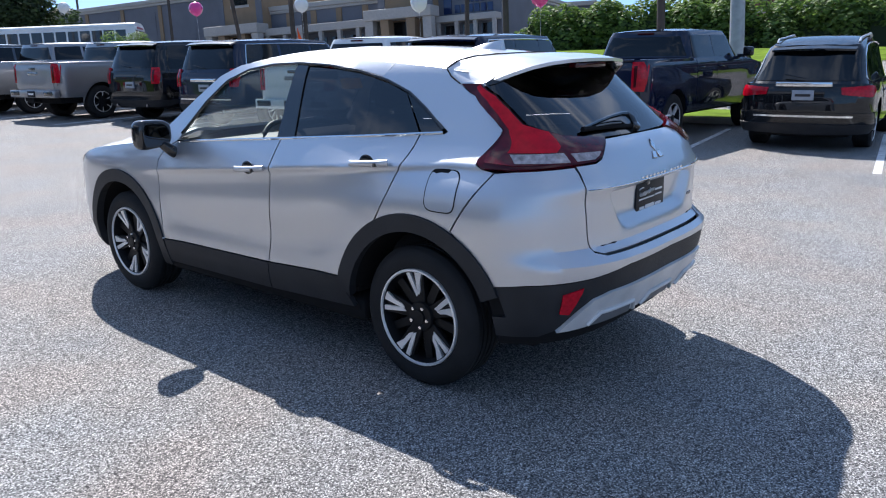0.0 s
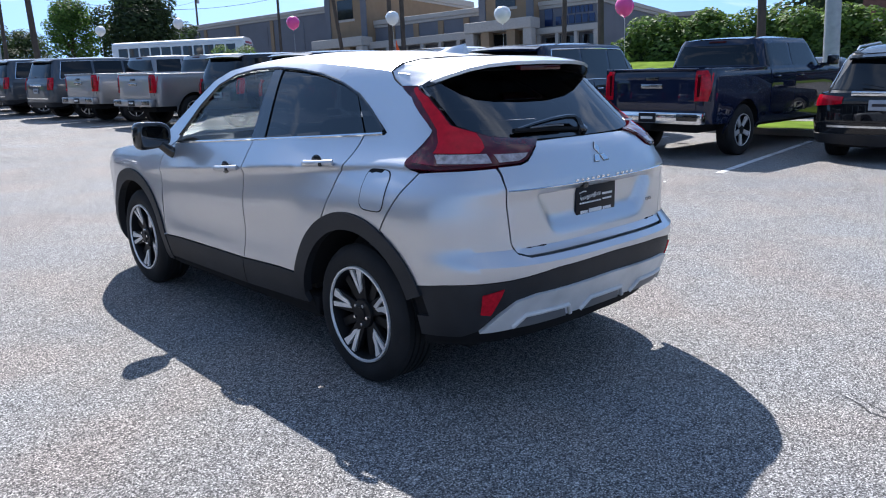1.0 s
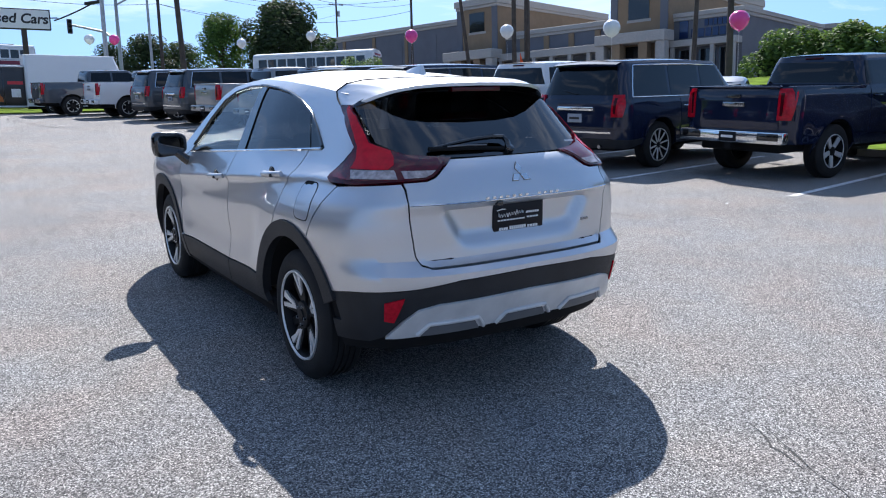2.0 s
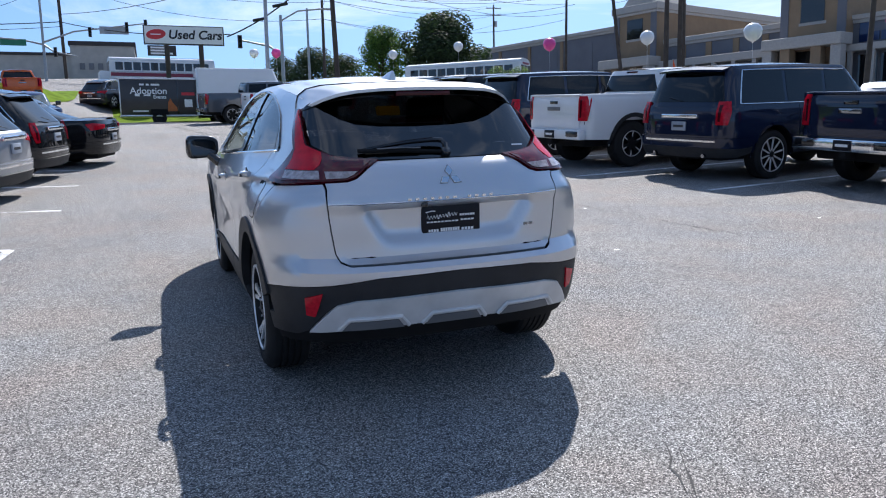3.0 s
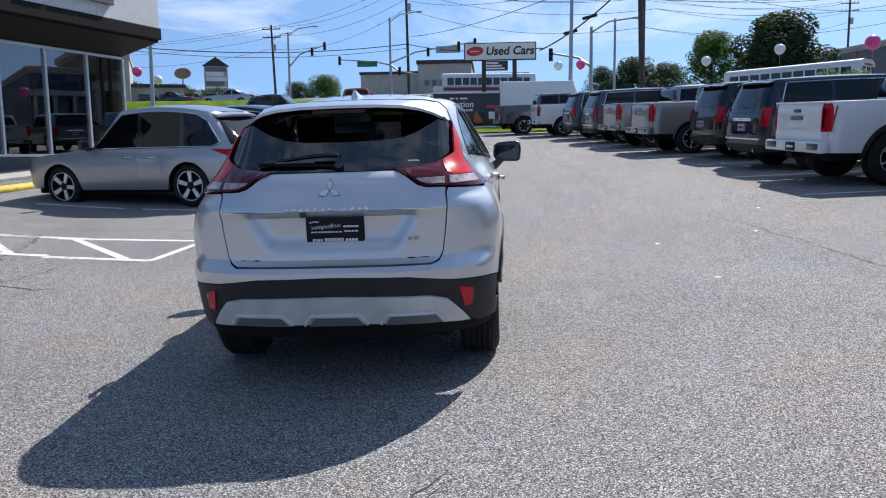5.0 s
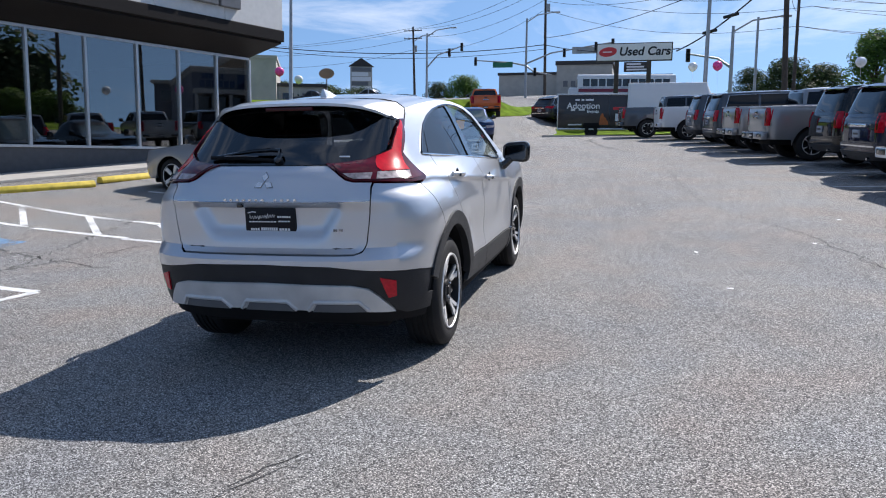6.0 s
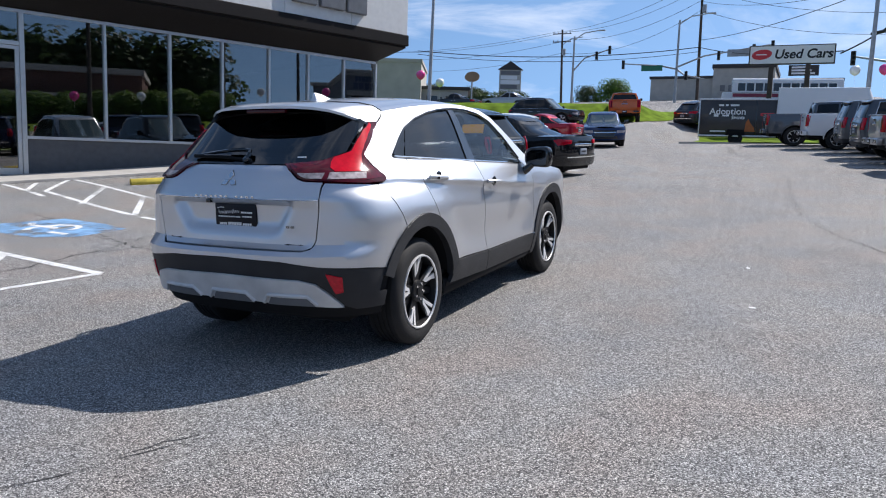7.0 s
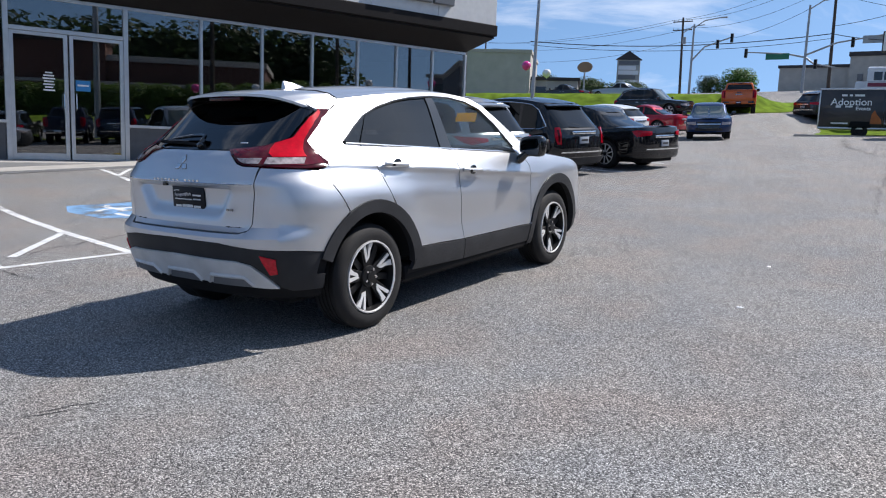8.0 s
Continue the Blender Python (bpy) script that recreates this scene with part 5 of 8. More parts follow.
def vehicle(name, label, category, mat, m, kind, wb, tail, front, hw, z0, belt, roof, r, rim, style, cab_tail, cab_nose, cab_half, hood_end, group="", bumper=None, lamp_mat=None, windows=None, lamp=None, chrome_bar=False, plate=None, rails=False, clad=False, gloss=None, line=False):
    """A parked vehicle: rear axle at y = 0, nose towards +y."""
    car = empty_thing(name, label, category, m, group)
    bumper = bumper or mat
    gloss = gloss or PRIVACY
    tp = [(z0 - 0.1, tail + 0.12), (z0 + 0.12, tail + 0.02), (0.6 * belt, tail), (belt - 0.10, tail + 0.012), (belt, tail + 0.045), (belt + 0.2, tail + 0.08)]
    fp = [(z0 - 0.1, front - 0.12), (z0 + 0.15, front), (0.65 * hood_end, front), (hood_end, front - 0.10), (belt + 0.2, front - 0.35)]
    hp = [(z0 - 0.1, hw - 0.12), (z0 + 0.06, hw - 0.035), (z0 + 0.2, hw - 0.012), (0.6 * belt, hw - 0.004), (0.78 * belt, hw), (belt - 0.10, hw - 0.014), (belt, hw - 0.05), (belt + 0.2, hw - 0.12)]

    def half(y, z):
        h = lerp(hp, z)
        for cy in (0.0, wb):
            d = math.hypot(y - cy, z - r)
            h += 0.018 * math.exp(-0.5 * ((d - r - 0.13) / 0.09) ** 2)
        return h
    boxy = 5.0 if kind in ("pickup", "suv") else 3.2
    low = Shell(lambda z: lerp(tp, z), lambda z: lerp(fp, z), half, tail + 0.42, front - 0.6, boxy, 3.0)
    zc = [belt - 0.03, belt + 0.35 * (roof - belt), roof - 0.06, roof]
    ch = [cab_half[0], cab_half[0] + 0.40 * (cab_half[1] - cab_half[0]), cab_half[1] + 0.03, cab_half[1] - 0.03]

    def cab_profile(a, b, bow):
        return lambda z: a + (b - a) * ((z - belt) / (roof - belt)) + bow * math.sin(math.pi * min(1, max(0, (z - belt) / (roof - belt))))
    ct, cn = cab_profile(*cab_tail, -0.02), cab_profile(*cab_nose, 0.03)
    c1, c2 = max(cab_tail) + 0.24, min(cab_nose) - 0.12
    drop = {"sedan": 0.16, "crossover": 0.13, "suv": 0.035, "pickup": 0.02}[kind]
    y_mid = 0.62 * cn(roof) + 0.38 * ct(roof)

    def bow_z(y, z):
        """How far the roofline falls towards the tail and the nose."""
        f = max(0.0, min(1.0, (z - belt) / (roof - belt)))
        s = (y_mid - y) / (y_mid - ct(roof)) if y < y_mid else (y - y_mid) / (cn(roof) - y_mid) * 0.7
        return -drop * f * min(1.6, s * s)
    cab = Shell(ct, cn, lambda y, z: float(np.interp(z, zc, ch)), c1, c2, 4.5 if kind != "sedan" else 3.0, 3.5, lambda p: Vector((0, 0, bow_z(p.y, p.z))))
    ra = r + (0.085 if kind in ("pickup", "suv") else 0.055)
    top = lambda y: lerp([(cab_nose[0] - 0.1, belt), (front - 0.05, hood_end)], y)
    side = arch(0.0, r, ra, 184, -4, 16) + [("s", ra + 0.04, z0), ("s", wb - ra - 0.04, z0)] + arch(wb, r, ra, 184, -4, 16) + [("s", wb + ra + 0.05, z0 + 0.04), ("f", 0.0, z0), ("f", 0.0, top(front) - 0.02), ("s", front - 0.25, top(front - 0.25)), ("s", cab_nose[0] - 0.1, belt), ("s", tail + 0.3, belt), ("r", 0.0, belt), ("r", 0.0, z0 + 0.1), ("s", -ra - 0.05, z0 + 0.06)]
    for sd in (1, -1):
        part("body_side", low.panel(side, sd, 0.0, 0.02, 0.09), mat, car)
        if clad:
            for cy in (0.0, wb):
                part("arch_cladding", low.panel(arch(cy, r, ra + 0.07, 178, 0, 16) + arch(cy, r, ra - 0.01, 0, 178, 16), sd, 0.012, 0.03, 0.08), CLAD, car)
        # greenhouse
        part("cab_frame", cab.panel([("r", 0.0, belt - 0.02), ("r", 0.0, roof), ("s", c2 + 0.02, roof), ("f", 0.0, roof), ("f", 0.0, belt - 0.02)], sd, 0.0, 0.0, 0.09), mat, car)
        for y0, y1 in windows:
            za, zb = belt + 0.03, roof - 0.085
            fa = max(0.0, min(1.0, (zb - belt) / (roof - belt)))
            lean_r = (cab_tail[1] - cab_tail[0]) * 0.75 if y0 <= windows[0][0] else 0.03
            lean_f = (cab_nose[1] - cab_nose[0]) * fa if y1 >= windows[-1][1] else 0.02
            poly = [("s", y0, za), ("s", y0 + max(0.0, lean_r) * fa, zb - 0.01), ("s", y1 + lean_f, zb), ("s", y1, za)]
            if kind == "crossover" and y0 <= windows[0][0]:
                poly = [("s", y0 + 0.16, za), ("s", y0 + 0.02, za + 0.07), ("s", y0 + 0.05, za + 0.12), ("s", y0 + 0.30, zb - 0.10), ("s", y0 + 0.52, zb - 0.01), ("s", y1 + lean_f, zb), ("s", y1, za)]
            part("side_window", cab.panel(poly, sd, 0.004, 0.006, 0.12), gloss, car, "dark side window")
        if kind == "crossover":
            za, zb = belt + 0.03, roof - 0.085
            part("window_band", cab.panel([("s", windows[0][1] - 0.03, za), ("s", windows[0][1] - 0.03, zb), ("s", windows[-1][0] + 0.04, zb), ("s", windows[-1][0] + 0.04, za)], sd, 0.002, 0.004, 0.12), TRIM, car, "black door pillars")
        if line:
            top_line = [(windows[0][0] + (0.50 if kind == "crossover" else max(0.0, (cab_tail[1] - cab_tail[0]) * 0.6)), roof - 0.078), (0.5 * (windows[0][0] + windows[-1][1]), roof - 0.072), (windows[-1][1] + (cab_nose[1] - cab_nose[0]) * 0.85, roof - 0.078)]
            low_line = [(windows[0][0] + (0.16 if kind == "crossover" else 0.0), belt + 0.022), (windows[-1][1], belt + 0.022)]
            for nm, ln in (("upper_window_line", top_line), ("lower_window_line", low_line), ("pillar_line", [low_line[0], top_line[0]] if kind != "crossover" else [(windows[0][0] + 0.16, belt + 0.022), (windows[0][0] + 0.0, belt + 0.10), (windows[0][0] + 0.03, belt + 0.15), (windows[0][0] + 0.29, roof - 0.175), (windows[0][0] + 0.50, roof - 0.08)])):
                pts = []
                for (ya, za), (yb, zb) in zip(ln, ln[1:]):
                    for f in np.linspace(0, 1, 9):
                        q, _ = cab.s(ya + (yb - ya) * f, za + (zb - za) * f)
                        pts.append(cab.place(sd * q, za + (zb - za) * f) + Vector((sd * 0.006, 0, 0)))
                part(nm, tube_bm([p for i, p in enumerate(pts) if i == 0 or (p - pts[i - 1]).length > 1e-4], 0.011, 6), CHROME, car, "bright window line")
        # doors
        d0, d1 = max(ra + 0.12, windows[-2][0] if len(windows) > 1 else windows[0][0]), windows[-1][1] + 0.02
        mid = windows[-1][0] - 0.04
        for a, b in ((d0, mid - 0.006), (mid + 0.006, d1)):
            part("door", low.panel([("s", a, z0 + 0.16), ("s", b, z0 + 0.16), ("s", b, belt - 0.02), ("s", a, belt - 0.02)], sd, 0.005, 0.006, 0.12), mat, car)
            hx = half(a + 0.12, belt - 0.16)
            part("door_handle", tube_bm([(sd * (hx + 0.012), a + 0.07, belt - 0.15), (sd * (hx + 0.035), a + 0.10, belt - 0.15), (sd * (hx + 0.035), a + 0.24, belt - 0.15), (sd * (hx + 0.012), a + 0.27, belt - 0.15)], 0.013, 6), mat if not chrome_bar else CHROME, car)
        # tail lamp
        lm = part("tail_lamp", low.panel(lamp, sd, 0.022, 0.04, 0.03), lamp_mat or CARLAMP, car, "red tail lamp")
        if len(lamp) == 4:
            zm, zh = 0.5 * (lamp[0][2] + lamp[1][2]), 0.5 * (lamp[1][2] - lamp[0][2])
            core = [("r", lamp[0][1] + 0.035, zm - 0.72 * zh), ("r", lamp[0][1] + 0.035, zm + 0.72 * zh), ("r", lamp[0][1] + 0.085, zm + 0.72 * zh), ("r", lamp[0][1] + 0.075, zm - 0.72 * zh)]
            part("lamp_core", low.panel(core, sd, 0.0245, 0.003, 0.03), DARKRED, lm, "dark lamp core")
        # mirror
        my = cab_nose[0] - 0.38
        part("door_mirror", box_bm(min(sd * (hw + 0.01), sd * (hw + 0.21)), max(sd * (hw + 0.01), sd * (hw + 0.21)), my, my + 0.10, belt + 0.01, belt + 0.19, 0.035, 2), mat if kind == "sedan" else TRIM, car)
        part("mirror_arm", box_bm(min(sd * (hw - 0.10), sd * (hw + 0.06)), max(sd * (hw - 0.10), sd * (hw + 0.06)), my + 0.02, my + 0.08, belt - 0.01, belt + 0.05, 0.01), TRIM, car)
        if rails:
            part("roof_rail", tube_bm([(sd * (cab_half[1] - 0.06), ct(roof) + 0.25, roof - 0.6 * drop), (sd * (cab_half[1] - 0.06), ct(roof) + 0.35, roof + 0.05 - 0.5 * drop), (sd * (cab_half[1] - 0.06), cn(roof) - 0.45, roof + 0.06), (sd * (cab_half[1] - 0.06), cn(roof) - 0.3, roof + 0.01)], 0.018, 6), ALUMINIUM if rails == "bright" else TRIM, car)
    # roof, bonnet, deck
    rows = []
    y_a, y_b = ct(roof) + 0.012, cn(roof) - 0.012
    for t in np.linspace(0, 1, 17):
        y = y_a + (y_b - y_a) * t
        q, _ = cab.s(y, roof - 0.002)
        xe = max(0.02, abs(cab.place(q, roof - 0.002).x))
        crown = 0.045 * math.sin(math.pi * min(1, max(0.06, t))) ** 0.5
        rows.append([(xe * u, y, roof - 0.002 + bow_z(y, roof) + crown * (1 - u ** 4)) for u in np.linspace(-1, 1, 13)])
    part("roof", skin_grid(rows), mat, car)

    def deck(y0, y1, nm, material, drop=0.0):
        rows = []
        for t in np.linspace(0, 1, 9):
            y = y0 + (y1 - y0) * t
            z = top(y) - drop
            q, _ = low.s(y, z)
            xe = max(0.05, abs(low.place(q, z).x) - 0.002)
            rows.append([(xe * u, y, z + 0.04 * (1 - u ** 4) * (0 if drop else 1)) for u in np.linspace(-1, 1, 11)])
        part(nm, skin_grid(rows), material, car)
    deck(cab_nose[0] - 0.25, front - 0.13, "bonnet", mat)
    if kind == "sedan":
        deck(tail + 0.05, cab_tail[0] + 0.12, "boot_lid", mat)
    elif kind == "pickup":
        part("bed_floor", box_bm(-hw + 0.12, hw - 0.12, tail + 0.06, cab_tail[0] - 0.02, belt - 0.56, belt - 0.50), UNDER, car)
        for sd in (1, -1):
            part("bed_rail", box_bm(min(sd * (hw - 0.17), sd * (hw - 0.035)), max(sd * (hw - 0.17), sd * (hw - 0.035)), tail + 0.10, cab_tail[0] + 0.02, belt - 0.5, belt + 0.012, 0.012), mat, car)
        part("bulkhead", box_bm(-hw + 0.10, hw - 0.10, cab_tail[0] - 0.03, cab_tail[0] + 0.02, belt - 0.55, belt + 0.02), mat, car)
        part("tailgate", low.panel([("r", -hw + 0.235, 0.80), ("r", hw - 0.235, 0.80), ("r", hw - 0.235, belt - 0.012), ("r", -hw + 0.235, belt - 0.012)], 1, 0.012, 0.05, 0.12), mat, car)
        part("tailgate_cap", box_bm(-hw + 0.235, hw - 0.235, tail - 0.012, tail + 0.07, belt - 0.02, belt + 0.015, 0.012), mat, car)
        part("tailgate_handle", box_bm(-0.12, 0.12, tail - 0.02, tail + 0.03, belt - 0.17, belt - 0.11, 0.01), TRIM, car)
        part("maker_badge", box_bm(-0.20, 0.20, tail - 0.024, tail + 0.01, belt - 0.30, belt - 0.225, 0.006), SMOKECHROME if mat is not WHITE else GREYLETTER, car)
    if kind != "sedan":
        zt = roof - 0.10
        gy = 0.86 * cab_half[0]
        o = part("rear_window", cab.panel([("r", -gy, belt + (0.05 if kind == "pickup" else 0.06)), ("r", gy, belt + (0.05 if kind == "pickup" else 0.06)), ("r", 0.87 * cab_half[1], zt), ("r", -0.87 * cab_half[1], zt)], 1, 0.006, 0.006, 0.12), gloss, car, "dark rear window")
    else:
        part("rear_window", cab.panel([("r", -0.78 * cab_half[0], belt + 0.02), ("r", 0.78 * cab_half[0], belt + 0.02), ("r", 0.85 * cab_half[1], roof - 0.05), ("r", -0.85 * cab_half[1], roof - 0.05)], 1, 0.006, 0.006, 0.12), gloss, car, "dark rear window")
    part("windscreen", front_panel(cab, [("f", 0.0, belt + 0.02), ("f", 0.86 * cab_half[0], belt + 0.02), ("f", 0.88 * cab_half[1], roof - 0.06), ("f", 0.0, roof - 0.06)], 0.006, 0.006, 0.12), SCREEN, car, "windscreen")
    # grille, headlamps, lower intake
    zh = hood_end - 0.10
    part("grille", front_panel(low, [("f", 0.0, zh - 0.30), ("f", 0.42, zh - 0.30), ("f", 0.50, zh), ("f", 0.0, zh)], 0.010, 0.012, 0.10), TRIM, car, "black grille")
    part("grille_bar", front_panel(low, [("f", 0.0, zh - 0.13), ("f", 0.50, zh - 0.13), ("f", 0.50, zh - 0.09), ("f", 0.0, zh - 0.09)], 0.020, 0.012, 0.10), CHROME, car, "bright grille bar")
    part("lower_intake", front_panel(low, [("f", 0.0, z0 + 0.08), ("f", 0.60, z0 + 0.08), ("f", 0.52, z0 + 0.20), ("f", 0.0, z0 + 0.20)], 0.010, 0.012, 0.10), CLAD, car, "black lower intake")
    for sd in (1, -1):
        part("headlamp", low.panel([("f", 0.54, zh - 0.14), ("s", front - 0.22, zh - 0.12), ("s", front - 0.34, zh - 0.02), ("f", 0.54, zh - 0.01)], sd, 0.012, 0.02, 0.05), CLEARLENS, car, "clear headlamp")
    if kind == "pickup":
        part("high_brake_light", box_bm(-0.16, 0.16, ct(roof - 0.03) - 0.02, ct(roof - 0.03) + 0.03, roof - 0.075, roof - 0.04, 0.006), DARKRED, car)
        b = bmesh.new()
        add_box(b, -hw + 0.06, hw - 0.06, tail - 0.11, tail + 0.05, 0.57, 0.76, 0.03)
        part("rear_bumper", b, bumper, car)
        for sd in (1, -1):
            part("bumper_step", box_bm(min(sd * 0.52, sd * 0.90), max(sd * 0.52, sd * 0.90), tail - 0.116, tail - 0.02, 0.62, 0.74, 0.02), TRIM, car)
        part("hitch", box_bm(-0.06, 0.06, tail - 0.10, tail + 0.1, 0.47, 0.57, 0.01), UNDER, car)
    else:
        zb = z0 + 0.30
        part("rear_bumper", low.panel(mirror_outline([("r", 0.0, z0 + 0.02), ("s", tail + 0.30, z0 + 0.05), ("s", -ra - 0.12, z0 + 0.12), ("s", -ra - 0.08, zb), ("s", tail + 0.3, zb), ("r", 0.0, zb)]), 1, 0.03, 0.05, 0.12), bumper, car)
        part("bumper_strip", low.panel(mirror_outline([("r", 0.0, zb - 0.07), ("r", hw - 0.25, zb - 0.07), ("r", hw - 0.25, zb - 0.04), ("r", 0.0, zb - 0.04)]), 1, 0.036, 0.01, 0.12), CHROME if chrome_bar else TRIM, car)
        if kind in ("suv", "crossover"):
            part("lower_valance", low.panel(mirror_outline([("r", 0.0, z0 - 0.03), ("s", tail + 0.30, z0 + 0.0), ("s", -ra - 0.10, z0 + 0.06), ("s", -ra - 0.08, z0 + 0.15), ("s", tail + 0.3, z0 + 0.13), ("r", 0.0, z0 + 0.13)]), 1, 0.038, 0.05, 0.12), CLAD, car, "black lower bumper")
        if kind == "suv":
            for sd in (1, -1):
                part("exhaust_tip", tube_bm([(sd * 0.55, tail - 0.02, z0 + 0.0), (sd * 0.55, tail + 0.1, z0 + 0.01)], 0.035, 10), SMOKECHROME, car)
        if kind in ("suv", "crossover"):
            part("tailgate", low.panel([("r", -hw + 0.22, zb + 0.03), ("r", hw - 0.22, zb + 0.03), ("r", hw - 0.20, belt - 0.02), ("r", -hw + 0.20, belt - 0.02)], 1, 0.008, 0.01, 0.12), mat, car)
            sp = [[(cab_half[1] * 0.92 * u, ct(roof) - 0.10 * t - 0.02 + 0.05 * u * u, roof + bow_z(ct(roof), roof) + 0.005 - 0.03 * t - 0.02 * u * u) for u in np.linspace(-1, 1, 11)] for t in np.linspace(-0.6, 1.4, 5)]
            part("roof_spoiler", skin_grid(sp, 0.03), mat, car)
            part("rear_wiper", tube_bm([(0, ct(belt + 0.08) - 0.03, belt + 0.08), (-0.30, ct(belt + 0.12) - 0.03, belt + 0.14)], 0.010, 6), TRIM, car)
    zp = plate if plate is not None else (0.66 if kind == "pickup" else belt - 0.32)
    py = tail - (0.118 if kind == "pickup" else 0.022)
    pl = part("number_plate", box_bm(-0.155, 0.155, py - 0.008, py + 0.02, zp - 0.075, zp + 0.075, 0.004), PLATE if kind == "pickup" else PLATEBLUE, car)
    part("lettering_bar", box_bm(-0.11, 0.11, py - 0.011, py - 0.006, zp - 0.02, zp + 0.02), WHITEPRINT if kind == "pickup" else SIGNDARK, pl, smooth=False)
    if kind != "pickup" and chrome_bar:
        part("garnish_bar", box_bm(-0.40, 0.40, tail - 0.028, tail + 0.02, zp + 0.13, zp + 0.20, 0.012), CHROME, car, "bright tailgate bar")
    # underside, wheels
    part("underbody", box_bm(-hw + 0.28, hw - 0.28, tail + 0.18, front - 0.2, z0 - 0.08, z0 + 0.25, 0.03), UNDER, car)
    for cy in (0.0, wb):
        part("wheel_housing", box_bm(-hw + 0.30, hw - 0.30, cy - ra - 0.02, cy + ra + 0.02, z0, r + ra + 0.02), UNDER, car)
        for sd in (1, -1):
            b = lathe_x([(hw - 0.34, ra + 0.01), (hw - 0.01, ra + 0.01)], 28)
            bmesh.ops.scale(b, vec=(sd, 1, 1), verts=b.verts)
            bmesh.ops.translate(b, vec=(0, cy, r), verts=b.verts)
            bmesh.ops.delete(b, geom=[f for f in b.faces if f.calc_center_median().z < z0 - 0.02], context="FACES")
            part("wheel_arch_liner", b, UNDER, car)
            add_wheel(car, sd * (hw - 0.035), cy, r, rim, 0.26, style, 17 * (cy + sd))
    return car


def lamp_tall(hw, z0, z1, tail):
    return [("r", hw - 0.26, z0), ("r", hw - 0.26, z1), ("s", tail + 0.17, z1), ("s", tail + 0.09, z0)]


def lamp_wide(hw, z0, z1, tail, inner=0.42, wrap=0.42):
    return [("r", hw - inner, z0 + 0.04), ("r", hw - inner - 0.02, z1 - 0.03), ("s", tail + 0.20, z1), ("s", tail + wrap, z1 - 0.02), ("s", tail + 0.20, z0)]


def pickup(label, mat, m, group="", style="six", bumper=None, r=0.42, clad=False):
    hw = 1.02
    return vehicle("pickup_truck", label, "pickup truck", mat, m, "pickup", 3.75, -1.19, 4.66, hw, 0.50, 1.42, 1.92, r, 0.26 if r < 0.43 else 0.25, style, (0.72, 0.84), (3.35, 2.66), (0.95, 0.76), 1.22, group,
                   bumper or mat, CARLAMP, [(0.86, 1.72), (1.80, 3.10)], lamp_tall(hw, 0.93, 1.39, -1.19), plate=0.665, clad=clad)


def big_suv(label, mat, m, group="", chrome=True, style="fan"):
    hw = 1.02
    return vehicle("large_suv", label, "suv", mat, m, "suv", 3.34, -1.16, 4.40, hw, 0.42, 1.24, 1.90, 0.41, 0.285, style, (-1.13, -0.86), (3.08, 2.12), (0.96, 0.76), 1.12, group,
                   mat, CARLAMP, [(-0.80, 0.30), (0.38, 1.34), (1.42, 2.80)], lamp_tall(hw, 0.93, 1.30, -1.16)[:], chrome_bar=chrome, plate=0.90, line=chrome)


def crossover(name, label, mat, m, tail=-1.02, wb=2.80, front=3.80, hw=0.95, roof=1.66, belt=1.03, rails=False, style="star", chrome=True, lamp=None, plate=None, group="", gloss=None):
    return vehicle(name, label, "suv", mat, m, "crossover", wb, tail, front, hw, 0.30, belt, roof, 0.37, 0.26, style, (tail + 0.06, tail + 0.62), (wb - 0.38, wb - 1.18), (hw - 0.09, hw - 0.29), belt - 0.16, group,
                   None, CARLAMP, [(tail + 0.40, 0.12), (0.20, 1.02), (1.10, wb - 0.62)], lamp or lamp_wide(hw, belt - 0.20, belt - 0.03, tail), chrome_bar=chrome, line=chrome, rails=rails, plate=plate, gloss=gloss)


def sedan(label, mat, m, group="", name="sedan_car"):
    hw = 0.93
    return vehicle(name, label, "car", mat, m, "sedan", 2.95, -1.12, 3.85, hw, 0.24, 1.00, 1.52, 0.355, 0.25, "fan", (-0.42, 0.42), (2.40, 1.45), (0.82, 0.60), 0.84, group,
                   mat, CARLAMP, [(-0.10, 0.86), (0.94, 2.10)], lamp_wide(hw, 0.78, 0.93, -1.12, 0.40, 0.30), chrome_bar=True, plate=0.62)


def parked(x, y, heading, yoff):
    """A pose on the lot from the tail's right corner region: (x, y) is the middle of the tail and yoff how far the rear axle lies ahead of it."""
    a = radians(heading)
    return on_lot(x + yoff * math.cos(a), y + yoff * math.sin(a), heading - 90)


ROW = "row of vehicles for sale"
# the row to the silver car's right, from the nearest to the far end
crossover("mid_suv", "glossy black mid-size suv with chrome trim, parked tail out", BLACK, parked(9.25, 0.97, 5, 1.02), roof=1.72, rails="bright", group=ROW, plate=0.86)
pickup("dark blue crew cab pickup with a chrome rear bumper", NAVY, parked(8.14, 4.05, -1, 1.19), ROW, "star", CHROME)
big_suv("glossy dark navy large suv with chrome tailgate bar", NAVY, parked(7.11, 6.56, 8, 1.16), ROW)
pickup("white lifted crew cab pickup with off-road tyres", WHITE, parked(6.29, 9.43, 7, 1.19), ROW, "six", WHITE, 0.455, True)
big_suv("dark slate large suv with a chrome tailgate bar", NAVY, parked(6.26, 12.36, 8, 1.16), ROW)
big_suv("black large suv with a pale dealer plate", BLACK, parked(6.21, 15.36, 8, 1.16), ROW, False)
pickup("pewter grey crew cab pickup with chrome bumper", PEWTER, parked(5.14, 18.08, 8, 1.19), ROW, "six", PEWTER)
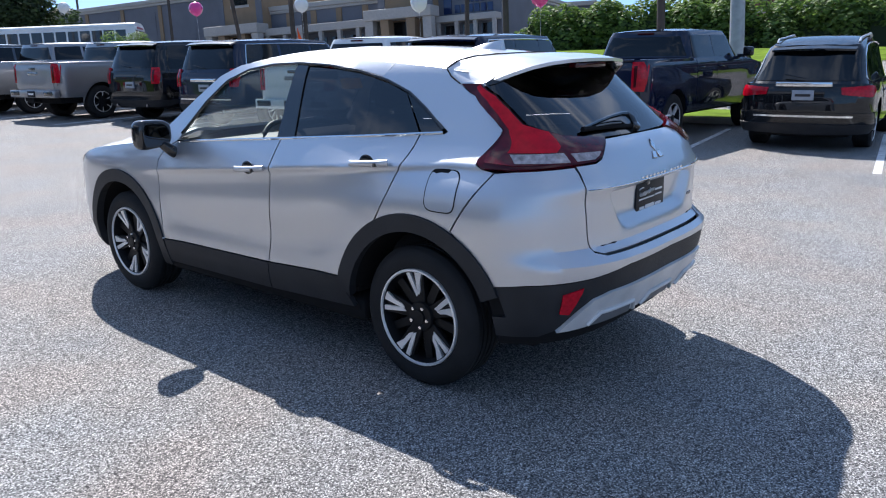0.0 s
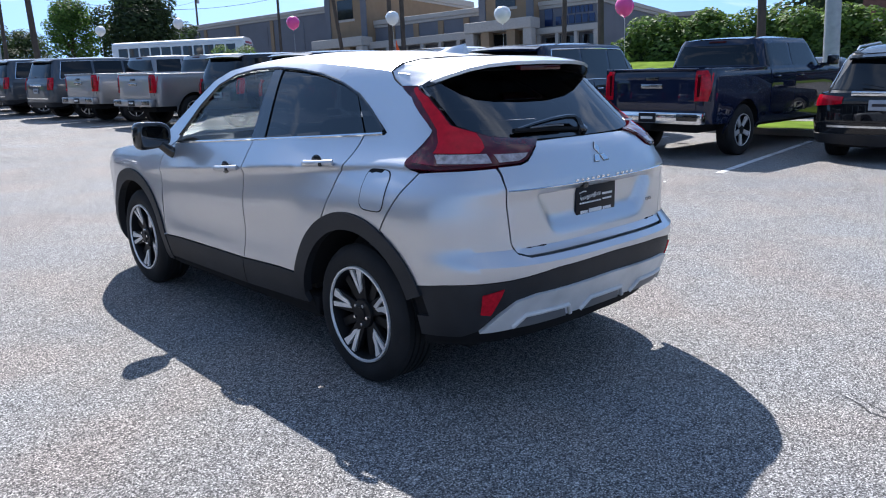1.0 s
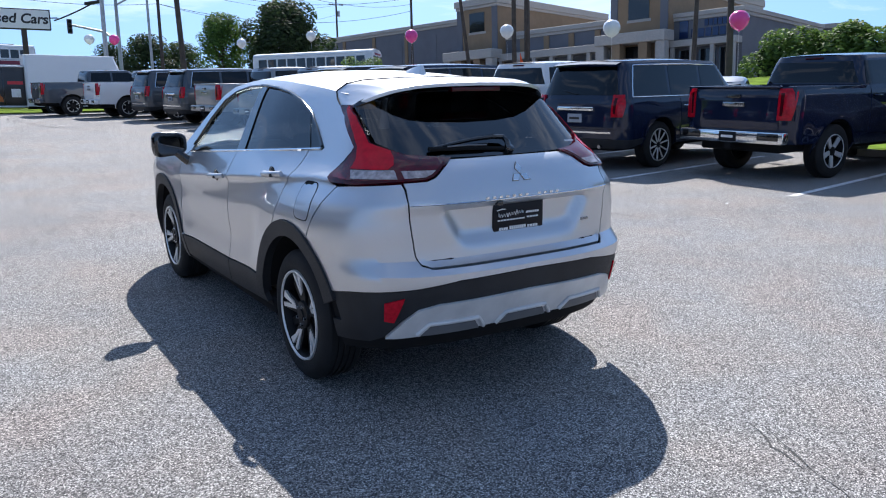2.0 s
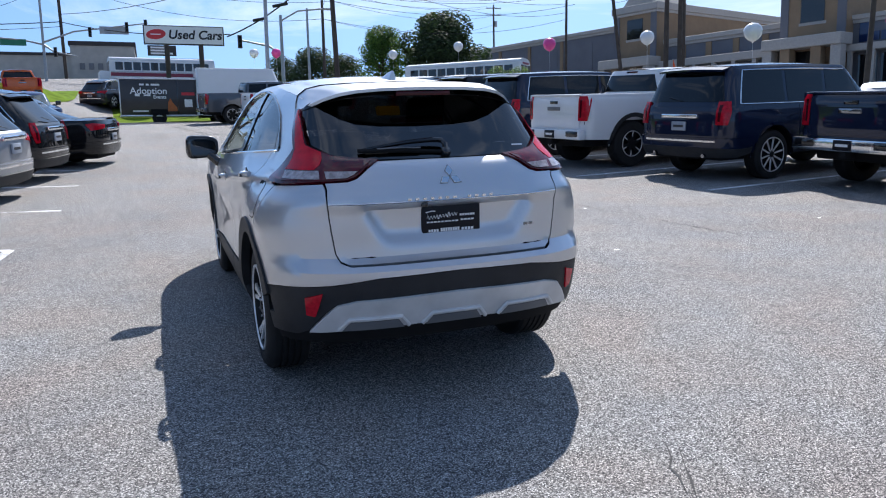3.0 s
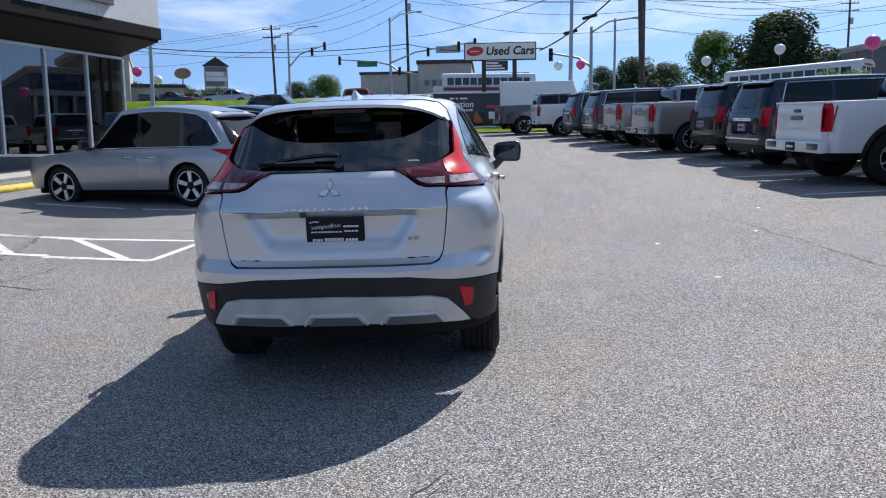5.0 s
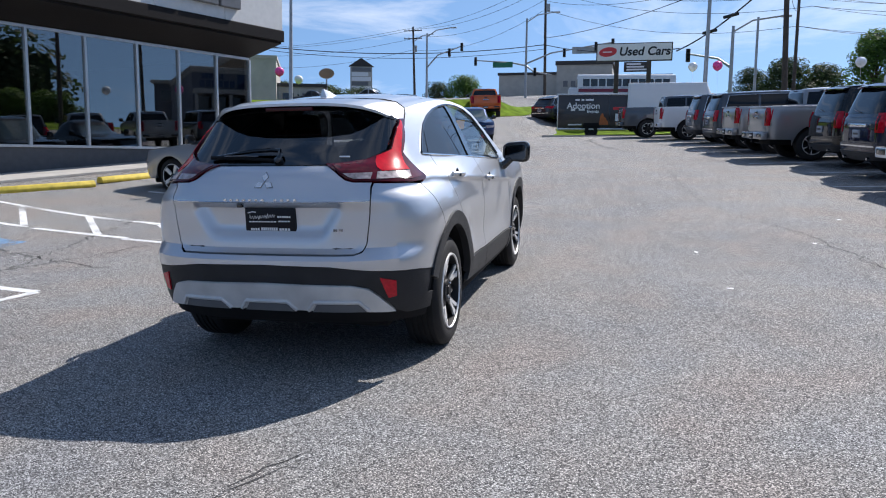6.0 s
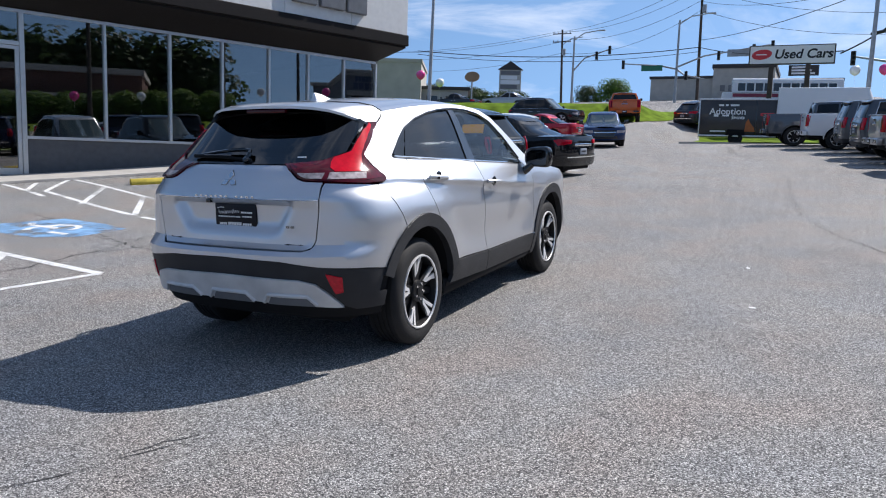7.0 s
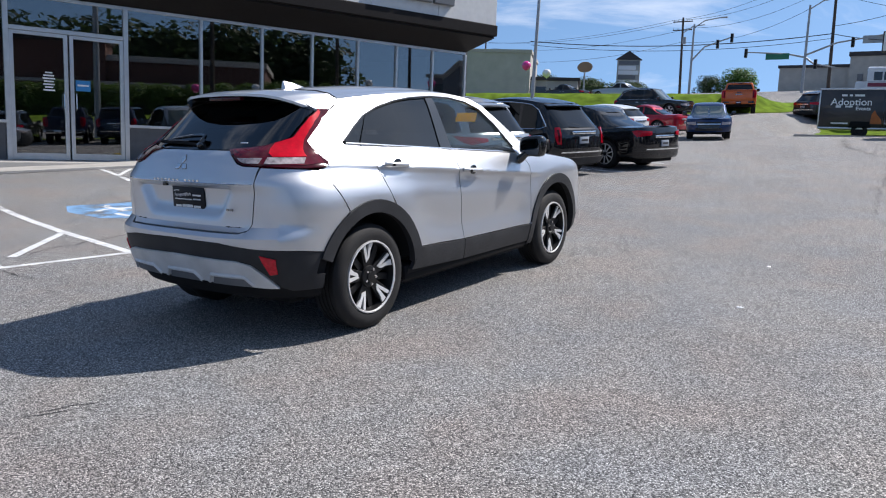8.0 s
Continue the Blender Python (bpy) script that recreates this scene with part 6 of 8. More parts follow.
pickup("pewter grey crew cab pickup", PEWTER, parked(4.74, 21.21, 8, 1.19), ROW, "six", PEWTER)
big_suv("slate grey large suv", SLATE, parked(4.37, 24.12, 8, 1.16), ROW)
big_suv("slate grey large suv", SLATE, parked(3.96, 27.53, 8, 1.16), ROW)
pickup("white crew cab pickup in the far row", WHITE, parked(2.77, 30.8, 8, 1.19), ROW, "six", WHITE)
pickup("dark slate pickup beside the box trailer", SLATE, parked(1.12, 34.1, 8, 1.19), ROW, "six", SLATE)
# the row on the other side
ROWB = "row of used cars"
crossover("mid_suv", "silver mid-size suv with clear side windows", GREYSILVER, parked(-3.28, 9.05, 166, 1.02), roof=1.76, group=ROWB, plate=0.80, lamp=[("r", 0.48, 0.905), ("r", 0.50, 0.955), ("s", -0.90, 0.985), ("s", -0.48, 1.005), ("s", -0.74, 0.915), ("s", -0.90, 0.845)])
crossover("mid_suv", "glossy black mid-size suv parked tail out", BLACK, parked(-3.0, 11.95, 166, 1.0), roof=1.73, group=ROWB, lamp=lamp_tall(0.95, 0.72, 1.08, -1.02), plate=0.80)
sedan("glossy black large sedan with chrome bumper strip", BLACK, parked(-2.1, 14.75, 166, 1.12), ROWB)
crossover("mid_suv", "white small suv at the far end of the row", WHITE, parked(-8.1, 29.5, 166, 1.0), roof=1.60, group=ROWB)

# ---- the showroom ----


def build_showroom():
    base = LOT @ Vector((-14.1, 7.95, 0.30))
    root = empty_thing("showroom_building", "glass-fronted car showroom with black soffit and white fascia", "building", pose(base.x, base.y, base.z, 0, 0, 72))
    # local x runs along the front, local y into the building, z up
    muls = [0.08, 2.05, 3.82, 5.42, 7.0, 8.45, 9.9, 11.3]
    left = [-2.62, -4.5, -6.3, -8.1]
    x_end, x_far, head, sill, depth = 11.3, -8.1, 3.88, 0.92, 9.0
    wall = part("base_wall", box_bm(0.12, x_end, 0.0, 0.22, -0.6, sill - 0.05, 0.01), DARKWALL, root, "dark grey wall under the windows", smooth=False)
    part("base_wall", box_bm(x_far, -2.68, 0.0, 0.22, -0.6, sill - 0.05, 0.01), DARKWALL, root, "dark grey wall under the windows", smooth=False)
    part("window_sill", box_bm(0.10, x_end + 0.02, -0.05, 0.16, sill - 0.05, sill + 0.02, 0.008), ALUMINIUM, root, "aluminium sill", smooth=False)
    part("window_sill", box_bm(x_far, -2.66, -0.05, 0.16, sill - 0.05, sill + 0.02, 0.008), ALUMINIUM, root, "aluminium sill", smooth=False)
    part("window_head", box_bm(x_far, x_end, 0.0, 0.12, head - 0.05, head + 0.03, 0.006), ALUMINIUM, root, "aluminium head rail", smooth=False)
    for x in muls[1:] + left[1:]:
        part("mullion", box_bm(x - 0.035, x + 0.035, -0.03, 0.11, sill + 0.02, head - 0.05, 0.006), ALUMINIUM, root, smooth=False)
    for a, b in list(zip(muls, muls[1:])) + list(zip(left[1:], left)):
        o = part("window_pane", box_bm(a + 0.035, b - 0.035, 0.035, 0.047, sill + 0.02, head - 0.05), SHOPGLASS, root, "dark reflecting showroom glass", smooth=False)
    # entrance
    for x in (-2.62, 0.08):
        part("door_jamb", box_bm(x - 0.055, x + 0.055, -0.04, 0.14, -0.05, head - 0.05, 0.006), ALUMINIUM, root, smooth=False)
    part("door_transom", box_bm(-2.56, 0.02, -0.03, 0.12, 3.06, 3.16, 0.006), ALUMINIUM, root, smooth=False)
    part("transom_pane", box_bm(-2.56, 0.02, 0.035, 0.047, 3.16, head - 0.05), SHOPGLASS, root, smooth=False)
    for a, b, hx in ((-2.56, -1.29, -1.40), (-1.25, 0.02, -1.12)):
        d = part("entrance_door", box_bm(a + 0.09, b - 0.09, 0.03, 0.045, 0.16, 2.97), SHOPGLASS, root, "glass entrance door", smooth=False)
        for x0, x1, z0, z1 in ((a, a + 0.09, 0.0, 3.05), (b - 0.09, b, 0.0, 3.05), (a + 0.09, b - 0.09, 0.0, 0.16), (a + 0.09, b - 0.09, 2.97, 3.05)):
            part("door_frame", box_bm(x0, x1, -0.01, 0.08, z0, z1, 0.004), ALUMINIUM, d, smooth=False)
        part("pull_handle", tube_bm([(hx, -0.012, 1.25), (hx, -0.07, 1.28), (hx, -0.07, 1.62), (hx, -0.012, 1.65)], 0.016, 8), CHROME, d)
        if a < -2:
            for k in range(7):
                w = (0.16, 0.24, 0.28, 0.22, 0.26, 0.18, 0.26)[k]
                part("notice_bar", box_bm(-1.72 - w / 2, -1.72 + w / 2, 0.020, 0.027, 2.10 - 0.07 * k, 2.135 - 0.07 * k), WHITEPRINT, d, smooth=False)
        else:
            part("blue_notice", box_bm(-1.12, -0.78, 0.018, 0.026, 1.72, 1.98), BLUEPAINT_SIGN, d, "blue opening-hours notice", smooth=False)
            part("notice_bar", box_bm(-1.08, -0.82, 0.012, 0.020, 1.84, 1.88), WHITEPRINT, d, smooth=False)
    part("entrance_step", box_bm(-3.2, 0.6, -1.1, 0.2, -0.5, -0.01, 0.02), CONCRETE, root, smooth=False)
    # soffit, fascia, parapet
    part("soffit", prism_bm([(0.10, head + 0.03), (-1.40, 4.27), (-1.40, 4.33), (0.25, 4.33), (0.25, head + 0.03)], x_far, x_end + 0.05, "x"), FASCIA, root, "black sloping soffit", smooth=False)
    part("fascia_band", box_bm(x_far, x_end + 0.10, -1.50, 0.4, 4.33, 4.68, 0.02), FASCIA, root, "black fascia band", smooth=False)
    x = x_far
    while x < x_end:
        w = min(2.44, x_end + 0.06 - x)
        part("fascia_panel", box_bm(x + 0.006, x + w - 0.006, -1.46, 0.3, 4.68, 6.5, 0.006), WHITEWALL, root, smooth=False)
        x += w
    part("parapet_cap", box_bm(x_far, x_end + 0.08, -1.50, 0.35, 6.5, 6.6, 0.01), FASCIA, root, smooth=False)
    for k, lx in enumerate((6.75, 7.72, 8.72)):
        sg = part("sign_block", box_bm(lx, lx + (0.84, 0.92, 0.78)[k], -1.60, -1.46, 5.02, 5.82, 0.03), GREYLETTER, root, "grey metal sign block", smooth=False)
    # shell of the room behind
    part("floor_slab", box_bm(x_far, x_end, 0.22, depth, -0.3, 0.02), FLOORTILE, root, smooth=False)
    part("room_ceiling", box_bm(x_far, x_end, 0.05, depth, head + 0.04, head + 0.2), INNERWALL, root, smooth=False)
    part("roof_deck", box_bm(x_far, x_end, 0.3, depth + 0.3, 5.6, 5.9), ROOFDARK, root, smooth=False)
    part("back_wall", box_bm(x_far, x_end, depth, depth + 0.3, -0.4, 5.9), INNERWALL, root, smooth=False)
    part("end_wall", box_bm(x_end - 0.02, x_end + 0.28, 0.24, depth + 0.3, -0.8, 5.9), DARKWALL, root, smooth=False)
    part("end_wall", box_bm(x_far - 0.3, x_far, 0.0, depth + 0.3, -0.8, 5.9), DARKWALL, root, smooth=False)
    return root, base


BLUEPAINT_SIGN = simple("blue_notice", (0.03, 0.22, 0.5), 0.5)
showroom, SHOW_BASE = build_showroom()


def desk(x, y, yaw):
    m = showroom.matrix_world @ pose(x, y, 0.02, 0, 0, yaw)
    d = empty_thing("reception_desk", "dark showroom desk behind the glass", "desk", m)
    part("desk_top", box_bm(-0.9, 0.9, -0.4, 0.4, 0.72, 0.76, 0.01), LIGHTTRIM, d)
    for sx in (-0.8, 0.8):
        part("desk_panel", box_bm(sx - 0.03, sx + 0.03, -0.36, 0.36, 0.0, 0.72), DASH, d)
    part("monitor", box_bm(-0.28, 0.28, -0.02, 0.02, 0.86, 1.22, 0.01), DASH, d)


desk(-5.0, 7.6, 0)
desk(10.2, 7.9, -4)

# ---- paint on the asphalt, cracks, kerbs ----


def stripe(a, b, w=0.10, material=None, label="worn white parking line", name="parking_line", up=0.004):
    a, b = Vector(a), Vector(b)
    d = (b - a).normalized()
    n = Vector((-d.y, d.x)) * w / 2
    ground_strip(name, [tuple(a + n), tuple(a - n), tuple(b - n), tuple(b + n)], material or LINEPAINT, label, up)


for a, b in (((-12.6, 7.80), (-4.6, 5.02)), ((-10.4, 5.75), (-4.4, 3.78)), ((-10.04, 6.83), (-8.46, 4.96)), ((-8.33, 6.26), (-6.76, 4.61)), ((-6.55, 5.72), (-5.03, 4.03)), ((-11.9, 7.5), (-10.4, 5.75)),
             ((-2.81, 4.58), (-5.02, 5.09)), ((-2.81, 4.58), (-2.93, 3.30)), ((-2.93, 3.30), (-4.4, 3.72)), ((-4.72, 4.98), (-3.27, 3.42)),
             ((-8.6, 2.08), (-5.23, 1.27)), ((-5.23, 1.27), (-3.14, 0.85)), ((-5.16, 1.26), (-3.95, 0.02)), ((-3.14, 0.85), (-3.45, -0.34)), ((-3.45, -0.34), (-6.0, 0.05)),
             ((-15.2, 7.15), (-9.8, 5.26)), ((-10.86, 5.7), (-11.8, 6.6))):
    stripe(a, b)
# stalls between the parked vehicles
for y0 in (7.45, 10.5, 13.35, 16.2):
    stripe((-2.6 + 0.1 * (y0 - 7.4) * 0, y0 + 0.1), (-7.6, y0 + 1.35))
for x0, y0 in ((7.9, -0.4), (7.6, 2.35), (7.0, 5.1), (6.3, 7.8), (6.0, 10.75), (6.0, 13.7), (5.3, 16.6), (4.6, 19.5), (4.2, 22.5), (3.9, 25.7), (3.1, 29.0), (2.2, 32.3)):
    stripe((x0 - 0.5, y0 - 0.08), (x0 + 4.6, y0 + 0.70))
# the blue bay mark with its white sign
ground_strip("bay_mark", [(-7.75, 2.75), (-7.30, 3.75), (-6.3, 3.62), (-5.55, 3.35), (-5.55, 2.55), (-6.05, 2.28), (-7.1, 2.40)], BLUELINE, "worn blue accessible bay mark on the asphalt", 0.004)
ring = [(-6.55 + 0.34 * math.cos(2 * math.pi * k / 20), 2.95 + 0.34 * math.sin(2 * math.pi * k / 20)) for k in range(14)]
for p, q in zip(ring, ring[1:]):
    stripe(p, q, 0.10, label="white wheelchair sign on the bay mark", name="wheelchair_sign", up=0.009)
for p, q in (((-6.5, 2.98), (-7.15, 3.05)), ((-7.15, 3.05), (-7.32, 3.2)), ((-6.75, 3.0), (-6.8, 3.3)), ((-6.3, 2.7), (-5.85, 2.62))):
    stripe(p, q, 0.10, label="white wheelchair sign on the bay mark", name="wheelchair_sign", up=0.009)


def crack(points, w=0.018, jitter=0.05, seed=1):
    rnd = random.Random(seed)
    pts = []
    for a, b in zip(points, points[1:]):
        n = max(2, int(math.hypot(b[0] - a[0], b[1] - a[1]) / 0.12))
        pts += [Vector((a[0] + (b[0] - a[0]) * i / n + rnd.uniform(-jitter, jitter), a[1] + (b[1] - a[1]) * i / n + rnd.uniform(-jitter, jitter))) for i in range(n)]
    bm = bmesh.new()
    prev = None
    for i, p in enumerate(pts):
        d = (pts[min(i + 1, len(pts) - 1)] - pts[max(0, i - 1)]).normalized()
        n = Vector((-d.y, d.x)) * w * rnd.uniform(0.25, 0.9) * (0.4 if i in (0, len(pts) - 1) else 1)
        cur = [bm.verts.new((p.x + s * n.x, p.y + s * n.y, ground_z(p.x, p.y) + 0.003)) for s in (-1, 1)]
        if prev:
            bm.faces.new((prev[0], prev[1], cur[1], cur[0]))
        prev = cur
    bmesh.ops.recalc_face_normals(bm, faces=bm.faces)
    tagged(part("asphalt_crack", bm, CRACK, smooth=False), "dark jagged crack in the asphalt", "crack", kind="structure")


crack([(2.6, 16.0), (2.78, 12.15), (3.03, 8.38), (3.42, 6.46), (3.91, 5.1), (4.1, 3.72), (4.35, 1.9)], 0.014, 0.05, 3)
crack([(-3.9, -0.2), (-4.24, 1.12), (-4.37, 1.86), (-4.55, 2.62), (-5.03, 4.03), (-5.6, 6.0)], 0.022, 0.07, 4)
crack([(-4.3, 1.6), (-3.9, 2.6), (-3.7, 3.5)], 0.018, 0.06, 14)
crack([(0.05, -2.9), (0.27, -2.51), (0.45, -2.12), (0.71, -1.71)], 0.007, 0.02, 5)
crack([(0.60, -1.75), (0.52, -1.91), (0.47, -2.04), (0.42, -2.17)], 0.008, 0.02, 6)
crack([(-3.6, -0.45), (-3.29, -0.39), (-2.64, -0.42), (-2.31, -0.35)], 0.012, 0.03, 7)
crack([(-3.2, 1.9), (-4.6, 2.4), (-6.4, 3.2), (-9.0, 4.2)], 0.016, 0.06, 8)
crack([(-6.0, 6.0), (-3.4, 5.6), (-2.2, 6.4)], 0.014, 0.06, 9)
crack([(4.0, 4.4), (5.2, 3.8), (6.6, 4.1)], 0.012, 0.05, 10)
crack([(1.8, 22.0), (0.6, 26.0), (-0.4, 33.0)], 0.04, 0.15, 11)
# litter flecks
for i, (x, y) in enumerate(((2.77, 1.88), (5.9, 2.4), (3.9, 4.3), (2.62, 3.6), (4.6, 6.3))):
    b = bmesh.new()
    bmesh.ops.create_icosphere(b, subdivisions=1, radius=0.022)
    for v in b.verts:
        v.co = Vector((v.co.x * 1.5, v.co.y, v.co.z * 0.22 + 0.004))
    o = part("paper_scrap", b, WHITEPRINT, smooth=False)
    o.matrix_world = on_lot(x, y, 40 * i)
    tagged(o, "small white scrap of paper on the asphalt", "litter", "litter on the lot")


def wheel_stop(x, y, yaw):
    b = prism_bm([(-0.10, 0.0), (-0.10, 0.06), (-0.06, 0.13), (0.06, 0.13), (0.10, 0.06), (0.10, 0.0)], -0.9, 0.9, "y", 0.008)
    o = part("wheel_stop", b, YELLOWPAINT)
    o.matrix_world = on_lot(x, y, yaw)
    tagged(o, "worn yellow concrete wheel stop on the asphalt", "wheel stop", "wheel stops")


wheel_stop(-9.53, 8.27, -32)
wheel_stop(-9.05, 10.35, -14)
ground_strip("pavement", [(-15.6, 2.0), (-13.6, 1.4), (-8.6, 17.8), (-10.8, 18.6)], CONCRETE, "pale concrete pavement along the showroom", 0.004, 0.05)
# kerb and grass by the trailer, grass bank up to the street, strips on the other side
ground_strip("grass_verge", [(-3.0, 37.2), (7.0, 40.4), (8.5, 47.0), (-3.2, 44.5)], GRASS, "mown grass verge under the trailer", 0.02, 0.08)
ground_strip("kerb", [(-3.1, 36.95), (7.1, 40.2), (7.0, 40.38), (-3.05, 37.15)], CONCRETE, "concrete kerb along the grass verge", 0.005, 0.13)


def grass_bank():
    """The bank between the lot and the street: its foot on the lot, its crest at the street's height, and the street's side behind."""
    crest = [(-60, 34.0, 4.2), (-42, 39.0, 4.65), (-22.5, 45.4, 5.00), (-11.5, 50.0, 5.26), (-5.6, 54.5, 5.55)]
    rows = []
    for t in np.linspace(0, 1, 33):
        row = []
        for x in np.arange(-60, -5.5, 1.2):
            yc, zc = lerp([(a, b) for a, b, _ in crest], x), lerp([(a, c) for a, _, c in crest], x)
            if t < 0.7:
                k = t / 0.7
                y = yc - 5.0 * (1 - k)
                zc = max(zc - 1.6 * smooth01((x + 8.2) / 2.4), ground_z(x, yc) + 0.02)
                z = max(ground_z(x, y) + 0.02, ground_z(x, yc - 5.0) + 0.02 + (zc - ground_z(x, yc - 5.0) - 0.02) * smooth01(k) + 0.03 * math.sin(3.1 * x + 5 * k))
            else:
                k = (t - 0.7) / 0.3
                zc = max(zc - 1.6 * smooth01((x + 8.2) / 2.4), ground_z(x, yc) + 0.02)
                y, z = yc + 12 * k, max(ground_z(x, yc + 12 * k) + 0.02, zc - 0.3 * k)
            row.append((x, y, z))
        rows.append(row)
    o = part("grass_bank", skin_grid(rows), GRASS)
    tagged(o, "sunlit mown grass bank beside the street", "grass bank", kind="structure")


grass_bank()
ground_strip("grass_bank", [(-5.2, 52.0), (-3.2, 45.0), (9.0, 48.0), (9.0, 56.0), (-5.0, 56.0)], GRASS, "sunlit mown grass bank beside the street", 0.03)
ground_strip("grass_strip", [(13.9, -16), (16.6, -16), (15.4, 13.5), (12.9, 13.3)], GRASS, "grass strip between two rows of parking", 0.02, 0.09)
ground_strip("kerb", [(13.7, -16), (13.9, -16), (12.9, 13.3), (12.7, 13.3)], CONCRETE, "concrete kerb along the grass strip", 0.005, 0.13)
ground_strip("grass_strip", [(33.5, -30), (42.0, -30), (40.0, 30), (31.0, 30)], GRASS, "mown grass in front of the hedge", 0.02)

# ---- box trailer, van ----


def build_trailer():
    m = at_world(-0.72, 41.1, 3)
    t = empty_thing("box_trailer", "dark wrapped box trailer with a lettered side, standing on grass", "trailer", m)
    part("box", box_bm(-1.95, 2.05, 0.0, 2.1, 0.55, 2.50, 0.04), TRAILERWRAP, t, "dark printed trailer box")
    part("roof_edge", box_bm(-2.0, 2.1, -0.03, 2.13, 2.47, 2.56, 0.02), ALUMINIUM, t, "pale aluminium roof edge")
    part("bottom_rail", box_bm(-1.98, 2.08, -0.02, 2.12, 0.46, 0.56, 0.01), ALUMINIUM, t)
    for x in (-1.96, 2.06, 1.02):
        part("corner_post", box_bm(x - 0.03, x + 0.03, -0.015, 0.04, 0.55, 2.47, 0.005), ALUMINIUM if x != 1.02 else TRIM, t)
    part("mudguard", prism_bm([(-0.52, 0.55), (-0.42, 0.86), (0.42, 0.86), (0.52, 0.55)], -0.10, 0.06, "y", 0.01), UNDER, t)
    part("tow_bar", box_bm(2.05, 3.2, 1.0, 1.1, 0.48, 0.58, 0.01), UNDER, t)
    w = part("wheel", lathe_x([(-0.2, 0.2), (-0.2, 0.36), (-0.17, 0.385), (-0.03, 0.385), (0.0, 0.36), (0.0, 0.2), (-0.05, 0.18), (-0.05, 0.001)], 32), RUBBER, t)
    w.matrix_basis = pose(0, -0.04, 0.385, 0, 0, -90)
    for body, size, x, z, sh in (("Adoption", 0.50, -0.48, 1.84, 0.0), ("Events", 0.26, 0.08, 1.52, 0.0)):
        o = part("lettering", text_mesh(body, size, 0.003, offset=0.006), WHITEPRINT, t, "white lettering")
        o.matrix_basis = pose(x, -0.012, z, 90, 0, 0)
    for x0, x1, z0, z1 in ((-0.95, -0.70, 2.14, 2.24), (-0.60, -0.45, 2.14, 2.24), (-0.35, 0.10, 2.14, 2.24), (-1.35, -0.55, 0.72, 0.80), (-0.75, -0.40, 1.58, 1.66), (-1.20, -0.95, 1.56, 1.68)):
        part("lettering_bar", box_bm(x0, x1, -0.012, -0.004, z0, z1), WHITEPRINT, t, smooth=False)
    part("picture_shape", prism_bm([(0.45, 0.75), (0.50, 1.25), (0.62, 1.45), (0.72, 1.25), (0.95, 0.95), (0.98, 0.75)], -0.010, -0.004, "y"), AMBER, t, "amber printed shape", smooth=False)
    part("red_panel", box_bm(1.22, 1.92, -0.010, -0.004, 1.62, 1.78), SIGNRED, t, smooth=False)
    part("white_square", box_bm(1.36, 1.78, -0.010, -0.004, 0.98, 1.40), WHITEPRINT, t, smooth=False)


build_trailer()


def build_van():
    # a long high-roofed van, seen over the row
    m = at_world(2.45, 41.9, -88)
    v = empty_thing("panel_van", "long white high-roof panel van behind the pickups", "van", m)
    sh = Shell(lambda z: -1.2 + 0.03 * max(0, z - 1.5), lambda z: lerp([(0.3, 4.9), (1.0, 4.95), (1.2, 4.6), (2.1, 3.6), (3.02, 3.2)], z), lambda y, z: lerp([(0.3, 0.9), (0.6, 1.0), (1.5, 1.0), (2.4, 0.93), (3.02, 0.86)], z), -0.9, 3.0, 6, 3)
    for sd in (1, -1):
        part("body_side", sh.panel(arch(0, 0.37, 0.43, 180, 0) + arch(3.6, 0.37, 0.43, 180, 0) + [("f", 0, 0.4), ("f", 0, 2.99), ("r", 0, 2.99), ("r", 0, 0.45)], sd, 0, 0, 0.15), WHITE, v)
        part("side_window", sh.panel([("s", 2.3, 1.45), ("s", 3.3, 1.45), ("s", 3.1, 2.1), ("s", 2.3, 2.1)], sd, 0.006, 0.006, 0.2), PRIVACY, v)
        for cy in (0, 3.6):
            add_wheel(v, sd * 0.97, cy, 0.37, 0.22, 0.24, "six")
    rows = [[(0.86 * u, y, 2.99 + 0.06 * (1 - u ** 4)) for u in np.linspace(-1, 1, 9)] for y in np.linspace(-1.15, 3.2, 9)]
    part("roof", skin_grid(rows, 0.03), WHITE, v)
    part("windscreen", front_panel(sh, [("f", 0.0, 1.25), ("f", 0.75, 1.25), ("f", 0.7, 2.15), ("f", 0.0, 2.15)], 0.006, 0.006, 0.2), PRIVACY, v)
    part("underbody", box_bm(-0.8, 0.8, -1.0, 4.6, 0.3, 0.6), UNDER, v)


build_van()
# cars further off
crossover("mid_suv", "dark blue small suv facing the lot", BLUEPAINT, parked(-6.7, 35.1, -74, 1.0), roof=1.6, group="cars by the street")
pickup("orange mid-size pickup on the drive to the street", ORANGE, on_lot(-8.0, 46.4, 13), "cars by the street")
crossover("mid_suv", "charcoal suv on the drive to the street", CHARCOAL, on_lot(-3.9, 48.2, -34), roof=1.68, group="cars by the street")
crossover("mid_suv", "dark blue suv behind the trailer", BLUEPAINT, on_lot(-1.2, 48.0, -40), roof=1.66, group="cars by the street")
sedan("bright red sedan in the far row", REDPAINT, parked(-8.2, 36.4, 172, 1.12), "cars by the street")
crossover("mid_suv", "black suv in the far row", BLACK, on_lot(-13.6, 43.2, -96), roof=1.72, group="cars by the street")
sedan("silver sedan behind the pickups", GREYSILVER, on_lot(18.5, 12.2, -60), "second row")
sedan("dark grey sedan beyond the grass strip", CHARCOAL, on_lot(19.4, 6.0, -80), "second row")
crossover("mid_suv", "charcoal suv beyond the grass strip", CHARCOAL, on_lot(19.6, 17.0, -80), group="second row")
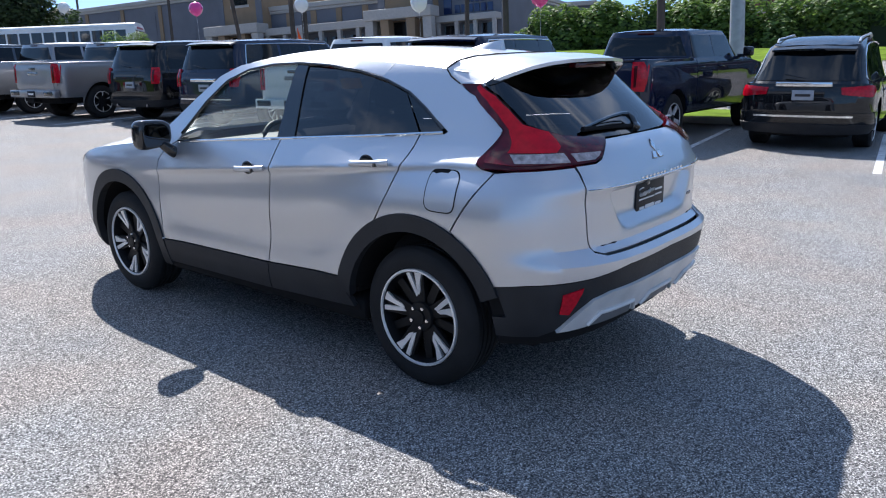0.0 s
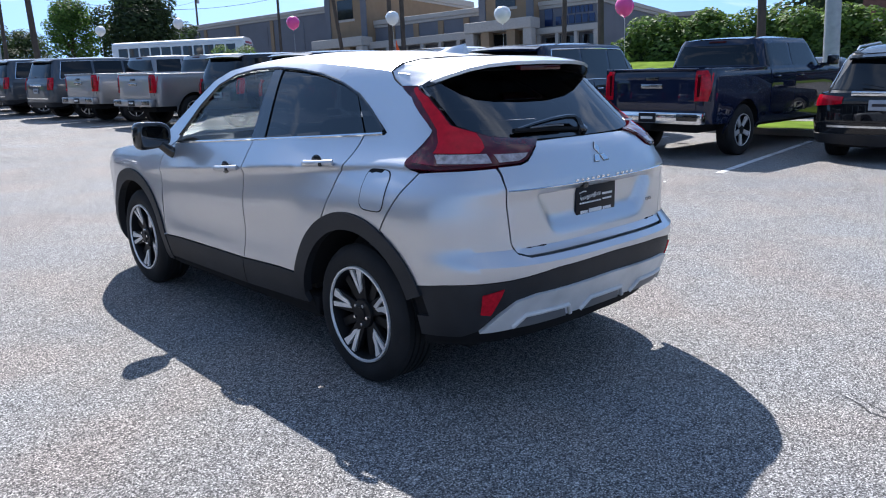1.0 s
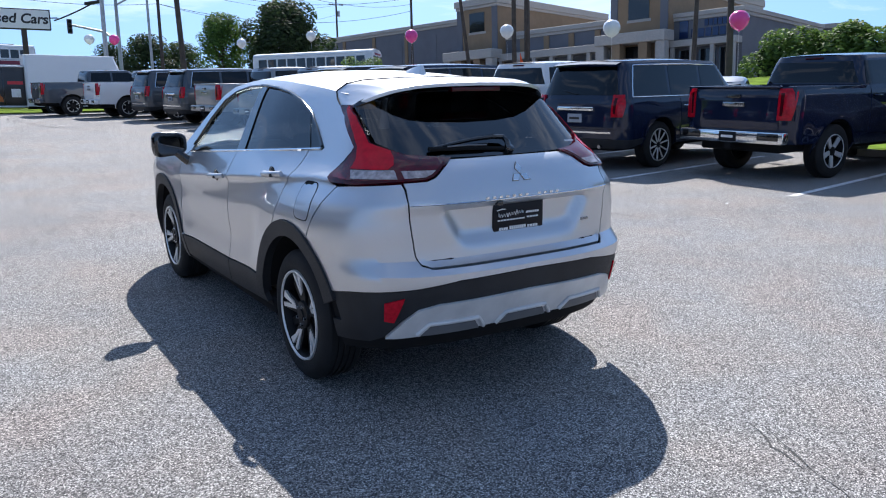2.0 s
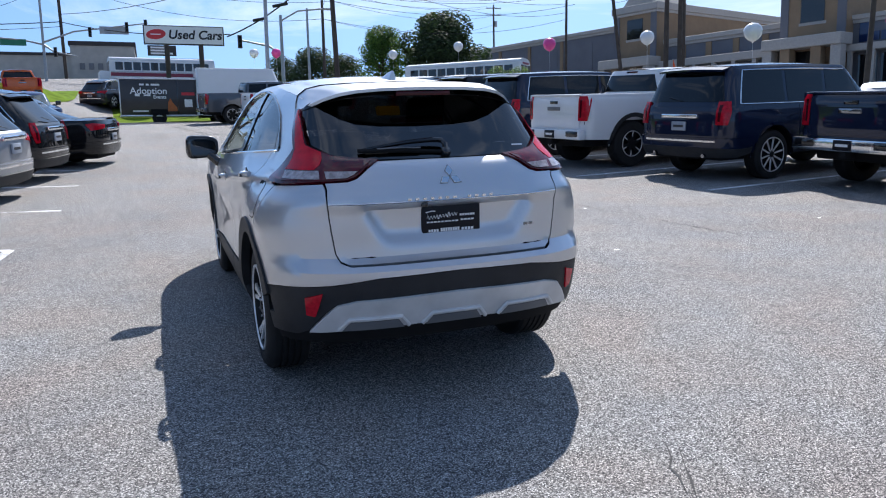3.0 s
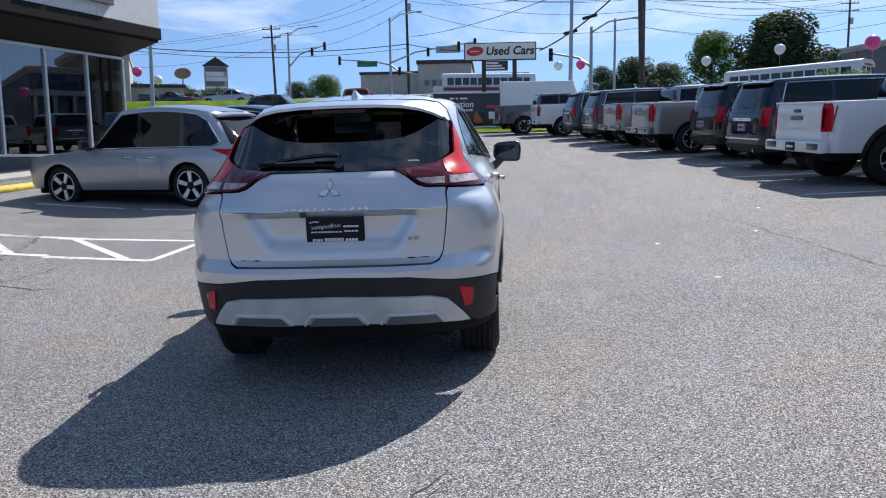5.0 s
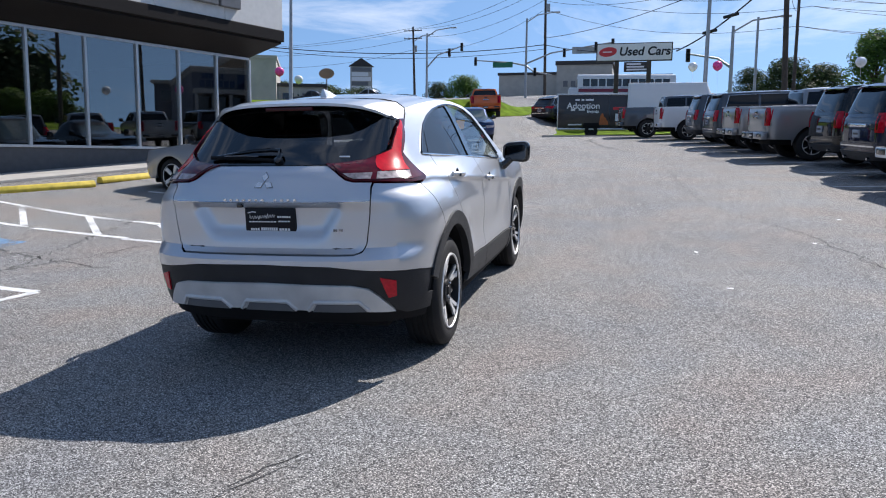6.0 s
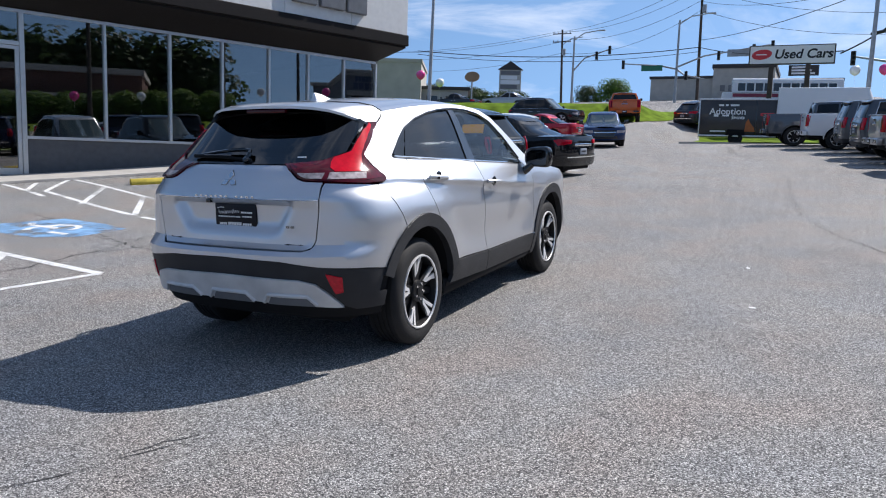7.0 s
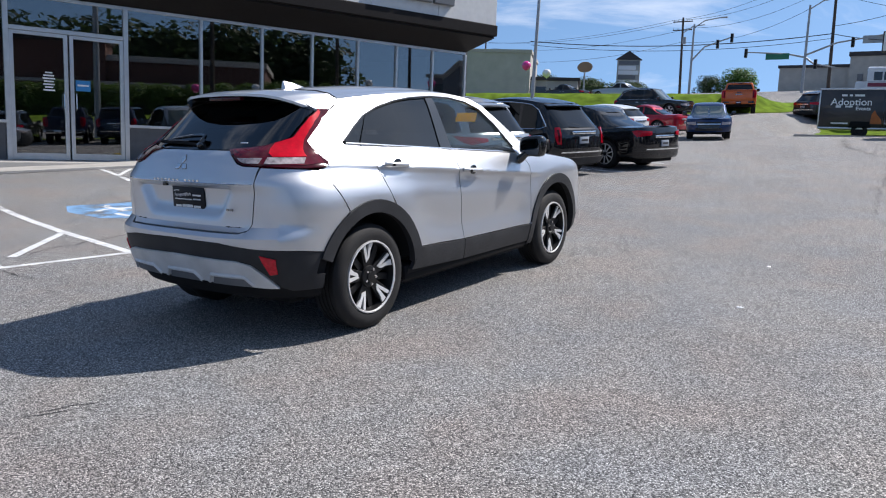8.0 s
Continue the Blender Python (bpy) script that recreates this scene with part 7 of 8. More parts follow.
sedan("dark sedan on the street", CHARCOAL, at_world(-25.5, 60.0, 85, 0.45), "cars by the street")
sedan("silver sedan on the street", GREYSILVER, at_world(-20.5, 61.0, 85, 0.45), "cars by the street")

# ---- signs, poles, wires ----


def pole(name, label, x, y, top, r0, r1, mat, lean=0.0, group=""):
    z = ground_z(x, y)
    e = empty_thing(name, label, "pole", pose(x, y, z - 0.1), group)
    part("shaft", tube_bm([(0, 0, 0), (lean * 0.5, 0, (top - z) * 0.5), (lean, 0, top - z + 0.1)], r0, 12, r1), mat, e)
    return e


def used_cars_sign():
    z = ground_z(1.5, 53.3)
    e = empty_thing("roadside_sign", "white lettered used car sign on two dark posts", "sign", pose(1.45, 53.3, 0, 0, 0, -1))
    part("sign_cabinet", box_bm(-2.68, 2.68, -0.15, 0.15, 8.12, 9.42, 0.03), ROOFDARK, e, "dark sign frame")
    part("sign_face", box_bm(-2.60, 2.60, -0.17, -0.15, 8.19, 9.35), SIGNWHITE, e, "white sign face")
    for x in (-1.20, 1.08):
        part("post", box_bm(x - 0.16, x + 0.16, -0.12, 0.12, z - 0.3, 8.14, 0.02), TIMBER, e, "dark sign post")
    o = part("lettering", text_mesh("Used Cars", 0.84, 0.006, shear=0.18, offset=0.022), SIGNDARK, e, "black italic lettering")
    o.matrix_basis = pose(0.72, -0.178, 8.78, 90, 0, 0)
    b = bmesh.new()
    bmesh.ops.create_uvsphere(b, u_segments=28, v_segments=12, radius=1)
    for v in b.verts:
        v.co = Vector((v.co.x * 0.64, v.co.y * 0.02, v.co.z * 0.34 + 0.06 * v.co.x))
    o = part("logo_shape", b, SIGNRED, e, "red oval logo shape")
    o.matrix_basis = pose(-1.85, -0.172, 8.80)
    part("logo_bar", box_bm(-2.20, -1.55, -0.20, -0.19, 8.76, 8.83), SIGNWHITE, e, smooth=False)


used_cars_sign()

lamp_groups = "light poles on the lot"
p = pole("light_pole", "tall grey steel light pole by the far row", 5.66, 43.6, 13.5, 0.14, 0.09, GALV, 0.1, lamp_groups)
p = pole("light_pole", "grey steel light pole beside the showroom", -19.8, 41.0, 14.0, 0.13, 0.08, GALV, 0.2, lamp_groups)
p = pole("light_pole", "thick pale grey steel light pole on the grass strip", 17.6, 4.8, 10.0, 0.20, 0.16, GALV, 0.0, lamp_groups)
p = pole("light_pole", "grey steel pole at the corner", 8.9, 47.0, 9.9, 0.10, 0.07, GALV, 0.0, lamp_groups)
util = "utility poles"
POLES = {}
for key, x, y, top, lean in (("a", -9.3, 89.8, 22.0, -0.2), ("b", -29.2, 101.3, 19.2, -0.3), ("c", 10.4, 45.0, 14.6, -0.4), ("d", 32.3, 40.3, 15.5, 0.0), ("e", 39.0, 55.0, 15.0, -1.6), ("f", 33.8, 23.4, 15.0, 0.0), ("g", 53.4, 114.0, 23.0, 0.0), ("h", 46.8, 79.0, 18.5, 0.1), ("i", 30.0, 12.4, 15.0, 0.0), ("j", 42.5, 33.0, 15.0, 0.6), ("k", 37.4, 45.0, 15.0, 0.0), ("l", -75.0, 125.0, 21.0, 0.0), ("m", 33.2, 40.0, 15.5, 0.0), ("n", 16.3, 75.9, 17.0, 0.0)):
    e = pole("utility_pole", "weathered timber utility pole", x, y, top, 0.19, 0.13, TIMBER, lean, util)
    zt = top - ground_z(x, y)
    POLES[key] = Vector((x + lean, y, top))
    if key in "abg":
        for dz in (0.4, 1.5):
            part("cross_arm", box_bm(lean - 1.3, lean + 1.3, -0.06, 0.06, zt - dz - 0.1, zt - dz + 0.02, 0.01), TIMBER, e)
            for ix in (-1.2, -0.6, 0.6, 1.2):
                part("insulator", box_bm(lean + ix - 0.05, lean + ix + 0.05, -0.05, 0.05, zt - dz + 0.02, zt - dz + 0.2, 0.02), GALV, e)
        part("transformer", tube_bm([(lean + 0.35, 0, zt - 3.4), (lean + 0.35, 0, zt - 2.5)], 0.26, 12), GALV, e)
    if key in "ab":
        part("lamp_arm", tube_bm([(lean, 0, zt - 2.0), (lean + 1.5, -0.4, zt - 1.2), (lean + 3.2, -0.8, zt - 1.1)], 0.06, 8), GALV, e)


def wire(a, b, sag, r=0.022, label="black overhead cable between poles"):
    a, b = Vector(a), Vector(b)
    pts = [a.lerp(b, t) - Vector((0, 0, sag * 4 * t * (1 - t))) for t in np.linspace(0, 1, 17)]
    o = part("overhead_cable", tube_bm(pts, r, 5), CABLE)
    tagged(o, label, "cable", "overhead cables")


for a, b in (("a", "b"), ("b", "l"), ("a", "n"), ("n", "g"), ("n", "h")):
    for k, (dx, dz) in enumerate(((-1.2, -0.3), (0.6, -0.3), (1.2, -1.4), (0.0, -3.2))):
        wire(POLES[a] + Vector((dx, 0, dz)), POLES[b] + Vector((dx, 0, dz)), 1.0 + 0.2 * k)
for a, b, zs in (("c", "a", (-1.0, -2.2)), ("c", "d", (-0.2, -0.9, -2.0)), ("d", "f", (-0.3, -1.4)), ("f", "i", (-0.4, -1.2)), ("c", "h", (-0.6, -1.4, -2.4)), ("e", "d", (-0.5, -2.0)), ("e", "h", (-0.4,)), ("k", "j", (-0.5, -1.5)), ("c", "n", (-0.4, -1.6))):
    for k, dz in enumerate(zs):
        wire(POLES[a] + Vector((0, 0, dz)), POLES[b] + Vector((0, 0, dz)), 0.9 + 0.3 * k, 0.02)
wire((-40, 78, 13.5), (-9.4, 89.6, 14.6), 0.9, 0.05)
wire((-9.4, 89.6, 14.6), (4.6, 53.7, 9.0), 0.5, 0.04)
wire((-40, 78, 13.1), (-9.4, 89.6, 14.1), 1.0, 0.03)
wire((-9.4, 89.6, 15.4), POLES["c"] + Vector((0, 0, -1.6)), 0.8, 0.03)
wire((4.4, 53.5, 8.8), POLES["c"] + Vector((0, 0, -2.2)), 0.5, 0.05)
for t in (0.35, 0.55):
    q = Vector((4.4, 53.5, 8.8)).lerp(POLES["c"] + Vector((0, 0, -2.2)), t) - Vector((0, 0, 0.45))
    o = part("cable_splice", tube_bm([q - Vector((0.35, -0.6, -0.03)), q + Vector((0.35, -0.6, 0.03))], 0.11, 8), CABLE)
    tagged(o, "black splice case on the overhead cable", "cable splice")


def signal(e, x, y, z, yaw=0.0):
    h = part("signal_head", box_bm(x - 0.15, x + 0.15, y - 0.11, y + 0.11, z - 0.46, z + 0.46, 0.04), SIGNALYELLOW, e, "dark traffic signal head")
    for k in range(3):
        part("signal_visor", tube_bm([(x, y - 0.11, z - 0.28 + 0.28 * k), (x, y - 0.26, z - 0.28 + 0.28 * k)], 0.10, 10), UNDER, h)


def mast(x, y, top, arms):
    z = ground_z(x, y)
    e = empty_thing("signal_mast", "grey steel traffic signal mast with a long arm", "traffic signal", pose(x, y, 0), "traffic signals")
    part("shaft", tube_bm([(0, 0, z - 0.2), (0, 0, top)], 0.15, 12, 0.10), GALV, e)
    for (dx, dy, za, zb), heads, plates in arms:
        part("mast_arm", tube_bm([(0, 0, za), (dx * 0.3, dy * 0.3, za + (zb - za) * 0.6), (dx, dy, zb)], 0.10, 8, 0.06), GALV, e)
        for f in heads:
            signal(e, dx * f, dy * f, za + (zb - za) * (0.3 + 0.7 * f) - 0.1)
        for f, w, h, mat in plates:
            part("street_name_plate", box_bm(dx * f - w, dx * f + w, dy * f - 0.02, dy * f + 0.02, za + (zb - za) * (0.3 + 0.7 * f) - 0.3 - h, za + (zb - za) * (0.3 + 0.7 * f) + h - 0.2), mat, e)
    part("lamp_arm", tube_bm([(0, 0, top - 0.4), (1.2, -0.2, top + 0.3), (3.0, -0.4, top + 0.5)], 0.06, 8), GALV, e)
    part("lamp_head", box_bm(2.9, 3.6, -0.55, -0.25, top + 0.42, top + 0.55, 0.03), GALV, e)


mast(-22.2, 82.4, 15.2, [((4.6, -1.0, 11.3, 13.6), (0.62, 0.95), ())])
mast(-10.2, 79.6, 16.0, [((9.5, -3.5, 11.2, 12.8), (0.45, 0.80, 0.98), ((0.68, 1.3, 0.3, GALV),)), ((-5.6, -0.6, 11.0, 11.6), (0.98,), ((0.45, 1.1, 0.25, SIGNGREEN),)), ((2.9, -0.5, 11.0, 9.9), (0.35,), ())])
mast(8.0, 52.0, 10.2, [((-3.0, 0.6, 7.4, 8.5), (0.95,), ())])


def tower_sign():
    z = ground_z(-50.3, 136.4)
    e = empty_thing("pylon_sign", "pale shopping centre pylon sign with a dark roof", "sign", pose(-50.3, 136.4, 0, 0, 0, 20))
    part("pylon", box_bm(-2.1, 2.1, -0.5, 0.5, 13.2, 18.0, 0.05), TANWALL, e)
    part("pylon_roof", prism_bm([(-2.4, 18.0), (2.4, 18.0), (0.0, 19.6)], -0.7, 0.7, "y"), ROOFDARK, e, smooth=False)
    for x in (-1.6, 1.6):
        part("post", box_bm(x - 0.2, x + 0.2, -0.2, 0.2, z - 0.5, 13.3), TANWALL, e)
    for k in range(5):
        part("sign_panel", box_bm(-1.85, 1.85 - 0.5 * (k % 2), -0.56, -0.5, 13.5 + 0.88 * k, 14.25 + 0.88 * k), GREYLETTER if k in (1, 4) else SIGNWHITE, e)
    q = empty_thing("oval_sign", "small brown oval sign on a post", "sign", pose(-33.0, 78.3, 0))
    part("post", tube_bm([(0, 0, ground_z(-33, 78.3)), (0, 0, 9.9)], 0.1, 8), GALV, q)
    b = bmesh.new()
    bmesh.ops.create_uvsphere(b, u_segments=20, v_segments=10, radius=1)
    for v in b.verts:
        v.co = Vector((v.co.x * 0.95, v.co.y * 0.12, v.co.z * 0.6 + 10.4))
    part("sign_face", b, TAN, q)


tower_sign()

# ---- buildings further off ----


def far_store():
    e = empty_thing("furniture_store", "low tan store with a dark roof edge across the street", "building", pose(0, 120, 0))
    z = ground_z(-8, 120) - 0.5
    part("wall", box_bm(-20.4, -11.0, 0, 14, z, 14.2), TANWALL, e)
    part("roof_edge", box_bm(-20.6, -10.9, -0.2, 14.2, 14.2, 14.6), ROOFDARK, e)
    part("wall", box_bm(-11.0, -2.4, -0.8, 14, z, 15.6), TANWALL, e)
    part("roof_edge", box_bm(-11.2, -2.2, -1.0, 14.2, 15.6, 16.2), ROOFDARK, e)
    part("wall", box_bm(-2.4, 6.5, 0.4, 14, z, 13.6), TANWALL, e)
    part("roof_edge", box_bm(-2.4, 6.8, 0.2, 14.2, 13.6, 14.1), ROOFDARK, e)
    for k in range(6):
        part("sign_bar", box_bm(-9.9 + 1.2 * k, -9.2 + 1.2 * k, -0.95, -0.8, 12.2, 13.1), GREYLETTER, e)
    part("red_sign", box_bm(0.4, 5.0, 0.2, 0.4, 11.6, 12.6), SIGNRED, e)
    part("roof_sign", box_bm(-0.6, 3.4, -1.4, -1.1, 14.3, 15.8, 0.03), ROOFDARK, e)
    for k in range(3):
        part("lettering_bar", box_bm(-0.2, 2.9 - 0.5 * k, -1.46, -1.4, 14.5 + 0.42 * k, 14.75 + 0.42 * k), SIGNWHITE, e)
    for x in (-18.5, -15.5, -13, 1.0, 3.5):
        w = part("window", box_bm(x - 0.7, x + 0.7, -0.03 if x < 0 else 0.37, 0.3 if x < 0 else 0.5, 8.9, 10.9), DARKGLASS, e)
    g = empty_thing("grey_store", "plain grey store with red sign bars past the showroom", "building", pose(-32.2, 58.6, 0, 0, 0, 24))
    zz = ground_z(-29, 60) - 0.6
    part("wall", box_bm(-9.0, 2.4, 0, 10, zz, 9.7), TANWALL, g)
    part("roof_edge", box_bm(-9.2, 2.5, -0.1, 10.1, 9.7, 10.0), CREAM, g)
    part("wall", box_bm(2.4, 6.8, 1.5, 9, zz, 7.4), TANWALL, g)
    part("roof_edge", box_bm(2.4, 7.0, 1.3, 9.1, 7.4, 7.7), ROOFDARK, g)
    for k in range(4):
        part("sign_bar", box_bm(-7.6 + 1.1 * k, -6.8 + 1.1 * k, -0.08, 0.02, 7.2, 7.8), GREYLETTER, g)
    for x in (3.4, 5.2):
        part("window", box_bm(x - 0.5, x + 0.5, 1.45, 1.6, zz + 1.2, zz + 2.6), DARKGLASS, g)


far_store()


def big_store():
    p0, ang = Vector((52.0, 118.0)), math.atan2(-0.9697, 0.2446)
    e = empty_thing("retail_store", "long blue-grey stucco store with tan towers and cream cornices", "building", pose(p0.x, p0.y, 0, 0, 0, math.degrees(ang)))
    # local x along the front, local -y faces the lot
    base = 4.0

    def block(x0, x1, y0, top, mat, cornice=0.5):
        part("wall", box_bm(x0, x1, y0, 26, base, top), mat, e, smooth=False)
        b = bmesh.new()
        add_box(b, x0 - 0.3, x1 + 0.3, y0 - 0.35, 26.3, top, top + cornice, 0.08)
        add_box(b, x0 - 0.15, x1 + 0.15, y0 - 0.18, 26.1, top - 0.35, top, 0.04)
        part("cornice", b, CREAM, e, "cream cornice", smooth=False)
    block(-12, 32.2, 0.0, 15.6, STORE)
    block(39.3, 56.4, 0.5, 12.8, STORE, 0.6)
    block(63.6, 71.4, 0.3, 12.6, STORE, 0.5)
    for a, b, top in ((32.2, 39.3, 17.2), (56.4, 63.6, 16.2)):
        block(a, b, -1.2, top, TAN, 0.9)
        c = 0.5 * (a + b)
        part("tower_cap", prism_bm([(a + 0.6, top + 0.9), (b - 0.6, top + 0.9), (b - 1.6, top + 2.0), (a + 1.6, top + 2.0)], -0.4, 6, "y"), CREAM, e, smooth=False)
        part("tower_window", box_bm(c - 1.3, c + 1.3, -1.28, -1.0, top - 3.4, top - 0.9), DARKGLASS, e, "dark square tower window", smooth=False)
        part("window_surround", box_bm(c - 1.5, c + 1.5, -1.25, -1.05, top - 3.7, top - 3.4), CREAM, e, smooth=False)
        part("portico", box_bm(a - 0.8, b + 0.8, -3.6, -1.2, 10.0, 11.2, 0.1), CREAM, e, "cream portico", smooth=False)
        for x in (a - 0.2, a + 1.9, b - 1.9, b + 0.2):
            part("column", box_bm(x - 0.55, x + 0.55, -3.4, -2.3, base, 10.0, 0.05), TAN if x in (a + 1.9, b - 1.9) else CREAM, e, smooth=False)
        part("doorway", box_bm(c - 1.6, c + 1.6, -1.27, -1.0, base, 9.8), DARKGLASS, e, smooth=False)
        for x in (a + 0.45, b - 0.45):
            part("pilaster", box_bm(x - 0.45, x + 0.45, -1.32, -1.1, 11.2, top - 0.35), STORE, e, smooth=False)
    for x in np.arange(-8, 26, 7.2):
        part("pilaster", box_bm(x - 0.3, x + 0.3, -0.18, 0.1, base, 15.2), TAN, e, smooth=False)
        part("wall_panel", box_bm(x + 1.0, x + 6.2, -0.06, 0.1, 8.6, 14.4), STORE, e, smooth=False)
    for x in (42.2, 46.0, 49.8, 53.6):
        part("pilaster", box_bm(x - 0.4, x + 0.4, 0.36, 0.6, 10.6, 12.4), TAN, e, smooth=False)
    part("arcade_roof", box_bm(39.3, 56.4, -1.8, 0.5, 9.6, 10.5, 0.06), CREAM, e, "cream arcade roof", smooth=False)
    part("arcade_roof", box_bm(63.6, 71.4, -1.5, 0.3, 9.3, 10.0, 0.06), CREAM, e, "cream arcade roof", smooth=False)
    for x in np.arange(40.1, 56.5, 2.7):
        part("column", box_bm(x - 0.25, x + 0.25, -1.7, -1.2, base, 9.6), CREAM, e, smooth=False)
    for x in np.arange(64.2, 71.5, 2.3):
        part("column", box_bm(x - 0.2, x + 0.2, -1.4, -1.0, base, 9.3), CREAM, e, smooth=False)
    for x in list(np.arange(41.4, 56, 2.7)) + list(np.arange(65.3, 71, 2.3)):
        part("shop_window", box_bm(x - 0.95, x + 0.95, 0.2 if x > 60 else 0.42, 0.6, base + 1, 9.0), DARKGLASS, e, smooth=False)
    part("logo_panel", box_bm(64.3, 65.3, 0.18, 0.3, 10.3, 12.2), BLUEPAINT, e, "blue logo panel", smooth=False)
    for x0, x1, z0, z1 in ((67.2, 70.3, 11.45, 12.15), (65.7, 70.6, 10.35, 11.25)):
        n = 6
        for k in range(n):
            w = (x1 - x0) / n
            part("sign_bar", box_bm(x0 + w * k, x0 + w * k + 0.78 * w, 0.18, 0.3, z0, z1), BLUEPAINT, e, smooth=False)
    f = empty_thing("office_block", "plain pale flat-roofed block beyond the hedge", "building", pose(99, 60, 0, 0, 0, -58))
    part("wall", box_bm(-6, 6, 0, 8, 6, 13.2), STORE, f)
    part("roof_edge", box_bm(-6.5, 6.5, -0.4, 8.4, 13.2, 13.8), CREAM, f)
    for x in (-4, -1.3, 1.3, 4):
        part("window", box_bm(x - 0.8, x + 0.8, -0.04, 0.2, 10.2, 12.0), DARKGLASS, f)


big_store()


def brick_store():
    """The long low store across the side street, which the showroom's glass mirrors."""
    e = empty_thing("brick_store", "long dark brick store mirrored in the showroom glass", "building", pose(70, -6, 0, 0, 0, -80))
    z = ground_z(70, -6) - 1.0
    part("wall", box_bm(-27, 20, 0, 16, z, 9.6), BRICK, e, smooth=False)
    part("roof_edge", box_bm(-27.3, 20.3, -0.3, 16.3, 9.6, 10.3, 0.05), CREAM, e, smooth=False)
    part("raised_front", box_bm(-8, 6, -0.5, 3, z, 11.6), BRICK, e, smooth=False)
    part("roof_edge", box_bm(-8.3, 6.3, -0.8, 3.3, 11.6, 12.1, 0.05), ROOFDARK, e, smooth=False)
    part("awning", box_bm(-26, 19, -2.0, 0.0, 6.6, 7.0, 0.03), CREAM, e, "pale awning", smooth=False)
    for k in range(12):
        x = -25.5 + 3.8 * k
        part("shop_window", box_bm(x, x + 2.7, -0.04 if not -9 < x < 5 else -0.54, 0.2, z + 1.4, 6.4), DARKGLASS, e, smooth=False)


BRICK = simple("dark_red_brick", (0.13, 0.065, 0.05), 0.9, spread=0.25, scale=3.0, bump=0.4, bump_scale=25)
brick_store()

# ---- buses ----


def bus(m, label, stripe_mat):
    b = empty_thing("school_bus", label, "bus", m, "buses")
    L, w = 10.2, 1.2
    bm = box_bm(-L / 2, L / 2, -w, w, 0.55, 2.9, 0.12, 3)
    part("body", bm, BUSWHITE, b)
    part("roof", prism_bm([(-w, 2.86), (-w + 0.12, 3.02), (-0.6, 3.14), (0.6, 3.14), (w - 0.12, 3.02), (w, 2.86)], -L / 2 + 0.06, L / 2 - 0.06, "x"), BUSWHITE, b)
    part("bonnet", box_bm(-L / 2 - 0.9, -L / 2 + 0.1, -w + 0.1, w - 0.1, 0.6, 1.75, 0.15, 3), BUSWHITE, b)
    for s in (-1, 1):
        for k in range(11):
            x = -L / 2 + 0.55 + k * 0.83
            wi = part("side_window", box_bm(x, x + 0.70, min(s * w, s * (w + 0.012)), max(s * w, s * (w + 0.012)), 1.85, 2.62, 0.0), DARKGLASS, b, "dark bus window", smooth=False)
        part("body_stripe", box_bm(-L / 2 + 0.1, L / 2 - 0.1, min(s * w, s * (w + 0.012)), max(s * w, s * (w + 0.012)), 1.25, 1.6), stripe_mat, b, smooth=False)
        part("rub_rail", box_bm(-L / 2 + 0.1, L / 2 - 0.1, min(s * w, s * (w + 0.03)), max(s * w, s * (w + 0.03)), 1.66, 1.72), GALV, b, smooth=False)
        for x in (-L / 2 + 0.5, L / 2 - 2.6):
            wh = part("wheel", lathe_x([(-0.25, 0.3), (-0.25, 0.46), (-0.2, 0.5), (-0.05, 0.5), (0, 0.46), (0, 0.3), (-0.06, 0.28), (-0.06, 0.001)], 24), RUBBER, b)
            wh.matrix_basis = pose(x, s * (w + 0.02), 0.5, 0, 0, 90 * s)
    for y in (-0.75, 0.0, 0.75):
        part("rear_window", box_bm(L / 2, L / 2 + 0.012, y - 0.3, y + 0.3, 1.85, 2.6), DARKGLASS, b, smooth=False)
    part("windscreen", box_bm(-L / 2 - 0.012, -L / 2, -w + 0.15, w - 0.15, 1.75, 2.7), DARKGLASS, b, smooth=False)
    part("roof_light_bar", box_bm(L / 2 - 0.1, L / 2 + 0.05, -0.7, 0.7, 2.68, 2.84, 0.03), BUSRED, b)


bus(pose(23.4, 54.6, ground_z(23.4, 54.6) + 0.6, 0, 0, -46), "white school bus with dark windows on the street", BUSBLUE)
bus(pose(0.4, 80.5, ground_z(0.4, 80.5) - 1.1, 0, 0, 8), "white school bus with a maroon stripe further off", BUSRED)

# ---- balloons, flag ----


def balloon(x, y, z, mat, label, r=0.30):
    b = lathe_z([(0.001, -r * 1.12), (0.03, -r * 1.10), (0.02, -r * 1.03), (r * 0.45, -r * 0.86), (r * 0.78, -r * 0.55), (r * 0.97, -r * 0.1), (r * 0.98, r * 0.25), (r * 0.82, r * 0.62), (r * 0.5, r * 0.88), (0.001, r)], 24)
    e = empty_thing("balloon", label, "balloon", pose(x, y, z), "balloons over the car park")
    part("skin", b, mat, e)
    zg = ground_z(x, y) + 1.7
    part("string", tube_bm([(0, 0, -r * 1.1), (0.03, 0.02, 0.5 * (zg - z)), (0, 0, zg - z)], 0.004, 4), WHITEPRINT, e)


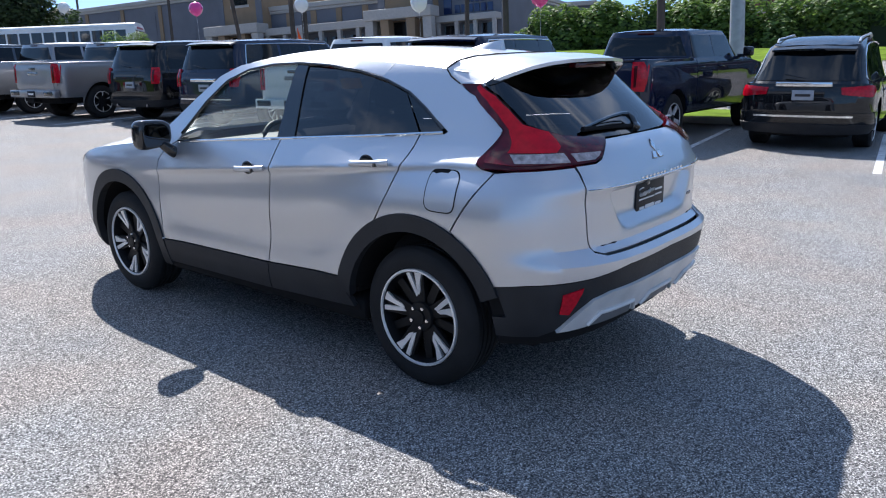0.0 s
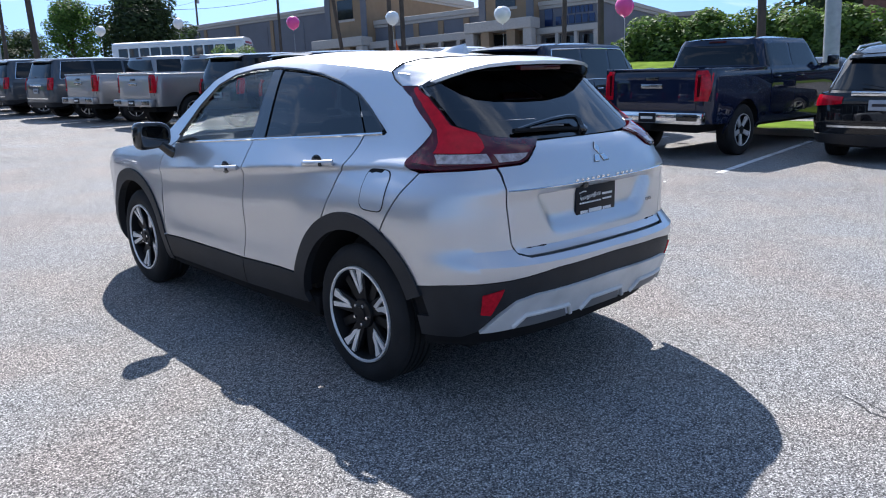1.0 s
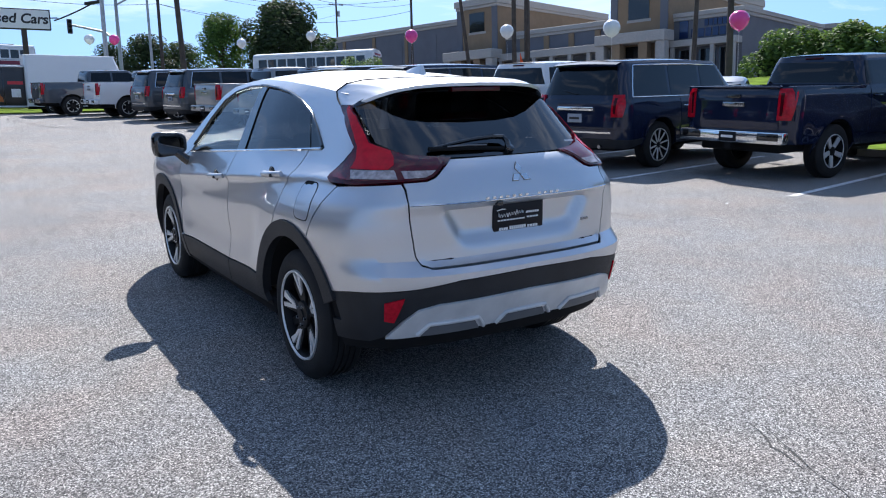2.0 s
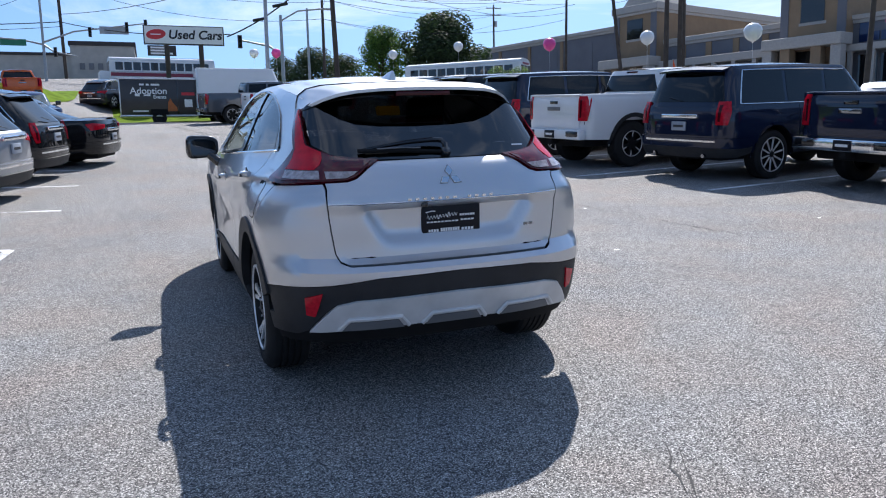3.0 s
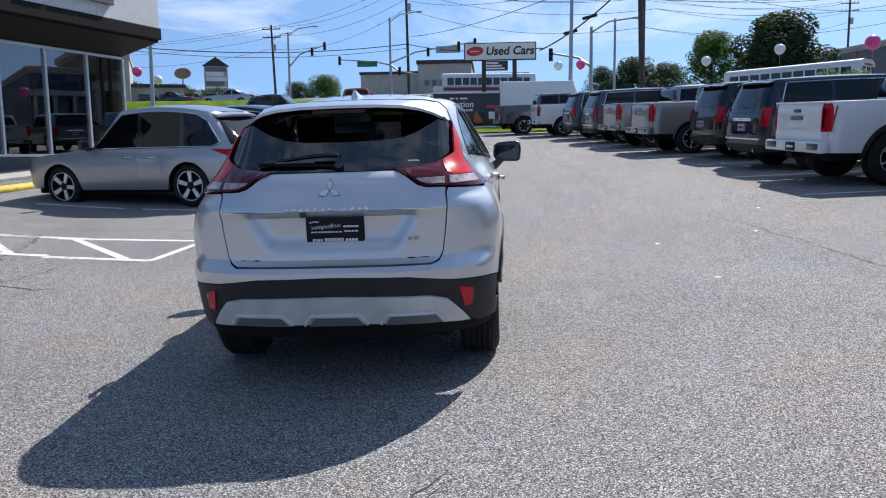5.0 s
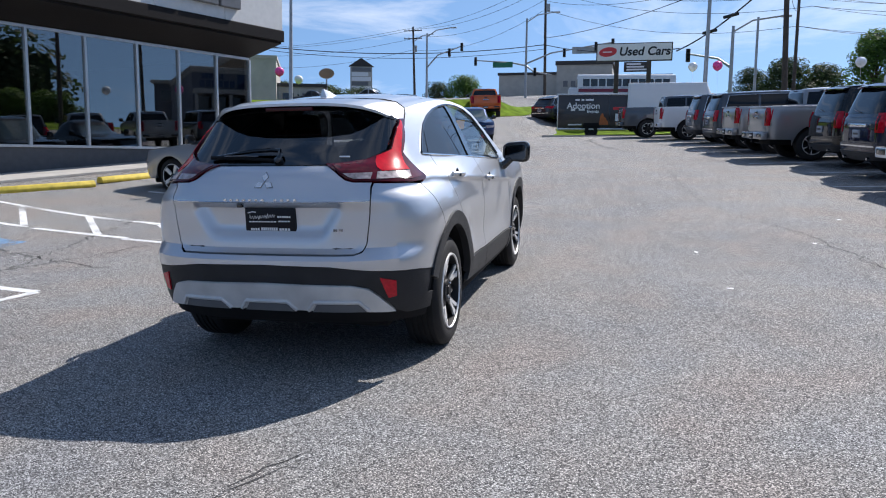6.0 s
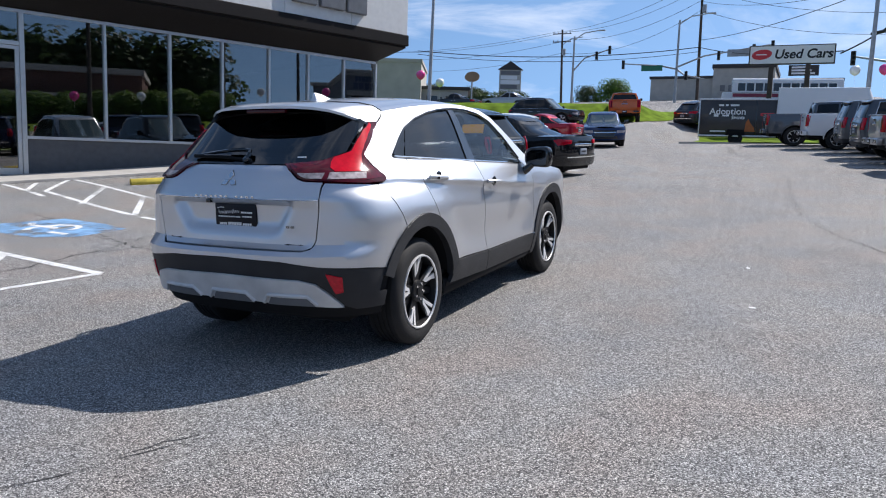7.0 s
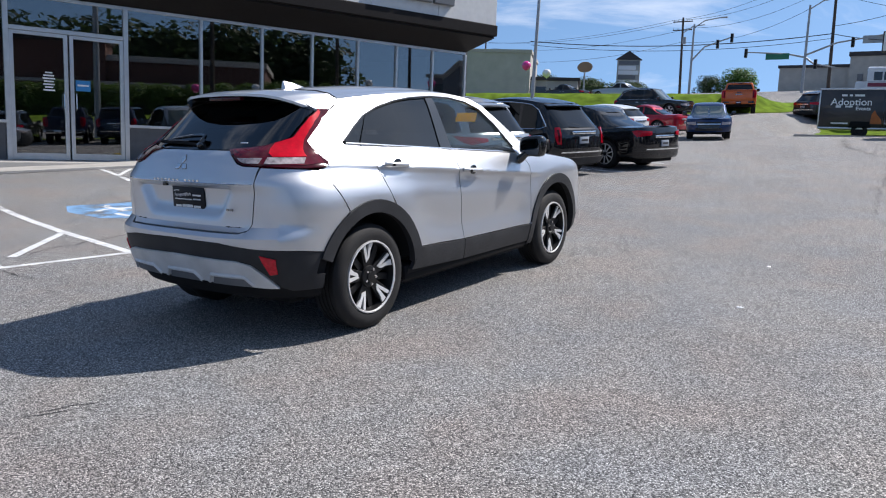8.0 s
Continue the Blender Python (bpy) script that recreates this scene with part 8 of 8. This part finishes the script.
for x, y, z, mat, lab, r in ((15.3, 48.8, 7.26, PEARL, "pearl white balloon on a string", 0.33), (18.5, 44.3, 7.37, PEARL, "pearl white balloon on a string", 0.33), (15.5, 26.3, 5.3, PINK, "bright pink balloon on a string", 0.29), (17.85, 22.4, 5.16, PEARL, "pearl white balloon on a string", 0.29),
                            (15.9, 14.4, 4.26, PEARL, "pearl white balloon on a string", 0.28), (17.3, 10.7, 4.12, PINK, "bright pink balloon on a string", 0.29), (6.5, 45.3, 6.8, PINK, "bright pink balloon on a string", 0.30), (5.0, 44.3, 6.65, PEARL, "pearl white balloon on a string", 0.28),
                            (-22.5, 45.0, 6.9, PINK, "bright pink balloon on a string", 0.33), (-22.9, 49.0, 6.75, PEARL, "pearl white balloon on a string", 0.33)):
    balloon(x, y, z, mat, lab, r)
fl = empty_thing("banner_flag", "orange feather flag beside the street", "flag", pose(35.1, 43.2, ground_z(35.1, 43.2)))
part("flag_pole", tube_bm([(0, 0, 0), (0, 0, 3.6)], 0.03, 8), GALV, fl)
part("flag_cloth", skin_grid([[(0.02 + 0.75 * u * math.sin(math.pi * min(1, 0.25 + 0.75 * t)), 0.10 * math.sin(5 * u + 3 * t), 0.9 + 2.6 * t) for u in np.linspace(0, 1, 7)] for t in np.linspace(0, 1, 9)]), FLAGORANGE, fl)

# ---- trees and hedges ----


def leaf_mesh(centres, size, n, rnd, squash=0.8):
    """n leaves scattered over clumps (x, y, z, radius): small bent quads in one mesh."""
    verts, faces = [], []
    weights = [c[3] ** 2 for c in centres]
    for i in range(n):
        cx, cy, cz, r = rnd.choices(centres, weights)[0]
        v = Vector((rnd.gauss(0, 1), rnd.gauss(0, 1), rnd.gauss(0, 1))).normalized()
        d = r * (0.55 + 0.45 * rnd.random() ** 0.5)
        p = Vector((cx + v.x * d, cy + v.y * d, cz + v.z * d * squash))
        a = (v + Vector((rnd.uniform(-0.8, 0.8), rnd.uniform(-0.8, 0.8), rnd.uniform(-0.3, 0.9)))).normalized()
        u = a.cross(Vector((0.3, 0.2, 1))).normalized()
        w = a.cross(u)
        s = size * rnd.uniform(0.6, 1.3)
        k = len(verts)
        verts += [p - u * s, p - w * s * 0.6, p + u * s, p + w * s * 0.6 + a * s * 0.2]
        faces.append((k, k + 1, k + 2, k + 3))
    me = bpy.data.meshes.new("crown")
    me.from_pydata([tuple(v) for v in verts], [], faces)
    return me


def tree(x, y, top, radius, mat, label, seed, n=5200, trunk=0.28, low=0.25):
    rnd = random.Random(seed)
    z = ground_z(x, y)
    h = top - z
    e = empty_thing("tree", label, "tree", pose(x, y, z), "street trees")
    bm = bmesh.new()
    add_tube(bm, [(0, 0, -0.2), (0.05, 0.02, h * 0.25), (-0.05, 0.05, h * 0.6)], trunk, 10, trunk * 0.55)
    clumps = []
    for i in range(16):
        a = 2.4 * i + rnd.uniform(-0.4, 0.4)
        f = (i + 0.5) / 16
        zz = h * (low + (0.96 - low) * f)
        spread = radius * math.sin(math.pi * min(0.97, 0.22 + 0.76 * f)) ** 0.7
        rr = radius * rnd.uniform(0.30, 0.46)
        d = max(0.0, spread - rr * 0.6) * rnd.uniform(0.65, 1.05)
        c = (d * math.cos(a), d * math.sin(a), min(zz, h - rr * 0.7), rr)
        clumps.append(c)
        add_tube(bm, [(0, 0, h * (0.18 + 0.4 * f)), (c[0] * 0.5, c[1] * 0.5, 0.5 * (h * (0.18 + 0.4 * f) + c[2])), (c[0] * 0.9, c[1] * 0.9, c[2])], trunk * 0.38, 6, 0.03)
    clumps.append((0, 0, h - radius * 0.45, radius * 0.5))
    clumps.append((0, 0, h * 0.6, radius * 0.62))
    part("trunk", bm, BARK, e)
    part("crown", leaf_mesh(clumps, 0.165 * radius / 4.5, int(2.3 * n), rnd), mat, e)


tree(36.2, 94.0, 18.0, 6.2, DARKLEAF, "large dark round-crowned street tree", 1, 7000)
for i, (x, y, t, r) in enumerate(((94, 30, 17.0, 6.5), (96, 14, 16.0, 6.0), (92, -14, 17.5, 6.8), (95, -30, 16.5, 6.0))):
    tree(x, y, t, r, DARKLEAF, "dark tree behind the brick store", 50 + i, 1500, low=0.1)
tree(29.6, 99.0, 16.8, 4.3, LEAF, "bright green maple beside the street", 2, 5000)
tree(18.2, 92.0, 12.8, 3.9, DARKLEAF, "dark bushy street tree", 3, 4200, low=0.1)
tree(22.5, 93.0, 12.2, 3.3, DARKLEAF, "dark bushy street tree", 4, 3600, low=0.1)
tree(14.5, 93.0, 11.9, 2.6, DARKLEAF, "dark bushy street tree", 24, 3000, low=0.1)
tree(-28.8, 132.0, 15.6, 3.8, LEAF, "green street tree across the junction", 5, 3400, low=0.15)
tree(-34.0, 133.0, 14.6, 3.0, DARKLEAF, "green street tree across the junction", 6, 2600, low=0.15)
for i, (x, y, t, r) in enumerate(((-54.5, 130, 14.0, 3.4), (-46.5, 131, 13.4, 3.2), (-58, 118, 13.6, 4.2), (-52, 121, 13.2, 4.0), (-46, 124, 12.8, 3.6), (-64, 114, 13.8, 4.4))):
    tree(x, y, t, r, DARKLEAF, "distant dark green tree", 30 + i, 2600, low=0.1)


def hedge(outline_pts, width, height, n, size, label, seed, mat, fill=0.72):
    rnd = random.Random(seed)
    clumps = []
    bm = bmesh.new()
    for a, b in zip(outline_pts, outline_pts[1:]):
        a, b = Vector(a), Vector(b)
        L = (b - a).length
        k = max(2, int(L / 1.1))
        for i in range(k):
            p = a.lerp(b, (i + rnd.random()) / k)
            for lay in (0.25, 0.6, 0.9):
                clumps.append((p.x + rnd.uniform(-0.3, 0.3) * width, p.y + rnd.uniform(-0.3, 0.3) * width, ground_z(p.x, p.y) + height * lay * rnd.uniform(0.85, 1.08), 0.42 * width * rnd.uniform(0.7, 1.15)))
    me = leaf_mesh(clumps, size, n, rnd, 0.9)
    e = empty_thing("hedge", label, "hedge", Matrix(), kind="stuff")
    o = part("foliage", me, mat, e)
    # plain dark-leaf block inside the foliage, closing the gaps between the leaves
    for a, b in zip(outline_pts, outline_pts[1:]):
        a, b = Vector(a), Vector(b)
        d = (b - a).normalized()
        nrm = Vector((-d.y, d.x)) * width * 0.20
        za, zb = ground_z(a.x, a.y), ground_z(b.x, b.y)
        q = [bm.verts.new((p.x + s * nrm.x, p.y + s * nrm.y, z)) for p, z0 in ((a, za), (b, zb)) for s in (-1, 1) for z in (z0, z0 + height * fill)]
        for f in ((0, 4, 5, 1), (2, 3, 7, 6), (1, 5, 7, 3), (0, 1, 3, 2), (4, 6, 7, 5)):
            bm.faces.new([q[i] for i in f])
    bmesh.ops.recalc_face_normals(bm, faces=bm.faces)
    part("inner_fill", bm, DARKLEAF, e)


hedge([(40.6, 26.2), (43.6, 18.0), (44.8, 12.0), (46.5, 0.0), (47.4, -7.0)], 3.0, 2.35, 64000, 0.14, "tall clipped green hedge behind the car park", 7, HEDGELEAF)
hedge([(22.4, 47.1), (25.4, 45.5)], 2.2, 3.0, 6200, 0.065, "rounded green shrub beyond the row", 8, HEDGELEAF)
hedge([(36.8, 33.5), (37.8, 32.0)], 1.6, 1.3, 3000, 0.07, "rounded green shrub beyond the row", 9, HEDGELEAF)
hedge([(-70.0, 104.0), (-46.0, 116.0)], 3.0, 2.5, 6000, 0.18, "dark distant shrubs along the street", 11, DARKLEAF)
hedge([(84.0, -62.0), (90.0, -20.0), (92.0, 10.0), (94.0, 36.0)], 9.0, 13.0, 24000, 0.6, "dark wooded rise across the side street", 12, DARKLEAF, 0.9)
